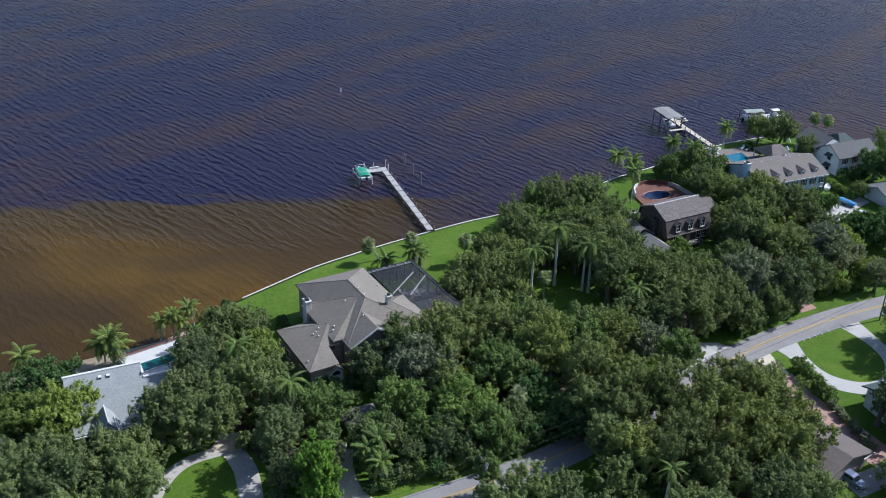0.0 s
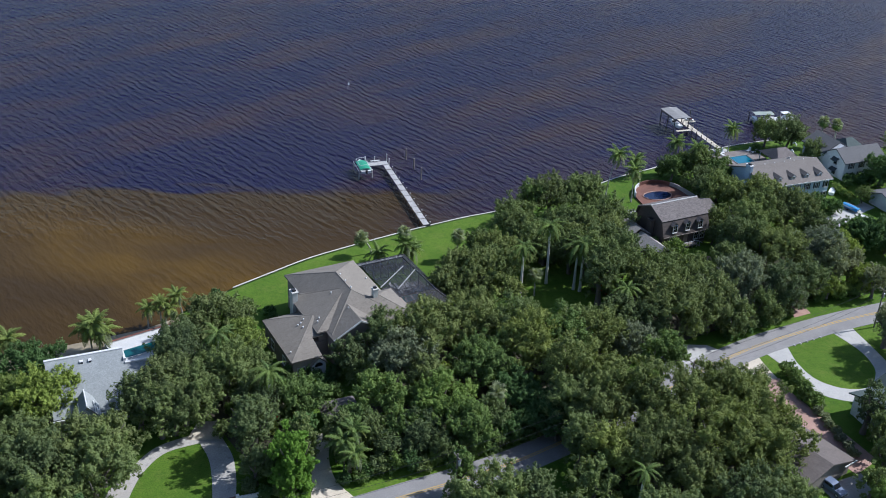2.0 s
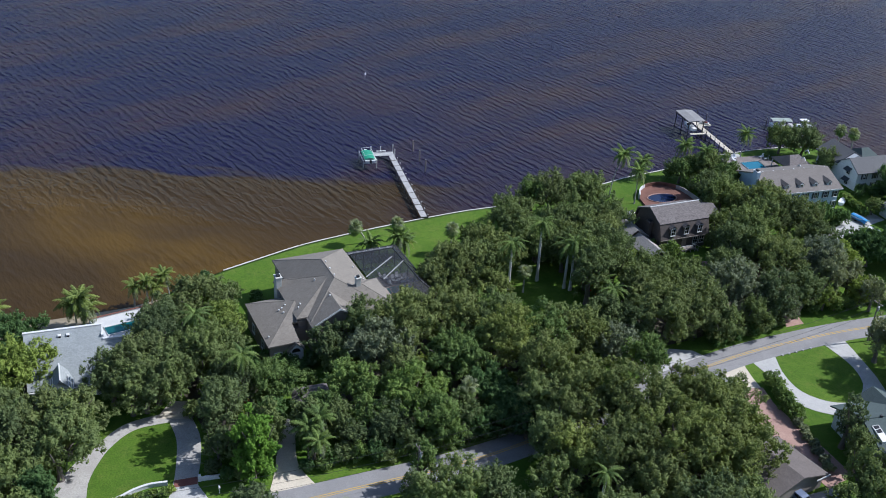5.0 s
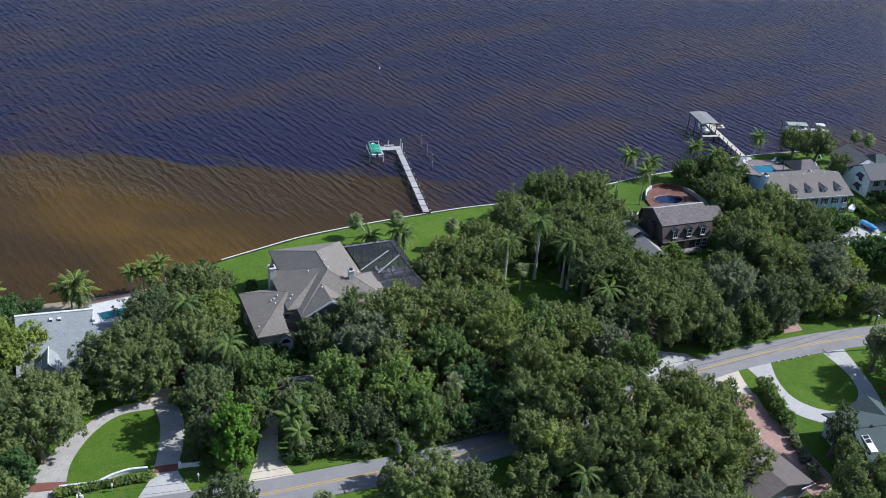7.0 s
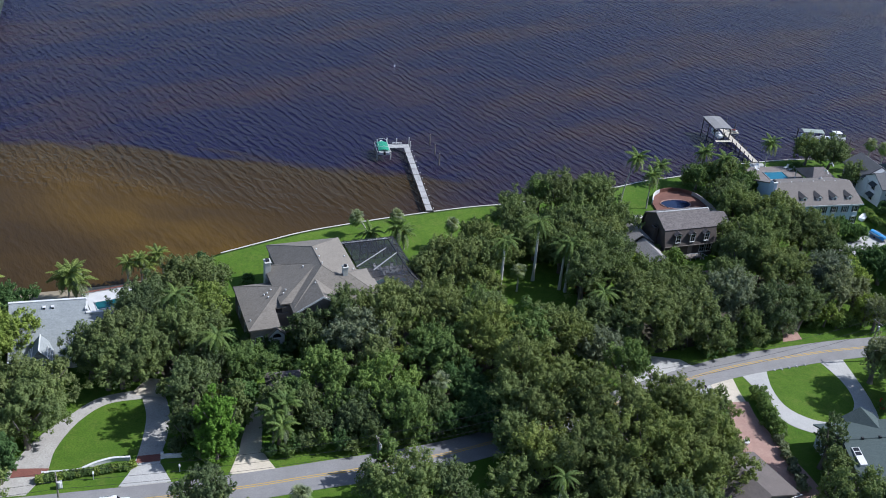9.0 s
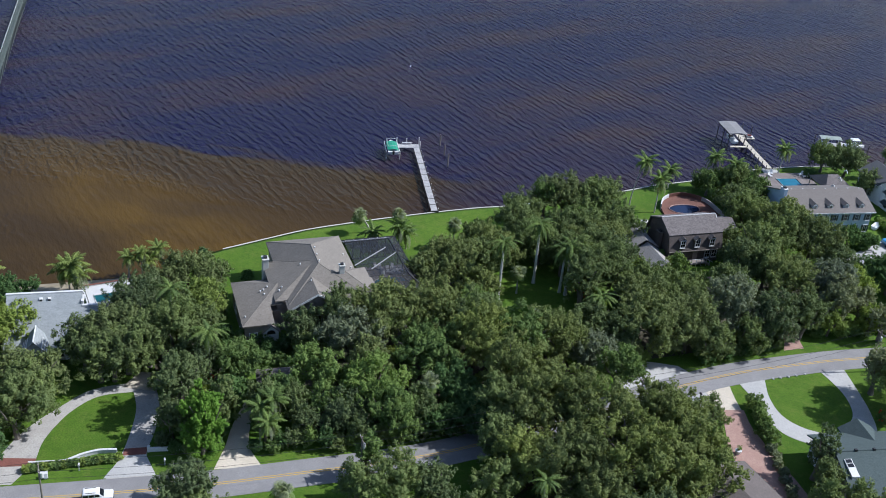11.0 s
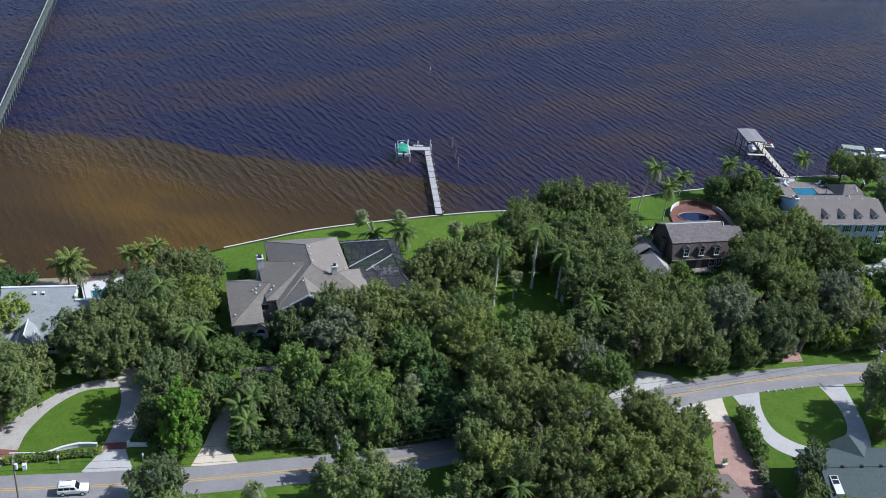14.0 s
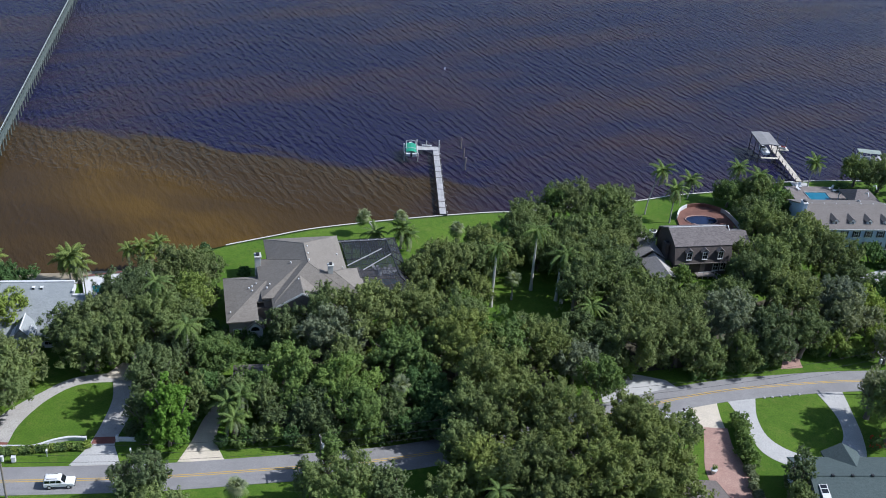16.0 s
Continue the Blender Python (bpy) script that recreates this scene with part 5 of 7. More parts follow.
part("seat", box(-1.6, -0.9, -0.7, 0.7, 0.8, 1.2, bevel=0.08), PLASTIC_WHITE, slip)
ski = thing("jet_ski", tuple(M2 @ Vector((21.9, -2.6, 1.25))), dock2.rotation_euler.z * 180 / math.pi + 60, "white and red jet ski on a platform", "jet ski")
part("hull", hull(2.9, 1.1, 0.5), PLASTIC_WHITE, ski)
part("seat", box(-1.0, 0.2, -0.22, 0.22, 0.45, 0.8, bevel=0.1), WALL_RED, ski)
part("handlebar", tube([(0.35, -0.4, 0.95), (0.35, 0.4, 0.95)], [0.04, 0.04], 6), BLACK, ski)

pont = thing("pontoon_boat", (103.4, 304.2, 0.0), 10, "pontoon boat with a grey-green canopy", "boat")
for y in (-1.0, 1.0):
    part("pontoon", tube([(-3.4, y, 0.25), (3.0, y, 0.25), (3.7, y, 0.5)], [0.34, 0.34, 0.06], 10), OFFWHITE, pont)
part("deck", box(-3.4, 3.2, -1.35, 1.35, 0.6, 0.7), DECK_GREY, pont)
part("canopy", canopy(-3.4, 2.8, 2.9, 2.9, 0.2), CANVAS, pont, "grey-green canvas canopy")
for x in (-3.2, -0.2, 2.7):
    for y in (-1.3, 1.3):
        part("post", tube([(x, y, 0.7), (x, y, 2.7)], [0.04, 0.04], 6), OFFWHITE, pont)
part("bench", box(-3.2, -2.0, -1.25, 1.25, 0.7, 1.3, bevel=0.06), PLASTIC_WHITE, pont)
tee = thing("motorboat", (110.2, 305.4, 0.0), 15, "white centre-console motorboat with a hard top", "boat")
part("hull", hull(6.4, 2.4, 1.0), PLASTIC_WHITE, tee)
part("console", box(-0.5, 0.6, -0.5, 0.5, 0.8, 1.9, bevel=0.08), PLASTIC_WHITE, tee)
part("hard_top", box(-1.2, 1.4, -1.0, 1.0, 2.7, 2.82, bevel=0.04), PLASTIC_WHITE, tee)
for x in (-0.9, 1.1):
    for y in (-0.8, 0.8):
        part("post", tube([(x, y, 0.8), (x, y, 2.7)], [0.04, 0.04], 6), OFFWHITE, tee)
lift = thing("boat_lift", (106.8, 303.0, 0), 12, "grey timber boat lift and finger pier", "boat lift")
part("finger_pier", box(-0.6, 0.6, -15.5, 2.5, 1.2, 1.32), DECK_GREY, lift)
for x in (-7.2, -0.8, 0.8, 6.6):
    for y in (-2.2, 3.2):
        pile(lift, x, y, -1.5, 2.8, 0.13)

# the long public pier to the west
PA, PB = (-73, 137), (-252, 513)
MP, LP = run(PA, PB)
pier = thing("pier", (*PA, 0), math.degrees(math.atan2(PB[1] - PA[1], PB[0] - PA[0])), "long pale-green timber pier with white railings", "pier")
deck_m = bmesh.new()
for i in range(int(LP / 0.6)):
    add_box(deck_m, i * 0.6, i * 0.6 + 0.55, -0.7, 0.7, 2.0, 2.1)
tagged(part("deck", deck_m, DECK_GREENISH, pier), kind="stuff")
for y in (-0.75, 0.75):
    for z in (2.55, 3.05):
        part("handrail", box(0, LP, y - 0.05, y + 0.05, z, z + 0.09), WHITE if z > 3 and y > 0 else DECK_GREENISH, pier)
pile_mesh = mesh_of("pier_post", tube([(0, 0, -2), (0, 0, 3.05)], [0.17, 0.15], 6), DECK_GREENISH)
for k in range(int(LP / 3.2)):
    for y in (-0.85, 0.85):
        p = new("pier_post", pile_mesh)
        p.parent = pier
        p.matrix_basis = pose(1.0 + 3.2 * k, y, 0)

# ---- trees ----
def leaf_sprays(rng, puffs, density, size):
    """Leaf sprays on upswept twigs: each puff carries tufts that reach outwards and up, and every tuft is ringed with small pointed leaves."""
    p = np.asarray(puffs)
    k = 8
    q = np.repeat(p, k, axis=0)
    m = len(q)
    d = rng.normal(size=(m, 3))
    d /= np.linalg.norm(d, axis=1)[:, None]
    d[:, 2] = np.where(d[:, 2] < -0.35, -d[:, 2], d[:, 2])
    r = q[:, 3]
    axis = d * 0.85 + np.array([0, 0, 0.55]) + rng.normal(scale=0.22, size=(m, 3))
    axis /= np.linalg.norm(axis, axis=1)[:, None]
    base = q[:, :3] + d * (r * rng.uniform(0.30, 0.72, m))[:, None]
    reach, girth = r * rng.uniform(0.45, 0.95, m), r * rng.uniform(0.20, 0.40, m)
    top, bottom = p[:, 2].max(), p[:, 2].min()
    full = np.clip(0.45 + 1.3 * (q[:, 2] - bottom) / max(0.5, top - bottom), 0.45, 1.0)
    count = np.maximum(3, (density * 1.24 * full * r * r / k * rng.uniform(0.6, 1.4, m)).astype(int))
    pick = np.repeat(np.arange(m), count)
    n = len(pick)
    a = axis[pick]
    u = np.cross(a, rng.normal(size=(n, 3)))
    u /= np.linalg.norm(u, axis=1)[:, None] + 1e-9
    t = rng.uniform(-0.15, 1.0, n)
    swell = np.sqrt(np.clip(1.05 - t * t, 0.03, 1.0))
    pos = base[pick] + a * (reach[pick] * t)[:, None] + u * (girth[pick] * swell * rng.uniform(0.35, 1.12, n))[:, None]
    nor = u * 0.75 + a * 0.45 + np.array([0, 0, 0.35]) + rng.normal(scale=0.32, size=(n, 3))
    nor /= np.linalg.norm(nor, axis=1)[:, None]
    blade = a * 0.8 + u * 0.6 + rng.normal(scale=0.45, size=(n, 3))
    blade -= nor * np.sum(blade * nor, axis=1)[:, None]
    blade /= np.linalg.norm(blade, axis=1)[:, None] + 1e-9
    b = np.cross(nor, blade)
    s = (size * rng.uniform(0.6, 1.4, n))[:, None]
    v = np.stack([pos - blade * s * 0.9 - b * s * 0.44, pos - blade * s * 0.6 + b * s * 0.54, pos + blade * s], 1).reshape(-1, 3)
    return v, np.arange(3 * n).reshape(-1, 3)


def inner_leaves(rng, puffs, each, reach):
    """Broad overlapping leaf clumps deep inside the crown, which close it to the light."""
    p = np.repeat(np.asarray(puffs), each, axis=0)
    n = len(p)
    pos = p[:, :3] + rng.normal(scale=0.22, size=(n, 3)) * p[:, 3:] + np.array([0, 0, -0.12]) * p[:, 3:]
    nor = rng.normal(size=(n, 3)) + np.array([0, 0, 0.6])
    nor /= np.linalg.norm(nor, axis=1)[:, None]
    t = np.cross(nor, rng.normal(size=(n, 3)))
    t /= np.linalg.norm(t, axis=1)[:, None] + 1e-9
    b = np.cross(nor, t)
    s = np.minimum(p[:, 3:] * reach, 0.5) * rng.uniform(0.7, 1.2, (n, 1))
    v = np.stack([pos - t * s - b * s * 0.6, pos - t * s * 0.5 + b * s * 0.7, pos + t * s], 1).reshape(-1, 3)
    return v, np.arange(3 * n).reshape(-1, 3)


def crown_mesh(name, rng, puffs, density, size, material):
    v, q = leaf_sprays(rng, puffs, density, size)
    w, f = inner_leaves(rng, puffs, 6, 0.42)
    t = np.concatenate([q, f + len(v)])
    v = np.concatenate([v, w])
    me = bpy.data.meshes.new(name)
    me.vertices.add(len(v))
    me.vertices.foreach_set("co", v.ravel())
    me.loops.add(t.size)
    me.loops.foreach_set("vertex_index", t.ravel().astype(np.int32))
    me.polygons.add(len(t))
    me.polygons.foreach_set("loop_start", (np.arange(len(t)) * 3).astype(np.int32))
    me.update(calc_edges=True)
    me.validate()
    me.materials.append(material)
    return me


def dome_puffs(rng, R, H, low, grain):
    """Puffs that make up an uneven, domed crown of radius R between the heights low and H."""
    puffs = []
    mid, half = low + (H - low) * 0.45, (H - low) * 0.55
    lobes = [(rng.uniform(0, math.tau), rng.uniform(0.72, 1.20)) for _ in range(7)]
    r0 = grain
    n = int(3.1 * (R / r0) ** 2) + 6
    for k in range(n):
        z = 1 - 1.6 * (k + 0.5) / n
        a = k * 2.39996 + rng.normal(scale=0.25)
        lobe = 1.0
        for la, lm in lobes:
            lobe += (lm - 1) * max(0, math.cos(a - la)) ** 3
        s = math.sqrt(max(0.02, 1 - z * z)) * lobe
        depth = rng.uniform(0.50, 1.0) * (1.13 if rng.uniform() < 0.14 else 1.0)
        r = r0 * rng.uniform(0.42, 1.2)
        puffs.append(((R - r * 0.6) * s * math.cos(a) * depth, (R - r * 0.6) * s * math.sin(a) * depth, mid + (half - r * 0.6) * z * depth * (0.9 if z > 0 else 1.2), r))
    for _ in range(5):
        a, q = rng.uniform(0, math.tau), rng.uniform(0, 0.45) * R
        puffs.append((q * math.cos(a), q * math.sin(a), mid - 0.1 * half, R * 0.36))
    return puffs


KIND = {
    "o": ("oak_tree", LEAF_OAK, "spreading live oak with dense dark green crown", 1.95),
    "w": ("oak_tree", LEAF_WARM, "broad live oak with warm olive-green crown", 1.95),
    "m": ("oak_tree", LEAF_COOL, "spreading live oak with cool blue-green crown", 1.85),
    "g": ("oak_tree", LEAF_GREY, "live oak with grey-green mossy crown", 1.6),
    "p": ("oak_tree", LEAF_PALE, "oak hung with pale yellow-grey moss", 1.5),
    "b": ("broadleaf_tree", LEAF_BRIGHT, "broadleaf tree with fresh green leaves", 1.6),
    "l": ("broadleaf_tree", LEAF_LIME, "dense tree with bright lime-green leaves", 1.1),
    "y": ("broadleaf_tree", LEAF_YELLOW, "airy tree with yellow-green foliage", 1.45),
    "d": ("broadleaf_tree", LEAF_DARK, "dense tree with deep green leaves", 1.55),
}
tree_count = [0]


def tree(kind, x, y, H, R):
    name, mat, label, grain = KIND[kind]
    tree_count[0] += 1
    rng = np.random.default_rng(100 + tree_count[0])
    size = "tall" if H > 12 else "young" if H < 7 else "full-grown"
    t = thing(name, (x, y, gz(x, y) - 0.05), 0, f"{size} {label}", "tree", "garden trees")
    low = H * (0.02 if kind == "l" else 0.06 if H < 11 else 0.10)
    R = R * 1.1
    puffs = dome_puffs(rng, R, H, low, min(grain, R * 0.32))
    crown = new("crown", crown_mesh("crown", rng, puffs, 210 if kind == "l" else 140 if kind == "d" else 107, 0.203, mat))
    crown.parent = t
    bm = bmesh.new()
    lean = rng.normal(scale=0.4, size=2)
    fork = (lean[0], lean[1], H * 0.3)
    r0 = 0.035 * H
    add_tube(bm, [(0, 0, -0.3), (lean[0] * 0.3, lean[1] * 0.3, H * 0.12), fork], [r0 * 1.5, r0, r0 * 0.85], 8)
    for k in range(6):
        a = k * math.tau / 6 + rng.uniform(-0.4, 0.4)
        e = R * rng.uniform(0.5, 0.75)
        add_tube(bm, [fork, (fork[0] + e * 0.5 * math.cos(a), fork[1] + e * 0.5 * math.sin(a), H * 0.46), (e * math.cos(a), e * math.sin(a), H * rng.uniform(0.55, 0.75))], [r0 * 0.55, r0 * 0.36, r0 * 0.12], 6)
    part("trunk", bm, BARK, t)
    return t


def frond_mesh(name, length, droop, width, pairs, mat):
    """A feather frond: a bending rib with close leaflets on both sides that hang and taper to points."""
    bm = bmesh.new()
    pts = [Vector((length * (t - 0.18 * droop * t ** 3), 0, length * (0.30 * t - droop * t * t))) for t in (k / 8 for k in range(9))]
    add_tube(bm, pts, [0.06 * (1 - 0.8 * k / 8) for k in range(9)], 4)
    for k in range(pairs):
        t = 0.12 + 0.86 * k / (pairs - 1)
        i = min(7, int(t * 8))
        f = t * 8 - i
        p = pts[i].lerp(pts[i + 1], f)
        d = (pts[i + 1] - pts[i]).normalized()
        w = width * (math.sin(math.pi * min(1, t * 0.86 + 0.14)) ** 0.6)
        for s in (-1, 1):
            side = Vector((0, s, 0)) * w * 0.80 + d * w * 0.50 + Vector((0, 0, -(0.25 + 0.5 * ((k * 7 + (s > 0) * 3) % 5) / 4) * w))
            half = d * length / pairs * 0.46
            mid = p + side * 0.55 + Vector((0, 0, 0.10 * w))
            bm.faces.new([bm.verts.new(q) for q in (p - half, p + half, mid + half * 0.9, p + side, mid - half * 0.9)])
    return mesh_of(name, bm, mat)


def fan_mesh(name, stalk, r, mat):
    """A fan leaf: a stalk and a pleated, split fan that folds down at its tips."""
    bm = bmesh.new()
    add_tube(bm, [(0, 0, 0), (stalk, 0, stalk * 0.25)], [0.03, 0.02], 4)
    c = Vector((stalk, 0, stalk * 0.25))
    n = 16
    for k in range(n):
        a = radians(-150 + 300 * k / (n - 1))
        da = radians(8)
        tip = c + Vector((math.cos(a) * r, math.sin(a) * r, -0.35 * r - 0.1 * abs(math.sin(a)) * r))
        m1 = c + Vector((math.cos(a - da) * r * 0.6, math.sin(a - da) * r * 0.6, -0.05 * r))
        m2 = c + Vector((math.cos(a + da) * r * 0.6, math.sin(a + da) * r * 0.6, 0.02 * r))
        bm.faces.new([bm.verts.new(q) for q in (c, m1, tip, m2)])
    return mesh_of(name, bm, mat)


FROND = {
    # sunny: coconut fronds in the sunlit colour, for the western palms only
    "sunny": [frond_mesh("frond", 3.5, 0.70, 0.80, 17, LEAF_COCO_LIT), frond_mesh("frond", 3.1, 0.52, 0.74, 16, LEAF_COCO_LIT), frond_mesh("frond", 3.3, 1.0, 0.72, 16, LEAF_SABAL)],
    "coco": [frond_mesh("frond", 3.5, 0.70, 0.80, 17, LEAF_PALM), frond_mesh("frond", 3.1, 0.52, 0.74, 16, LEAF_PALM), frond_mesh("frond", 3.3, 1.0, 0.72, 16, LEAF_SABAL)],
    "royal": [frond_mesh("frond", 3.6, 1.30, 0.60, 20, LEAF_PALM), frond_mesh("frond", 3.3, 1.05, 0.56, 19, LEAF_PALM), frond_mesh("frond", 3.4, 1.65, 0.52, 19, LEAF_PALM)],
    "sabal": [fan_mesh("fan_leaf", 1.1, 0.95, LEAF_SABAL), fan_mesh("fan_leaf", 0.9, 0.85, LEAF_SABAL), fan_mesh("fan_leaf", 1.2, 1.0, LEAF_PALM)],
}
PALM_LABEL = {"coco": "coconut palm with arching feathery fronds", "royal": "royal palm with tall pale trunk and drooping fronds", "sabal": "cabbage palm with a round head of fan leaves"}
palm_count = [0]


def palm(kind, x, y, H, size=1.0, lean=None):
    palm_count[0] += 1
    rng = random.Random(700 + palm_count[0])
    high = "tall" if H > 10 else "low" if H < 5 else "mature"
    t = thing("palm_tree", (x, y, gz(x, y) - 0.05), 0, f"{high} {PALM_LABEL[kind]}", "palm tree", "garden palms")
    bend = {"coco": 0.16, "royal": 0.02, "sabal": 0.04}[kind] * H
    a = rng.uniform(0, math.tau)
    off = Vector((math.cos(a), math.sin(a), 0)) * bend
    if lean:
        off = Vector((*lean, 0))
    r0 = {"coco": 0.17, "royal": 0.32, "sabal": 0.2}[kind]
    pts = [off * ((k / 6) ** 2 - 1) + Vector((0, 0, H * k / 6 - 0.2)) for k in range(7)]
    part("trunk", tube(pts, [r0 * (1.35 if k == 0 else 1 - 0.06 * k) for k in range(7)], 9), ROYAL_BARK if kind == "royal" else PALM_BARK, t)
    top = pts[-1]
    if kind == "royal":
        part("crown_shaft", tube([top, top + Vector((0, 0, 1.3))], [r0 * 0.72, r0 * 0.4], 8), LEAF_BRIGHT, t)
        top = top + Vector((0, 0, 1.2))
    n = {"coco": 26, "royal": 24, "sabal": 34}[kind]
    for k in range(n):
        lift = 1 - 2 * (k + 0.5) / n if kind == "sabal" else 1 - 1.75 * (k + 0.5) / n
        up = lift * (75 if kind == "sabal" else 66)
        f = new("fan_leaf" if kind == "sabal" else "frond", FROND["sunny" if kind == "coco" and x < -30 else kind][2 if lift < -0.1 else k % 2])
        f.parent = t
        s = size * (0.95 if kind == "royal" else 1.0) * rng.uniform(0.85, 1.12)
        f.matrix_basis = Matrix.Translation(top) @ pose(0, 0, 0, 0, 0, k * 137.5 + rng.uniform(-15, 15)) @ pose(0, 0, 0, 0, -up, 0) @ pose(0, 0, 0, rng.uniform(-20, 20)) @ Matrix.Scale(s, 4)
    return t


def grove(rows):
    for r in rows:
        tree(*r)


# western garden
grove([
    ("y", -56.2, 140.3, 10.5, 6.6), ("y", -64.5, 140.6, 9, 5.4), ("d", -63.6, 151.6, 8.4, 5.2), ("d", -60.4, 149.6, 6.5, 3.2), ("m", -43.8, 126.0, 12, 7.2),
    ("o", -50.7, 120.6, 13, 7.3), ("o", -46.6, 113.3, 11, 5.3), ("o", -57, 129, 9, 6.0), ("o", -60, 118, 12, 7), ("o", -66, 127, 9, 6.5),
    ("o", -72, 148, 9, 5), ("o", -41.8, 119.8, 12.5, 5.9), ("o", -36.6, 137.0, 11, 4.6), ("o", -42.3, 124.6, 12, 5.4), ("d", -41.6, 111.6, 9, 4.0),
    ("o", -43.5, 106.5, 9, 4.6), ("o", -50, 106, 10, 6),
])
# between the western houses
grove([
    ("m", -34.8, 167.8, 10, 6.2), ("o", -39.8, 161.8, 9, 4.8), ("o", -30.4, 170.4, 9, 3.9), ("m", -35.9, 143.0, 13, 7.6), ("o", -28.2, 146.4, 13, 6.0),
    ("y", -27.3, 158.5, 11, 4.6), ("o", -40.7, 139.1, 11, 5.0), ("o", -21.4, 143.2, 9, 4.6), ("b", -14.6, 143.6, 9, 5.0), ("l", -13.4, 126.0, 13.0, 3.9),
    ("l", -13.2, 124.8, 7.5, 3.5), ("o", -21.6, 136.0, 8.5, 3.8), ("o", -19.2, 126.6, 9, 3.2), ("o", -33.4, 140.6, 11.5, 5.2), ("o", -5.4, 155.6, 7, 4.2),
    ("o", -36.4, 151.4, 13.5, 5.2), ("o", -25, 151, 11, 5), ("o", -20.4, 132.8, 13, 4.9),
])
# the wood in the middle
grove([
    ("o", -34.6, 138.0, 11, 5.8), ("o", -31.0, 143.6, 12, 5.0), ("o", 30.6, 143.4, 12, 5.0), ("d", 28.6, 141.2, 7, 3.2), ("w", 35.4, 140.2, 14, 5.6),
    ("o", -7.6, 156.2, 9.5, 4.0), ("o", -2.8, 162.0, 11.5, 5.6), ("m", 5.2, 162.3, 14, 7.2), ("g", 1.5, 155.6, 12, 6.8), ("m", 14.0, 166.7, 13, 6.8),
    ("b", 21.8, 173.5, 9, 5.6), ("w", 24.1, 159.7, 14, 7.1), ("b", 31.1, 162.5, 13, 6.1), ("b", 15.9, 153.9, 12, 6.9), ("b", -0.9, 144.5, 10, 5.3),
    ("b", 9.0, 142.9, 11, 6.0), ("b", 13.6, 138.6, 10, 4.2), ("o", 6.0, 137.2, 8, 4.0),
])
grove([
    ("d", 22.7, 148.0, 9, 4.8), ("d", 27.0, 144.6, 8, 3.8), ("m", 6.9, 149.8, 10, 5.2), ("o", 22, 166, 13, 5.5), ("b", 2.5, 138.5, 8, 3.6),
    ("b", 15.5, 136.6, 8, 3.4), ("d", 20.0, 140.0, 6, 3.0), ("o", 9.4, 134.4, 6, 2.8), ("d", 23.6, 142.6, 6, 3.0), ("b", -5.2, 138.5, 8, 3.6),
    ("d", -13.4, 136.2, 7, 3.2), ("o", 1.0, 133.4, 6, 2.6), ("b", -5.0, 130.6, 7.5, 2.5), ("o", -2.2, 136.5, 8, 3.0), ("o", -12.8, 132.6, 9, 3.0),
    ("o", -7.0, 135.0, 9, 3.2), ("o", 17.5, 141.5, 8, 3.4), ("o", 5.2, 134.4, 6, 2.4),
])
# the oaks south of the road's bend
grove([
    ("w", 31.4, 150.6, 15, 6.6), ("w", 38.2, 166.3, 11, 5.7), ("g", 44.1, 165.8, 9, 4.2), ("o", 48.7, 171.9, 10, 4.3), ("b", 49.6, 160.9, 11, 4.4),
    ("w", 38.7, 145.0, 15, 7.0), ("w", 46.9, 142.0, 16, 7.4), ("w", 56.4, 148.3, 13.5, 6.3), ("w", 61.3, 140.4, 15, 6.4), ("w", 53.0, 134.8, 16, 7.2),
    ("w", 43.6, 131.3, 14, 7.1), ("w", 36.1, 131.2, 12, 5.4), ("w", 59.0, 131.0, 14, 6.3), ("w", 49.0, 127.1, 11, 6.2), ("o", 33.1, 126.2, 9, 4.4),
    ("w", 64.7, 136.1, 12, 4.6), ("o", 56, 122, 12, 6), ("o", 44, 118, 11, 6), ("o", 61.6, 122.6, 11, 5.2),
])
# in front of the road
grove([
    ("o", 18.2, 121.4, 10.5, 5.2), ("o", 12.8, 120.5, 9, 3.4), ("o", 23.6, 122.4, 10, 3.8), ("b", 12.8, 127.2, 9.5, 2.3), ("o", 31.6, 134.4, 12, 4.4),
    ("o", -10.5, 112.0, 9, 4.8), ("o", -4, 106, 9, 5), ("o", 28, 117, 9, 4.5),
])
# shore lot between dock and gambrel house
grove([
    ("m", 13.2, 188.4, 11, 6.7), ("m", 9.6, 184.2, 9, 5.4), ("o", 15.9, 205.6, 8, 4.0), ("o", 24.7, 211.3, 10, 5.7), ("m", 32.6, 227.6, 12, 6.0),
    ("o", 41.2, 228.7, 12, 7.2), ("o", 35.4, 210.4, 11, 7.2), ("m", 42.9, 207.9, 11, 7.2), ("o", 46.0, 202.0, 11, 5.4), ("w", 20.5, 198.3, 10, 5.9),
    ("o", 30, 203, 9, 5), ("o", 24, 219, 10, 5), ("b", 28.5, 226.0, 11, 3.6), ("o", 46, 218, 11, 5.5),
])
grove([
    ("w", 19.7, 181.8, 9, 5.2), ("o", 45.4, 193.0, 14, 5.0), ("o", 50.0, 189.2, 10, 5.2), ("o", 29.6, 204.0, 11, 5.6), ("o", 39.0, 213.5, 11, 6.4),
    ("o", 18.6, 193.8, 10, 5.5), ("o", 53.0, 195.5, 10, 4.9), ("o", 35.0, 171.0, 9, 5.1), ("o", 43.2, 175.0, 10, 5.1), ("o", 40.4, 186.8, 15.5, 4.8),
    ("o", 38.0, 196.5, 13, 4.4), ("o", 40.2, 191.6, 15, 4.8), ("o", 41.5, 200.5, 13, 5.0), ("o", 35.5, 199.5, 12, 4.0),
])
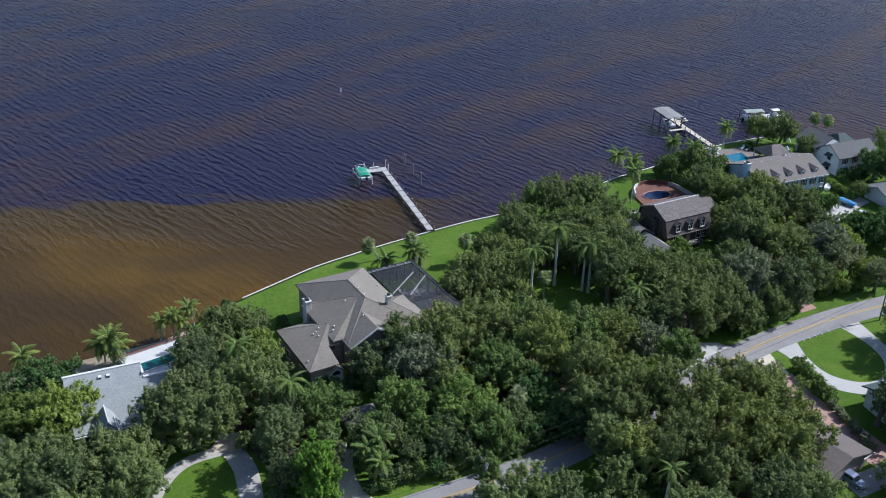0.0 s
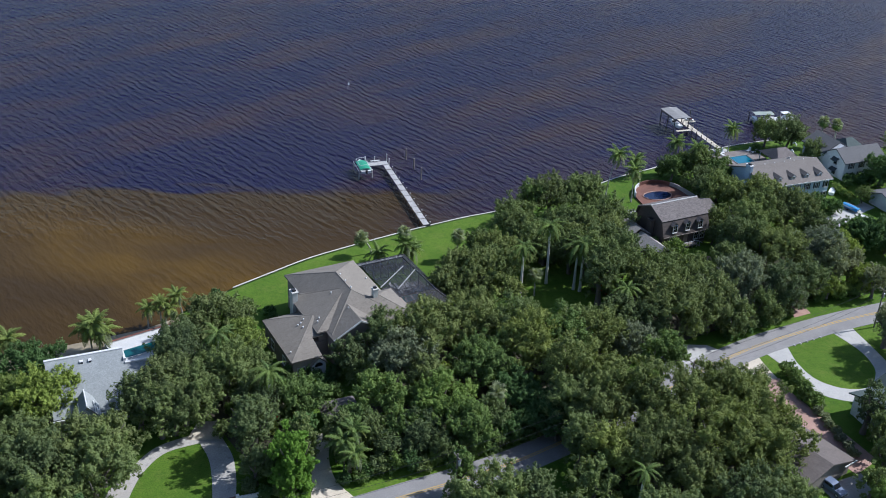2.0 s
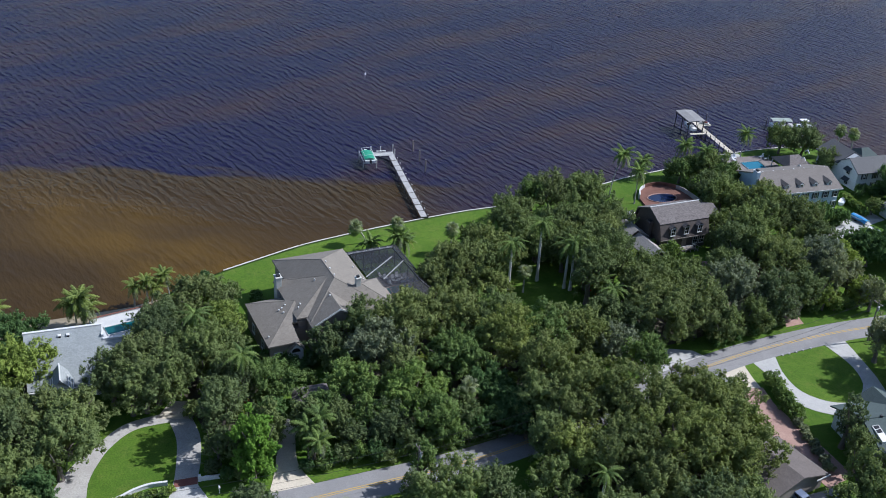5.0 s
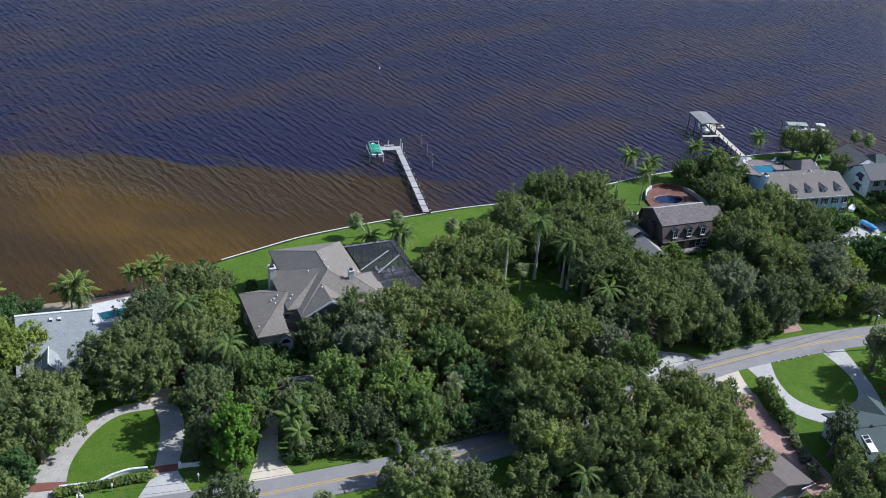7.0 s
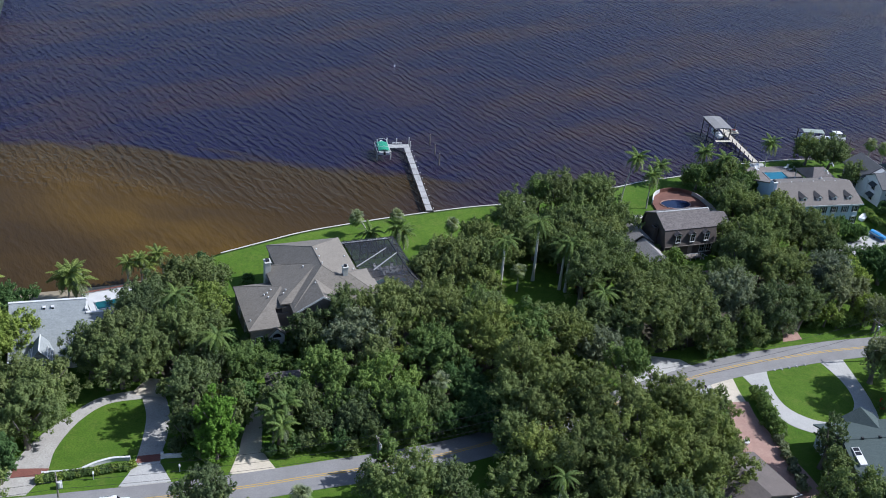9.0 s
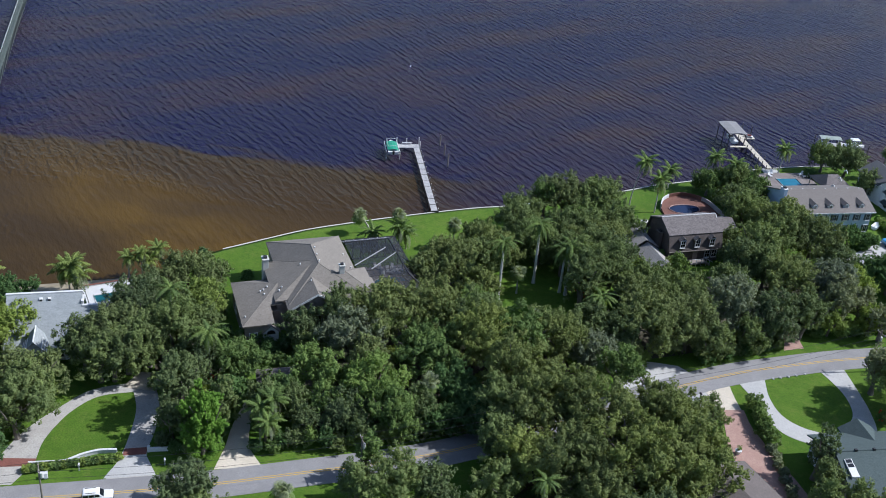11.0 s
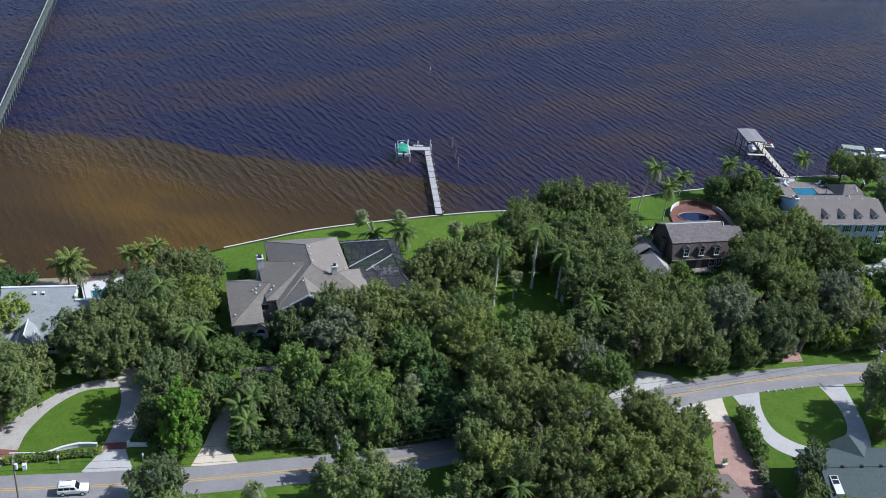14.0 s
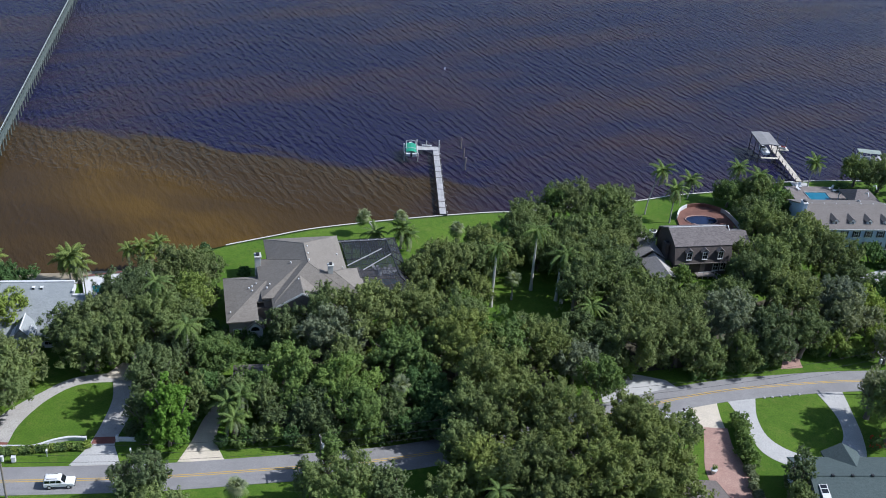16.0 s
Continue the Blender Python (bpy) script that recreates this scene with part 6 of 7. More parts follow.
# round the gambrel and blue houses
grove([
    ("m", 54.8, 175.7, 13, 7.8), ("m", 50.9, 185.0, 11, 5.7), ("m", 61.2, 178.4, 13, 6.6), ("o", 57.5, 193.4, 9, 5.6), ("g", 69.7, 188.2, 13, 7.2),
    ("o", 76.8, 186.6, 12, 5.8), ("o", 65.5, 177.0, 9, 4.4), ("o", 73.4, 208.5, 12, 5.0), ("m", 82.8, 203.1, 12, 7.2), ("g", 89.5, 203.5, 13, 6.0),
    ("p", 91.2, 198.4, 12.5, 5.2), ("m", 88.8, 223.0, 12.8, 7.2), ("m", 82.6, 229.6, 12.8, 7.4), ("o", 76.8, 214.6, 13.5, 6.0), ("o", 70.8, 208.6, 8, 2.8),
])
grove([
    ("o", 74.3, 235.2, 11, 5.6), ("o", 73.0, 245.0, 9, 4.4), ("o", 74.5, 254.4, 10, 5.1), ("d", 104.4, 215.2, 10, 7.0), ("o", 103.9, 280.2, 10, 6.6),
    ("o", 98.0, 281.2, 9, 5.0), ("d", 103.3, 236.6, 4.2, 2.6), ("d", 99.3, 236.8, 5, 3.0), ("o", 83.8, 190.6, 11, 5), ("o", 63, 198, 7, 4.5),
    ("o", 70, 199, 9, 5.0), ("b", 59.6, 207.0, 6, 2.4), ("o", 77.0, 206.0, 12, 4.8), ("o", 81.5, 222.5, 13, 5.2), ("d", 110, 219, 6, 4),
    ("o", 79, 239, 8, 3.6), ("o", 73.0, 237.0, 9, 3.2), ("o", 71.8, 242.6, 6, 2.4), ("o", 107.5, 268.0, 8, 4.0), ("b", 66.8, 254.0, 8, 4.0),
    ("b", 78.0, 250.4, 9, 4.6), ("o", 70.5, 258.0, 7, 3.6), ("d", 73.0, 240.0, 8, 3.6),
])
# by the circular drive, and far along the shore
grove([
    ("g", 79.6, 187.0, 8.5, 3.8), ("y", 95.4, 205.0, 10.5, 4.6), ("p", 96.4, 201.0, 9.5, 3.4), ("o", 109.6, 215.8, 7, 4.0), ("o", 71.6, 221.0, 8.5, 3.4),
    ("o", 69.8, 216.4, 5, 2.2), ("o", 93.2, 217.6, 10, 4.2), ("d", 121.4, 254.4, 9, 4.8), ("o", 113.4, 243.2, 5, 2.1), ("y", 97.6, 196.6, 7.5, 3.0),
    ("o", 82.2, 147.4, 12.5, 2.7), ("o", 64.4, 153.4, 9, 3.2), ("o", 82.6, 142.6, 9, 3.0), ("o", 86.8, 136.4, 10, 4.0), ("o", 82.4, 132.6, 9, 3.8),
    ("o", 81.6, 136.0, 10, 3.0), ("o", 77.6, 130.4, 7, 2.4),
])
grove([
    ("b", 79.0, 127.6, 6, 3.0), ("p", 95.4, 175.4, 12, 3.9), ("o", 98.2, 168.6, 16, 5.2), ("o", 101.6, 174.2, 14.5, 5.4), ("p", 99.6, 195.0, 9, 3.0),
    ("o", 78.4, 187.0, 9, 3.8), ("o", 72.6, 182.2, 9, 3.8), ("o", 67.0, 178.0, 8, 3.4), ("y", 89.6, 193.6, 6.5, 2.8), ("o", 108, 200, 7, 4),
    ("o", 118, 212, 11, 6), ("o", 124, 226, 11, 6), ("o", 126, 252, 11, 6), ("o", 132, 268, 10, 6), ("o", 112, 188, 9, 5),
    ("o", 89, 134, 9, 4.5),
])

for row in [("coco", -55.4, 162.4, 6.4, 1.15), ("coco", -56.8, 162.6, 5.2, 1.05), ("coco", -54.4, 163.0, 4.4, 1.0), ("coco", -47.9, 170.6, 5.8, 0.75), ("coco", -46.0, 171.8, 6.4, 0.75), ("coco", -43.3, 174.4, 6.6, 0.8), ("coco", -44.6, 172.6, 4.6, 0.75), ("sabal", -10.2, 204.4, 4.6, 1.0, (-2.2, -1.4)), ("sabal", -0.7, 201.5, 8),
            ("coco", 1.0, 201.3, 4), ("coco", -6.1, 201.1, 3), ("royal", 24.1, 185.2, 12.4), ("royal", 30.0, 194.8, 12.8), ("royal", 35.9, 192.3, 9.4), ("royal", 36.9, 191.8, 10.4), ("coco", 50.4, 243.2, 11.5, 1.0, (2.2, 1.8)), ("coco", 54.4, 240.3, 8.5),
            ("coco", 57.2, 255.3, 5), ("coco", 43.1, 187.8, 5), ("coco", -0.2, 200.4, 5.5), ("coco", 87.1, 276.5, 7), ("coco", 67.9, 259.1, 9), ("coco", 72.7, 255.8, 9)]:
    palm(*row)
for row in [("royal", -19.7, 143.0, 9, 1.0), ("royal", -29.9, 150.9, 11), ("royal", 44.3, 178.2, 8), ("sabal", 18.2, 144.6, 7), ("royal", 40.0, 123.6, 8, 0.72), ("coco", -4.0, 129.0, 5.2, 0.8), ("coco", -6.2, 131.2, 6.0, 0.85),
            ("sabal", 11.1, 204.4, 6), ("sabal", 114.1, 282.8, 8), ("sabal", 117.3, 281.2, 8), ("coco", -69.2, 156.6, 6.0), ("sabal", 27.2, 189.3, 5), ("sabal", 32.8, 173.3, 5), ("sabal", 2.6, 116.2, 4), ("coco", -4.6, 132.8, 7, 0.85)]:
    palm(*row)


# ---- shrubs under and between the trees ----
def inside(x, y, poly):
    hit = False
    for (x0, y0), (x1, y1) in zip(poly, poly[1:] + poly[:1]):
        if (y0 > y) != (y1 > y) and x < (x1 - x0) * (y - y0) / (y1 - y0) + x0:
            hit = not hit
    return hit


SHRUB = [("b", "leafy green garden shrub under the trees"), ("d", "dark green rounded shrub under the trees"), ("o", "dense olive-green shrub under the trees"), ("y", "yellow-green shrub under the trees")]
shrub_count = [0]


def shrub(kind, label, x, y, H, R, name="shrub", group="garden shrubs"):
    shrub_count[0] += 1
    rng = np.random.default_rng(4000 + shrub_count[0])
    t = thing(name, (x, y, gz(x, y) - 0.05), 0, label, "shrub", group)
    foliage = new("foliage", crown_mesh("foliage", rng, dome_puffs(rng, R, H, 0.0, R * 0.36), 44, 0.23, KIND[kind][1]))
    foliage.parent = t
    bm = bmesh.new()
    for k in range(3):
        a = k * 2.1
        add_tube(bm, [(0, 0, -0.2), (R * 0.4 * math.cos(a), R * 0.4 * math.sin(a), H * 0.6)], [0.07, 0.03], 5)
    part("stem", bm, BARK, t)
    return t


THICKETS = [
    [(-4, 131), (12, 138), (30, 149), (44, 160), (38, 172), (22, 178), (8, 168), (-4, 158), (-5, 150)],
    [(47, 166), (62, 176), (76, 186), (90, 195), (94, 208), (84, 217), (70, 212), (60, 206), (48, 200), (44, 186)],
    [(30, 122), (66, 118), (64, 156), (46, 147), (34, 136)],
    [(-32, 143), (-21, 131), (-13, 130), (-13, 142), (-16, 152), (-26, 154), (-28, 168), (-42, 172), (-42, 162), (-34, 150)],
    [(-70, 112), (-46, 116), (-43, 126), (-41, 134), (-55, 136), (-66, 140)],
    [(10, 180), (22, 182), (20, 196), (16, 206), (12, 200)],
    [(20, 208), (50, 224), (52, 205), (48, 196), (34, 204), (26, 202)],
    [(72, 212), (100, 217), (98, 226), (82, 236), (74, 238), (70, 226)],
]
picker = random.Random(31)
taken = []
for poly in THICKETS:
    xs, ys = [p[0] for p in poly], [p[1] for p in poly]
    for _ in range(260):
        x, y = picker.uniform(min(xs), max(xs)), picker.uniform(min(ys), max(ys))
        if not inside(x, y, poly) or any((x - a) ** 2 + (y - b) ** 2 < 4.6 ** 2 for a, b in taken):
            continue
        taken.append((x, y))
        kind, label = picker.choice(SHRUB[:3] + SHRUB[:1] + SHRUB)
        shrub(kind, label, x, y, picker.uniform(2.2, 4.6), picker.uniform(1.5, 2.5))

# ---- roadside and garden things ----
for kind, x, y, H, R in [("d", -19.8, 152.6, 2.6, 1.8), ("b", -15.6, 153.2, 2.2, 1.6), ("d", -10.8, 154.6, 2.6, 1.8), ("o", -25.8, 162.6, 3.6, 2.0), ("d", -22.4, 156.6, 2.8, 1.8), ("b", -14.3, 149.5, 2.6, 2.0),
                         ("o", -27.4, 167.0, 3.4, 2.0), ("d", -24.2, 174.4, 2.4, 1.6), ("d", -25.6, 177.2, 2.6, 1.8), ("b", -9.6, 150.2, 3.0, 2.0), ("y", -17.6, 151.2, 2.4, 1.6), ("d", -37.6, 183.2, 2.2, 1.8), ("o", -36.2, 180.0, 3.2, 2.2), ("o", -18.6, 154.8, 3.0, 1.7), ("d", -12.6, 152.6, 3.2, 1.9)]:
    shrub(kind, "rounded green shrub beside the house", x, y, H, R)
# dark planting along the road
for k in range(15):
    t = k / 14
    x, y = (-2.2 + 8.6 * t / 0.3, 130.0 + 3.4 * t / 0.3) if t < 0.3 else (6.4 + 20.6 * (t - 0.3) / 0.7, 133.4 + 10.8 * (t - 0.3) / 0.7)
    shrub("dob"[k % 3], "dense green shrub at the roadside", x + (0.7 if k > 2 else 0), y + 0.5 * (k % 2) - (1.2 if k > 2 else 0), 3.0 + 0.5 * (k % 4), 1.9)
for k in range(8):
    t = k / 7
    shrub("do"[k % 2], "dense green shrub at the roadside", 65.2 + 13.5 * t, 176.0 + 9.0 * t + 0.6 * (k % 2), 2.6 + 0.4 * (k % 3), 1.8)
for kind, x, y, H, R in (("b", 92.1, 193.8, 3.2, 2.2), ("b", 87.3, 192.4, 2.8, 2.0), ("y", 97.4, 197.4, 3.4, 2.2), ("b", 95.2, 195.2, 2.6, 1.9), ("y", 93.8, 195.6, 3.6, 2.0), ("d", 101.0, 198.4, 2.2, 1.7), ("d", 85.2, 194.0, 2.6, 1.9)):
    shrub(kind, "loose garden shrub on the grass beside the road", x, y, H, R)
shrub("d", "small rounded bush beside the forecourt", 102.0, 234.7, 1.7, 1.3)
for k in range(9):
    shrub("by"[k % 2], "clipped bright green hedge plant beside the forecourt", 108.9 + 0.27 * k, 251.2 - 1.15 * k, 2.2, 1.35, "hedge_plant", "hedge beside the forecourt")
shrub("b", "small rounded bush beside the drive apron", 66.9, 160.0, 1.6, 1.2)
for x, y, H in ((-18.2, 155.4, 3.6), (-16.4, 155.6, 3.4), (-14.6, 156.2, 3.4), (-21.0, 154.6, 3.2), (-13.4, 155.2, 2.4), (-10.6, 156.4, 3.0)):
    shrub("d", "dark green shrub against the house wall", x, y, H, 1.7)
for kind, x, y, H, R in (("d", -17.2, 123.6, 2.6, 1.5), ("o", -15.2, 124.0, 3.2, 1.6), ("d", -11.9, 126.2, 3.0, 1.5), ("d", -12.4, 129.4, 3.6, 1.7), ("o", -19.8, 124.8, 2.8, 1.6), ("d", -14.8, 128.4, 4.4, 2.0), ("o", -16.8, 128.2, 5.0, 2.2),
                         ("d", -5.6, 127.6, 2.4, 1.4), ("b", -3.0, 128.6, 2.4, 1.5), ("d", -7.4, 132.8, 4.2, 1.5), ("o", -1.2, 130.2, 3.2, 1.8), ("d", -12.6, 132.8, 4.4, 1.4), ("d", -19.6, 129.6, 4.0, 2.0)):
    shrub(kind, "dense green shrub beside a driveway", x, y, H, R)
for x, y, H in ((61.0, 205.6, 2.4), (63.4, 206.4, 2.2), (70.4, 211.0, 2.8), (69.8, 207.6, 2.6), (64.6, 203.4, 2.6), (58.4, 206.0, 2.6), (71.0, 214.2, 2.4)):
    shrub("d", "dark green shrub before the gambrel house", x, y, H, 1.5)
shrub("o", "dense shrub beside the brick drive", 66.6, 158.4, 2.6, 1.6)
# hedge between the brick drive and the lawn
for k in range(13):
    t = k / 12
    x, y = 73.4 + 4.9 * t, 164.0 - 23.0 * t
    shrub("b" if k < 6 else "g", "clipped hedge plant beside the brick drive", x + 0.3 * (k % 2), y, 3.2 if k < 6 else 1.7, 1.9 if k < 6 else 1.1, "hedge_plant", "hedge along the drive")
# hedge before the low white wall
for k in range(16):
    t = k / 15
    x, y = -36.4 + 11.6 * t, 113.5 + 6.2 * t
    shrub("y" if k % 3 == 0 else "b", "low clipped hedge plant before a white wall", x, y, 1.1, 0.85, "hedge_plant", "hedge before the wall")
# bright hedge beside the blue house
for k in range(7):
    t = k / 6
    shrub("l", "bright lime-green hedge plant beside the drive", 108.4 + 2.4 * t, 252.4 - 9.6 * t, 1.9, 1.1, "hedge_plant", "lime hedge")
# planting behind the gambrel terrace and by the shore
for kind, x, y, H, R in [("d", 72.4, 246.6, 3.2, 2.2), ("b", 69.5, 250.2, 3.0, 2.0), ("d", 80.5, 262.0, 3.0, 2.2), ("o", 79.5, 256.0, 4.0, 2.6), ("b", 64.5, 257.4, 2.6, 1.8), ("d", 94.6, 276.2, 2.4, 2.0), ("d", 98.0, 260.4, 3.2, 2.2),
                         ("o", 105.2, 260.6, 4.0, 2.4), ("b", 52.6, 214.6, 3.4, 2.2), ("o", 58.6, 209.8, 3.6, 2.4), ("b", 55.8, 213.0, 3.4, 1.6)]:
    shrub(kind, "green shrub in a shore garden", x, y, H, R)


def blossom(x, y, H, R):
    t = shrub("b", "garden shrub with red blossoms", x, y, H, R)
    rng = np.random.default_rng(int(abs(x) * 10))
    dots = [(R * 0.85 * math.cos(a), R * 0.85 * math.sin(a), H * z, 0.24) for a, z in zip(rng.uniform(0, math.tau, 9), rng.uniform(0.45, 0.95, 9))]
    b = new("blossom", crown_mesh("blossom", rng, dots, 60, 0.10, FLOWER))
    b.parent = t


for x, y in ((40.4, 191.6), (42.0, 190.2), (-22.5, 147.2), (-19.6, 141.2), (96.4, 166.6), (34.0, 158.0)):
    blossom(x, y, 2.4, 1.5)

# low white wall with a sweeping top
wall_w = thing("garden_wall", (0, 0, 0), 0, "low white painted garden wall before a lawn", "wall")
line = resample([(-36.8, 114.6), (-34, 115.7), (-31.9, 116.6), (-30.5, 118.4), (-28.4, 120.2), (-25.8, 121.2)], 20)
for k, ((xa, ya), (xb, yb)) in enumerate(zip(line, line[1:])):
    d = Vector((xb - xa, yb - ya, 0))
    m = Matrix.Translation((xa, ya, gz(xa, ya))) @ pose(0, 0, 0, 0, 0, math.degrees(math.atan2(d.y, d.x)))
    piece = part("wall_piece", box(-0.01, d.length + 0.01, -0.14, 0.14, -0.2, 0.62, m), WALL_WHITE, wall_w)
    part("coping", box(-0.02, d.length + 0.02, -0.2, 0.2, 0.62, 0.72, m), WHITE, piece)
wall_e = thing("garden_wall", (-21.2, 122.9, 2.0), 20.5, "short white garden wall in tree shade", "wall")
part("wall_piece", box(0, 4.6, -0.14, 0.14, -0.2, 0.75, bevel=0.02), WALL_WHITE, wall_e)
part("gate_post", box(-0.35, 0.1, -0.25, 0.25, -0.2, 1.1, bevel=0.03), WALL_WHITE, wall_e)


def mailbox(x, y, turn, white=True):
    t = thing("mailbox", (x, y, gz(x, y)), turn, "roadside mailbox on a white post" if white else "dark mailbox on a dark post beside an apron", "mailbox", "mailboxes")
    part("post", box(-0.06, 0.06, -0.06, 0.06, -0.2, 1.05), WHITE if white else BLACK, t)
    o = [(-0.14, 0), (0.14, 0), (0.14, 0.16), (0.09, 0.25), (0, 0.28), (-0.09, 0.25), (-0.14, 0.16)]
    part("box", prism(o, -0.26, 0.26, pose(0, 0, 1.05)), WHITE if white else BLACK, t)
    part("flag", box(0.145, 0.16, -0.1, 0.12, 1.2, 1.28), WALL_RED, t)


for x, y, a in ((-29.2, 115.8, 25), (-17.6, 120.6, 25)):
    mailbox(x, y, a)
mailbox(64.2, 164.0, 35, False)
cart = thing("rubbish_cart", (-33.0, 112.9, 2.0), 30, "white wheeled rubbish cart at the kerb", "rubbish cart")
part("bin", box(-0.32, 0.32, -0.35, 0.35, 0.08, 1.0, bevel=0.05), PLASTIC_WHITE, cart)
part("lid", box(-0.35, 0.35, -0.38, 0.38, 1.0, 1.08, bevel=0.02), OFFWHITE, cart)
for sx in (-0.3, 0.3):
    part("wheel", tube([(sx - 0.04, 0.3, 0.12), (sx + 0.04, 0.3, 0.12)], [0.12, 0.12], 12), BLACK, cart)


# ---- utility poles and wires ----
def power_pole(x, y, H, lean=0.0, arms=True):
    t = thing("utility_pole", (x, y, gz(x, y)), 31, "weathered wooden utility pole beside the road", "utility pole", "utility poles")
    part("pole", tube([(0, 0, -0.5), (lean, 0, H)], [0.17, 0.11], 10), POLE_WOOD, t)
    if arms:
        part("crossarm", box(lean * 0.95 - 0.06, lean * 0.95 + 0.06, -1.1, 1.1, H - 0.75, H - 0.6), POLE_WOOD, t)
        for y0 in (-1.0, 0.0, 1.0):
            part("insulator", tube([(lean * 0.95, y0, H - 0.6), (lean * 0.95, y0, H - 0.4)], [0.05, 0.04], 8), WHITE, t)
        part("transformer", tube([(lean * 0.8 + 0.32, 0, H - 2.4), (lean * 0.8 + 0.32, 0, H - 1.5)], [0.24, 0.24], 12), OFFWHITE, t)
    return t


POLES = [(-72.0, 86.4, 10), (-29.2, 105.9, 9.4), (11.9, 126.0, 8.6), (53.0, 154.0, 9), (96.2, 183.0, 9.4), (140, 200, 9.4)]
for x, y, h in POLES:
    power_pole(x, y, h)
for (xa, ya, ha), (xb, yb, hb) in zip(POLES, POLES[1:]):
    span = thing("power_line", (0, 0, 0), 0, "thin dark overhead wires between utility poles", "power line", "power lines")
    for off, drop in ((-1.0, 0.4), (1.0, 0.4), (0.0, 2.6)):
        n = Vector((-(yb - ya), xb - xa, 0)).normalized() * off
        pts = []
        for k in range(13):
            t = k / 12
            pts.append((xa + (xb - xa) * t + n.x, ya + (yb - ya) * t + n.y, 2.0 + ha + (hb - ha) * t - drop - 3.2 * t * (1 - t)))
        part("wire", tube(pts, [0.022] * 13, 4), BLACK, span)


# ---- white car on the road ----
def wheel_of(parent, x, y):
    w = part("wheel", tube([(x, y - 0.11, 0.36), (x, y + 0.11, 0.36)], [0.36, 0.36], 20), BLACK, parent)
    s = -1 if y < 0 else 1
    part("rim", tube([(x, y + s * 0.10, 0.36), (x, y + s * 0.125, 0.36)], [0.22, 0.20], 14), OFFWHITE, w)


def motor_car(at, turn, paint, label):
    suv = thing("car", at, turn, label, "car")
    o = [(-2.15, 0.42), (2.15, 0.42), (2.2, 0.72), (2.12, 0.98), (0.78, 1.06), (-2.18, 1.06), (-2.22, 0.72)]
    body = prism(o, -0.88, 0.88)
    bmesh.ops.bevel(body, geom=body.edges[:], offset=0.06, segments=2, affect="EDGES")
    part("body", body, paint, suv)
    o = [(-2.12, 1.02), (0.85, 1.02), (0.30, 1.66), (-0.1, 1.74), (-1.9, 1.74), (-2.08, 1.62)]
    cabin = prism(o, -0.78, 0.78)
    bmesh.ops.bevel(cabin, geom=cabin.edges[:], offset=0.05, segments=2, affect="EDGES")
    part("cabin", cabin, paint, suv)
    for sy in (-1, 1):
        for x0, x1 in ((-2.0, -1.25), (-1.15, -0.42), (-0.32, 0.34)):
            part("side_window", box(x0, x1, sy * 0.79 - 0.015, sy * 0.79 + 0.015, 1.14, 1.56), DARK, suv)
        part("headlight", box(2.12, 2.19, sy * 0.62 - 0.16, sy * 0.62 + 0.16, 0.70, 0.88), OFFWHITE, suv)
        part("tail_light", box(-2.25, -2.19, sy * 0.74 - 0.1, sy * 0.74 + 0.1, 0.72, 1.0), WALL_RED, suv)
        part("mirror", box(0.42, 0.56, sy * 0.92 - 0.09, sy * 0.92 + 0.09, 1.08, 1.24, bevel=0.02), paint, suv)
        for x in (-1.38, 1.36):
            wheel_of(suv, x, sy * 0.80)
    ws = bmesh.new()
    vs = [ws.verts.new(v) for v in ((0.86, -0.68, 1.08), (0.86, 0.68, 1.08), (0.38, 0.64, 1.63), (0.38, -0.64, 1.63))]
    ws.faces.new(vs)
    r = bmesh.ops.extrude_face_region(ws, geom=ws.faces[:])
    bmesh.ops.translate(ws, verts=[v for v in r["geom"] if isinstance(v, bmesh.types.BMVert)], vec=(0.03, 0, 0.02))
    part("windscreen", ws, DARK, suv)
    part("rear_window", box(-2.14, -2.10, -0.6, 0.6, 1.14, 1.54), DARK, suv)
    part("bumper", box(2.14, 2.28, -0.84, 0.84, 0.44, 0.62, bevel=0.03), SHUTTER, suv)
    part("bumper", box(-2.30, -2.18, -0.84, 0.84, 0.44, 0.62, bevel=0.03), SHUTTER, suv)
    return suv


suv = motor_car((-23.6, 110.9, 2.06), 24.5, PLASTIC_WHITE, "white boxy four-wheel-drive car on the road")
part("roof_rack", box(-1.7, -0.2, -0.6, -0.55, 1.76, 1.82), BLACK, suv)
part("roof_rack", box(-1.7, -0.2, 0.55, 0.6, 1.76, 1.82), BLACK, suv)
motor_car((72.3, 131.9, 2.06), -54, CAR_BLUE, "blue-grey car parked beside a brown-roofed house")

# covered boat and kayak on the forecourt
cov = thing("covered_boat", (109.2, 238.8, 1.85), -55, "small boat on a trailer under a blue cover", "boat")
part("cover", canopy(-2.3, 2.3, 2.0, 1.5, 0.7), TARP_BLUE, cov, "blue canvas cover")
part("hull", hull(4.6, 1.8, 0.8), PLASTIC_WHITE, cov).matrix_basis = pose(0, 0, 0.4)
for sy in (-0.9, 0.9):
    part("wheel", tube([(-0.4, sy - 0.08, 0.3), (-0.4, sy + 0.08, 0.3)], [0.3, 0.3], 14), BLACK, cov)
part("trailer_bar", box(-2.0, 3.2, -0.06, 0.06, 0.3, 0.42), OFFWHITE, cov)
kay = thing("dinghy", (111.6, 234.2, 1.85), -50, "small white dinghy lying on the forecourt", "boat")
part("hull", hull(3.4, 1.3, 0.6), PLASTIC_WHITE, kay)
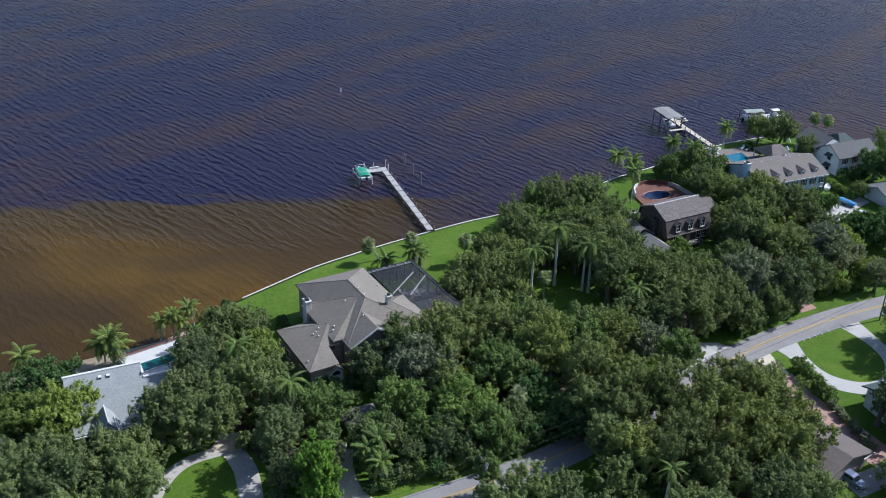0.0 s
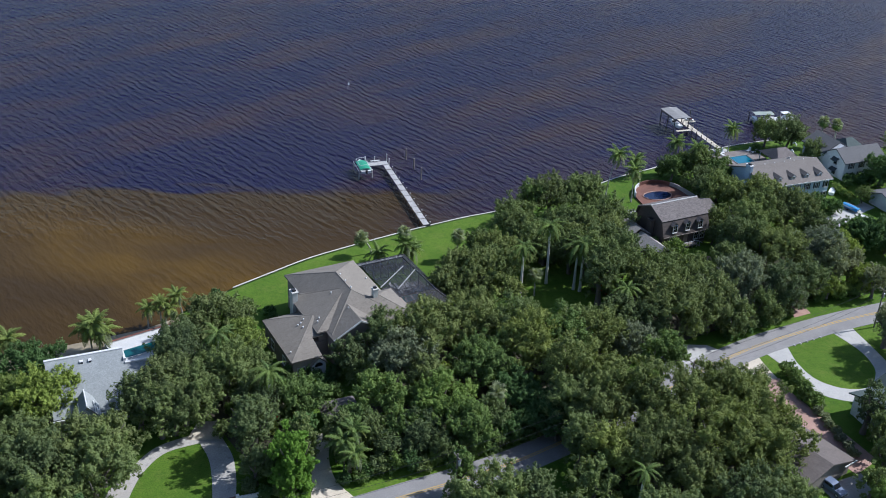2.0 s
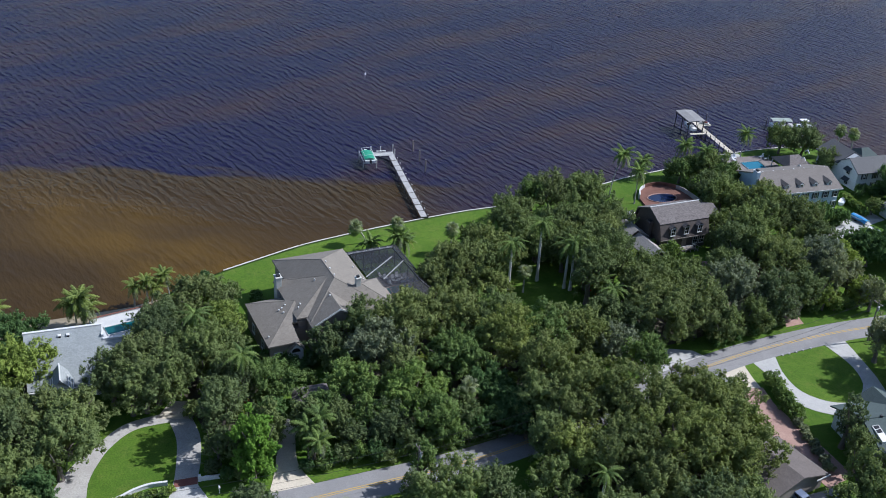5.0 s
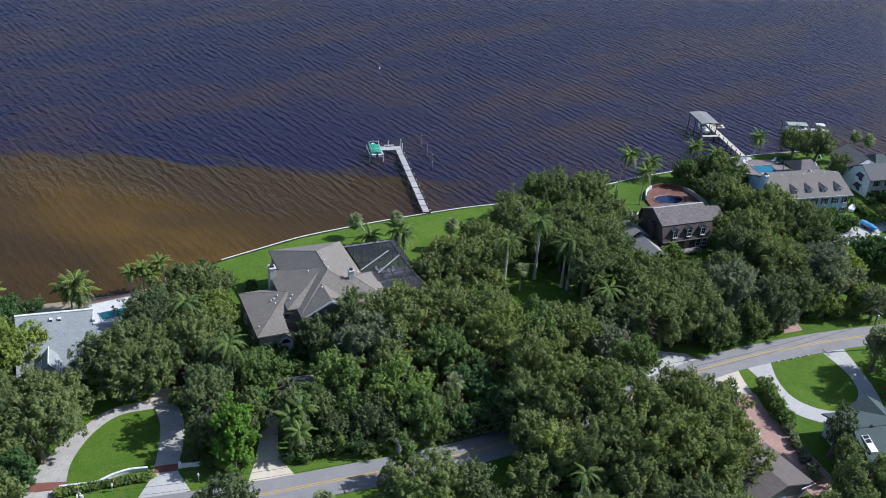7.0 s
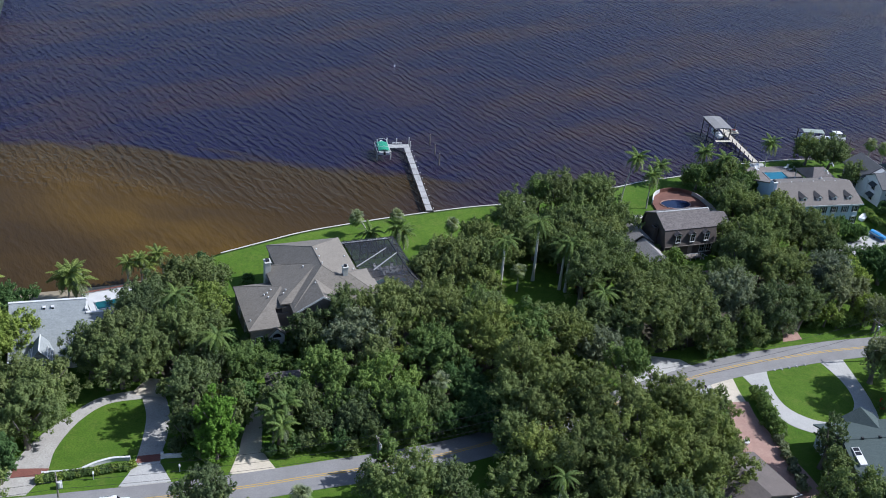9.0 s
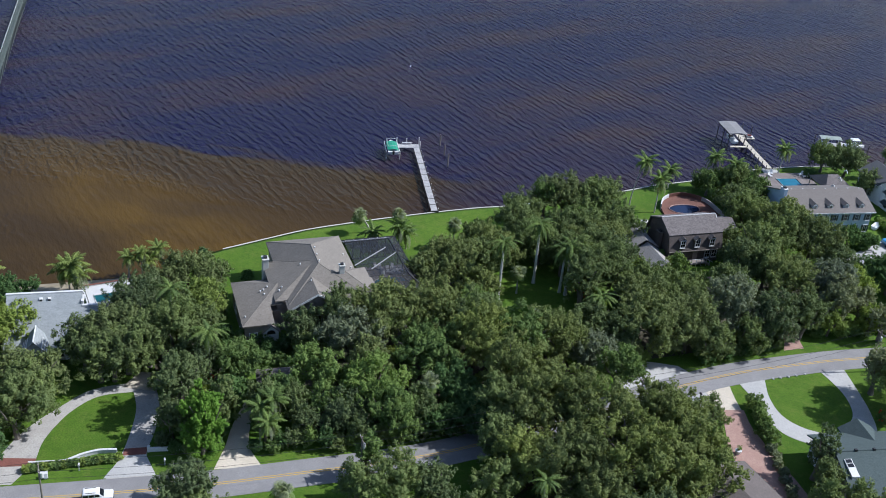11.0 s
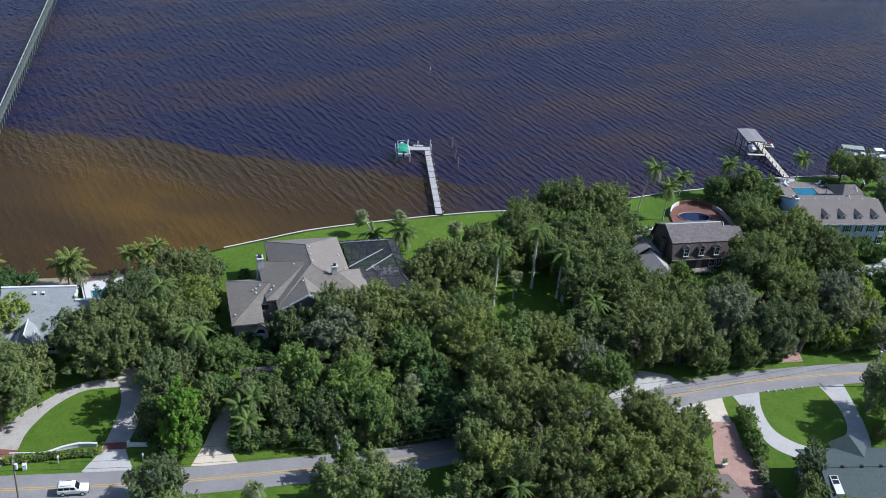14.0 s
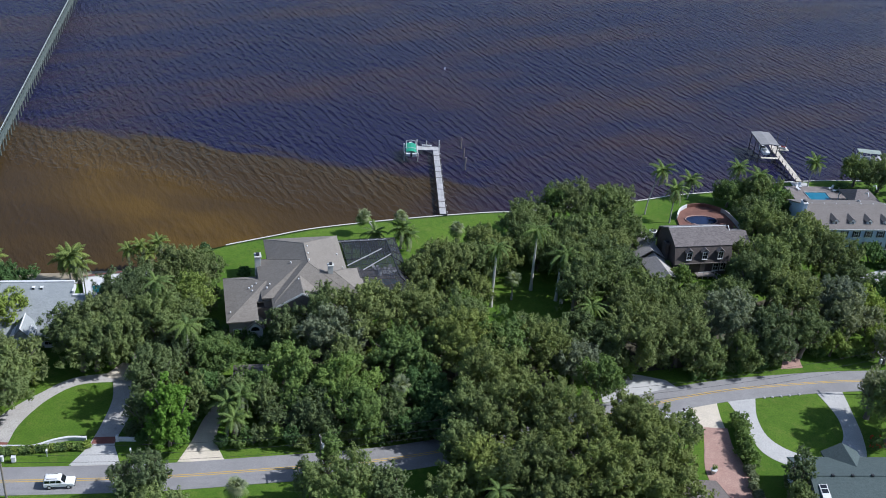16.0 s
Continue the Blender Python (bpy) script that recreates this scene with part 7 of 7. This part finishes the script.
part("thwart", box(-0.2, 0.2, -0.55, 0.55, 0.4, 0.46), DECK_CREAM, kay)
for x, y, H in ((113.6, 256.2, 2.6), (115.8, 257.6, 2.2), (118.6, 258.2, 2.4), (121.4, 259.6, 2.8), (117.0, 254.4, 3.2), (119.4, 255.2, 2.8), (112.6, 253.4, 2.4)):
    shrub("d", "dark green shrub before the white house", x, y, H, 1.6)
stored = thing("boat", (107.6, 248.9, 1.85), 62, "small white boat stored beside the pale blue house", "boat")
part("hull", hull(3.6, 1.5, 1.0), PLASTIC_WHITE, stored)
part("cover", canopy(-1.5, 1.2, 1.3, 0.95, 0.35), WHITE, stored, "white canvas cover")
buoy = thing("marker_buoy", (-25, 319.5, 0), 0, "small white marker buoy in the river", "buoy")
part("float", tube([(0, 0, -0.3), (0, 0, 0.35), (0, 0, 0.55)], [0.11, 0.11, 0.05], 10), PLASTIC_WHITE, buoy)
part("mast", tube([(0, 0, 0.5), (0, 0, 0.9)], [0.04, 0.03], 6), PLASTIC_WHITE, buoy)
# stones along the edge of the round lawn
for k, (x, y) in enumerate(((77.8, 174.6), (79.2, 175.4), (80.7, 176.2), (82.2, 177.1), (83.9, 178.1))):
    st = bmesh.new()
    bmesh.ops.create_icosphere(st, subdivisions=2, radius=0.26)
    for v in st.verts:
        v.co *= 1 + 0.3 * noise.noise(v.co * 4 + Vector((k * 3.1, 0, 0)))
        v.co.z *= 0.6
    ob = part("stone", st, CONCRETE)
    ob.matrix_basis = pose(x, y, gz(x, y) + 0.08)
    tagged(ob, "pale edging stone on the grass beside the road", "stone", "edging stones")
# planter on the drive's edge
pl = thing("planter", (70.3, 150.3, 2.0), 0, "white stone planter with green plants", "planter")
part("pot", tube([(0, 0, 0), (0, 0, 0.7), (0, 0, 0.8)], [0.35, 0.55, 0.58], 14), WHITE, pl)
pf = new("plant", crown_mesh("plant", np.random.default_rng(9), [(0, 0, 1.1, 0.6), (0.3, 0.2, 1.0, 0.4)], 60, 0.16, LEAF_BRIGHT))
pf.parent = pl
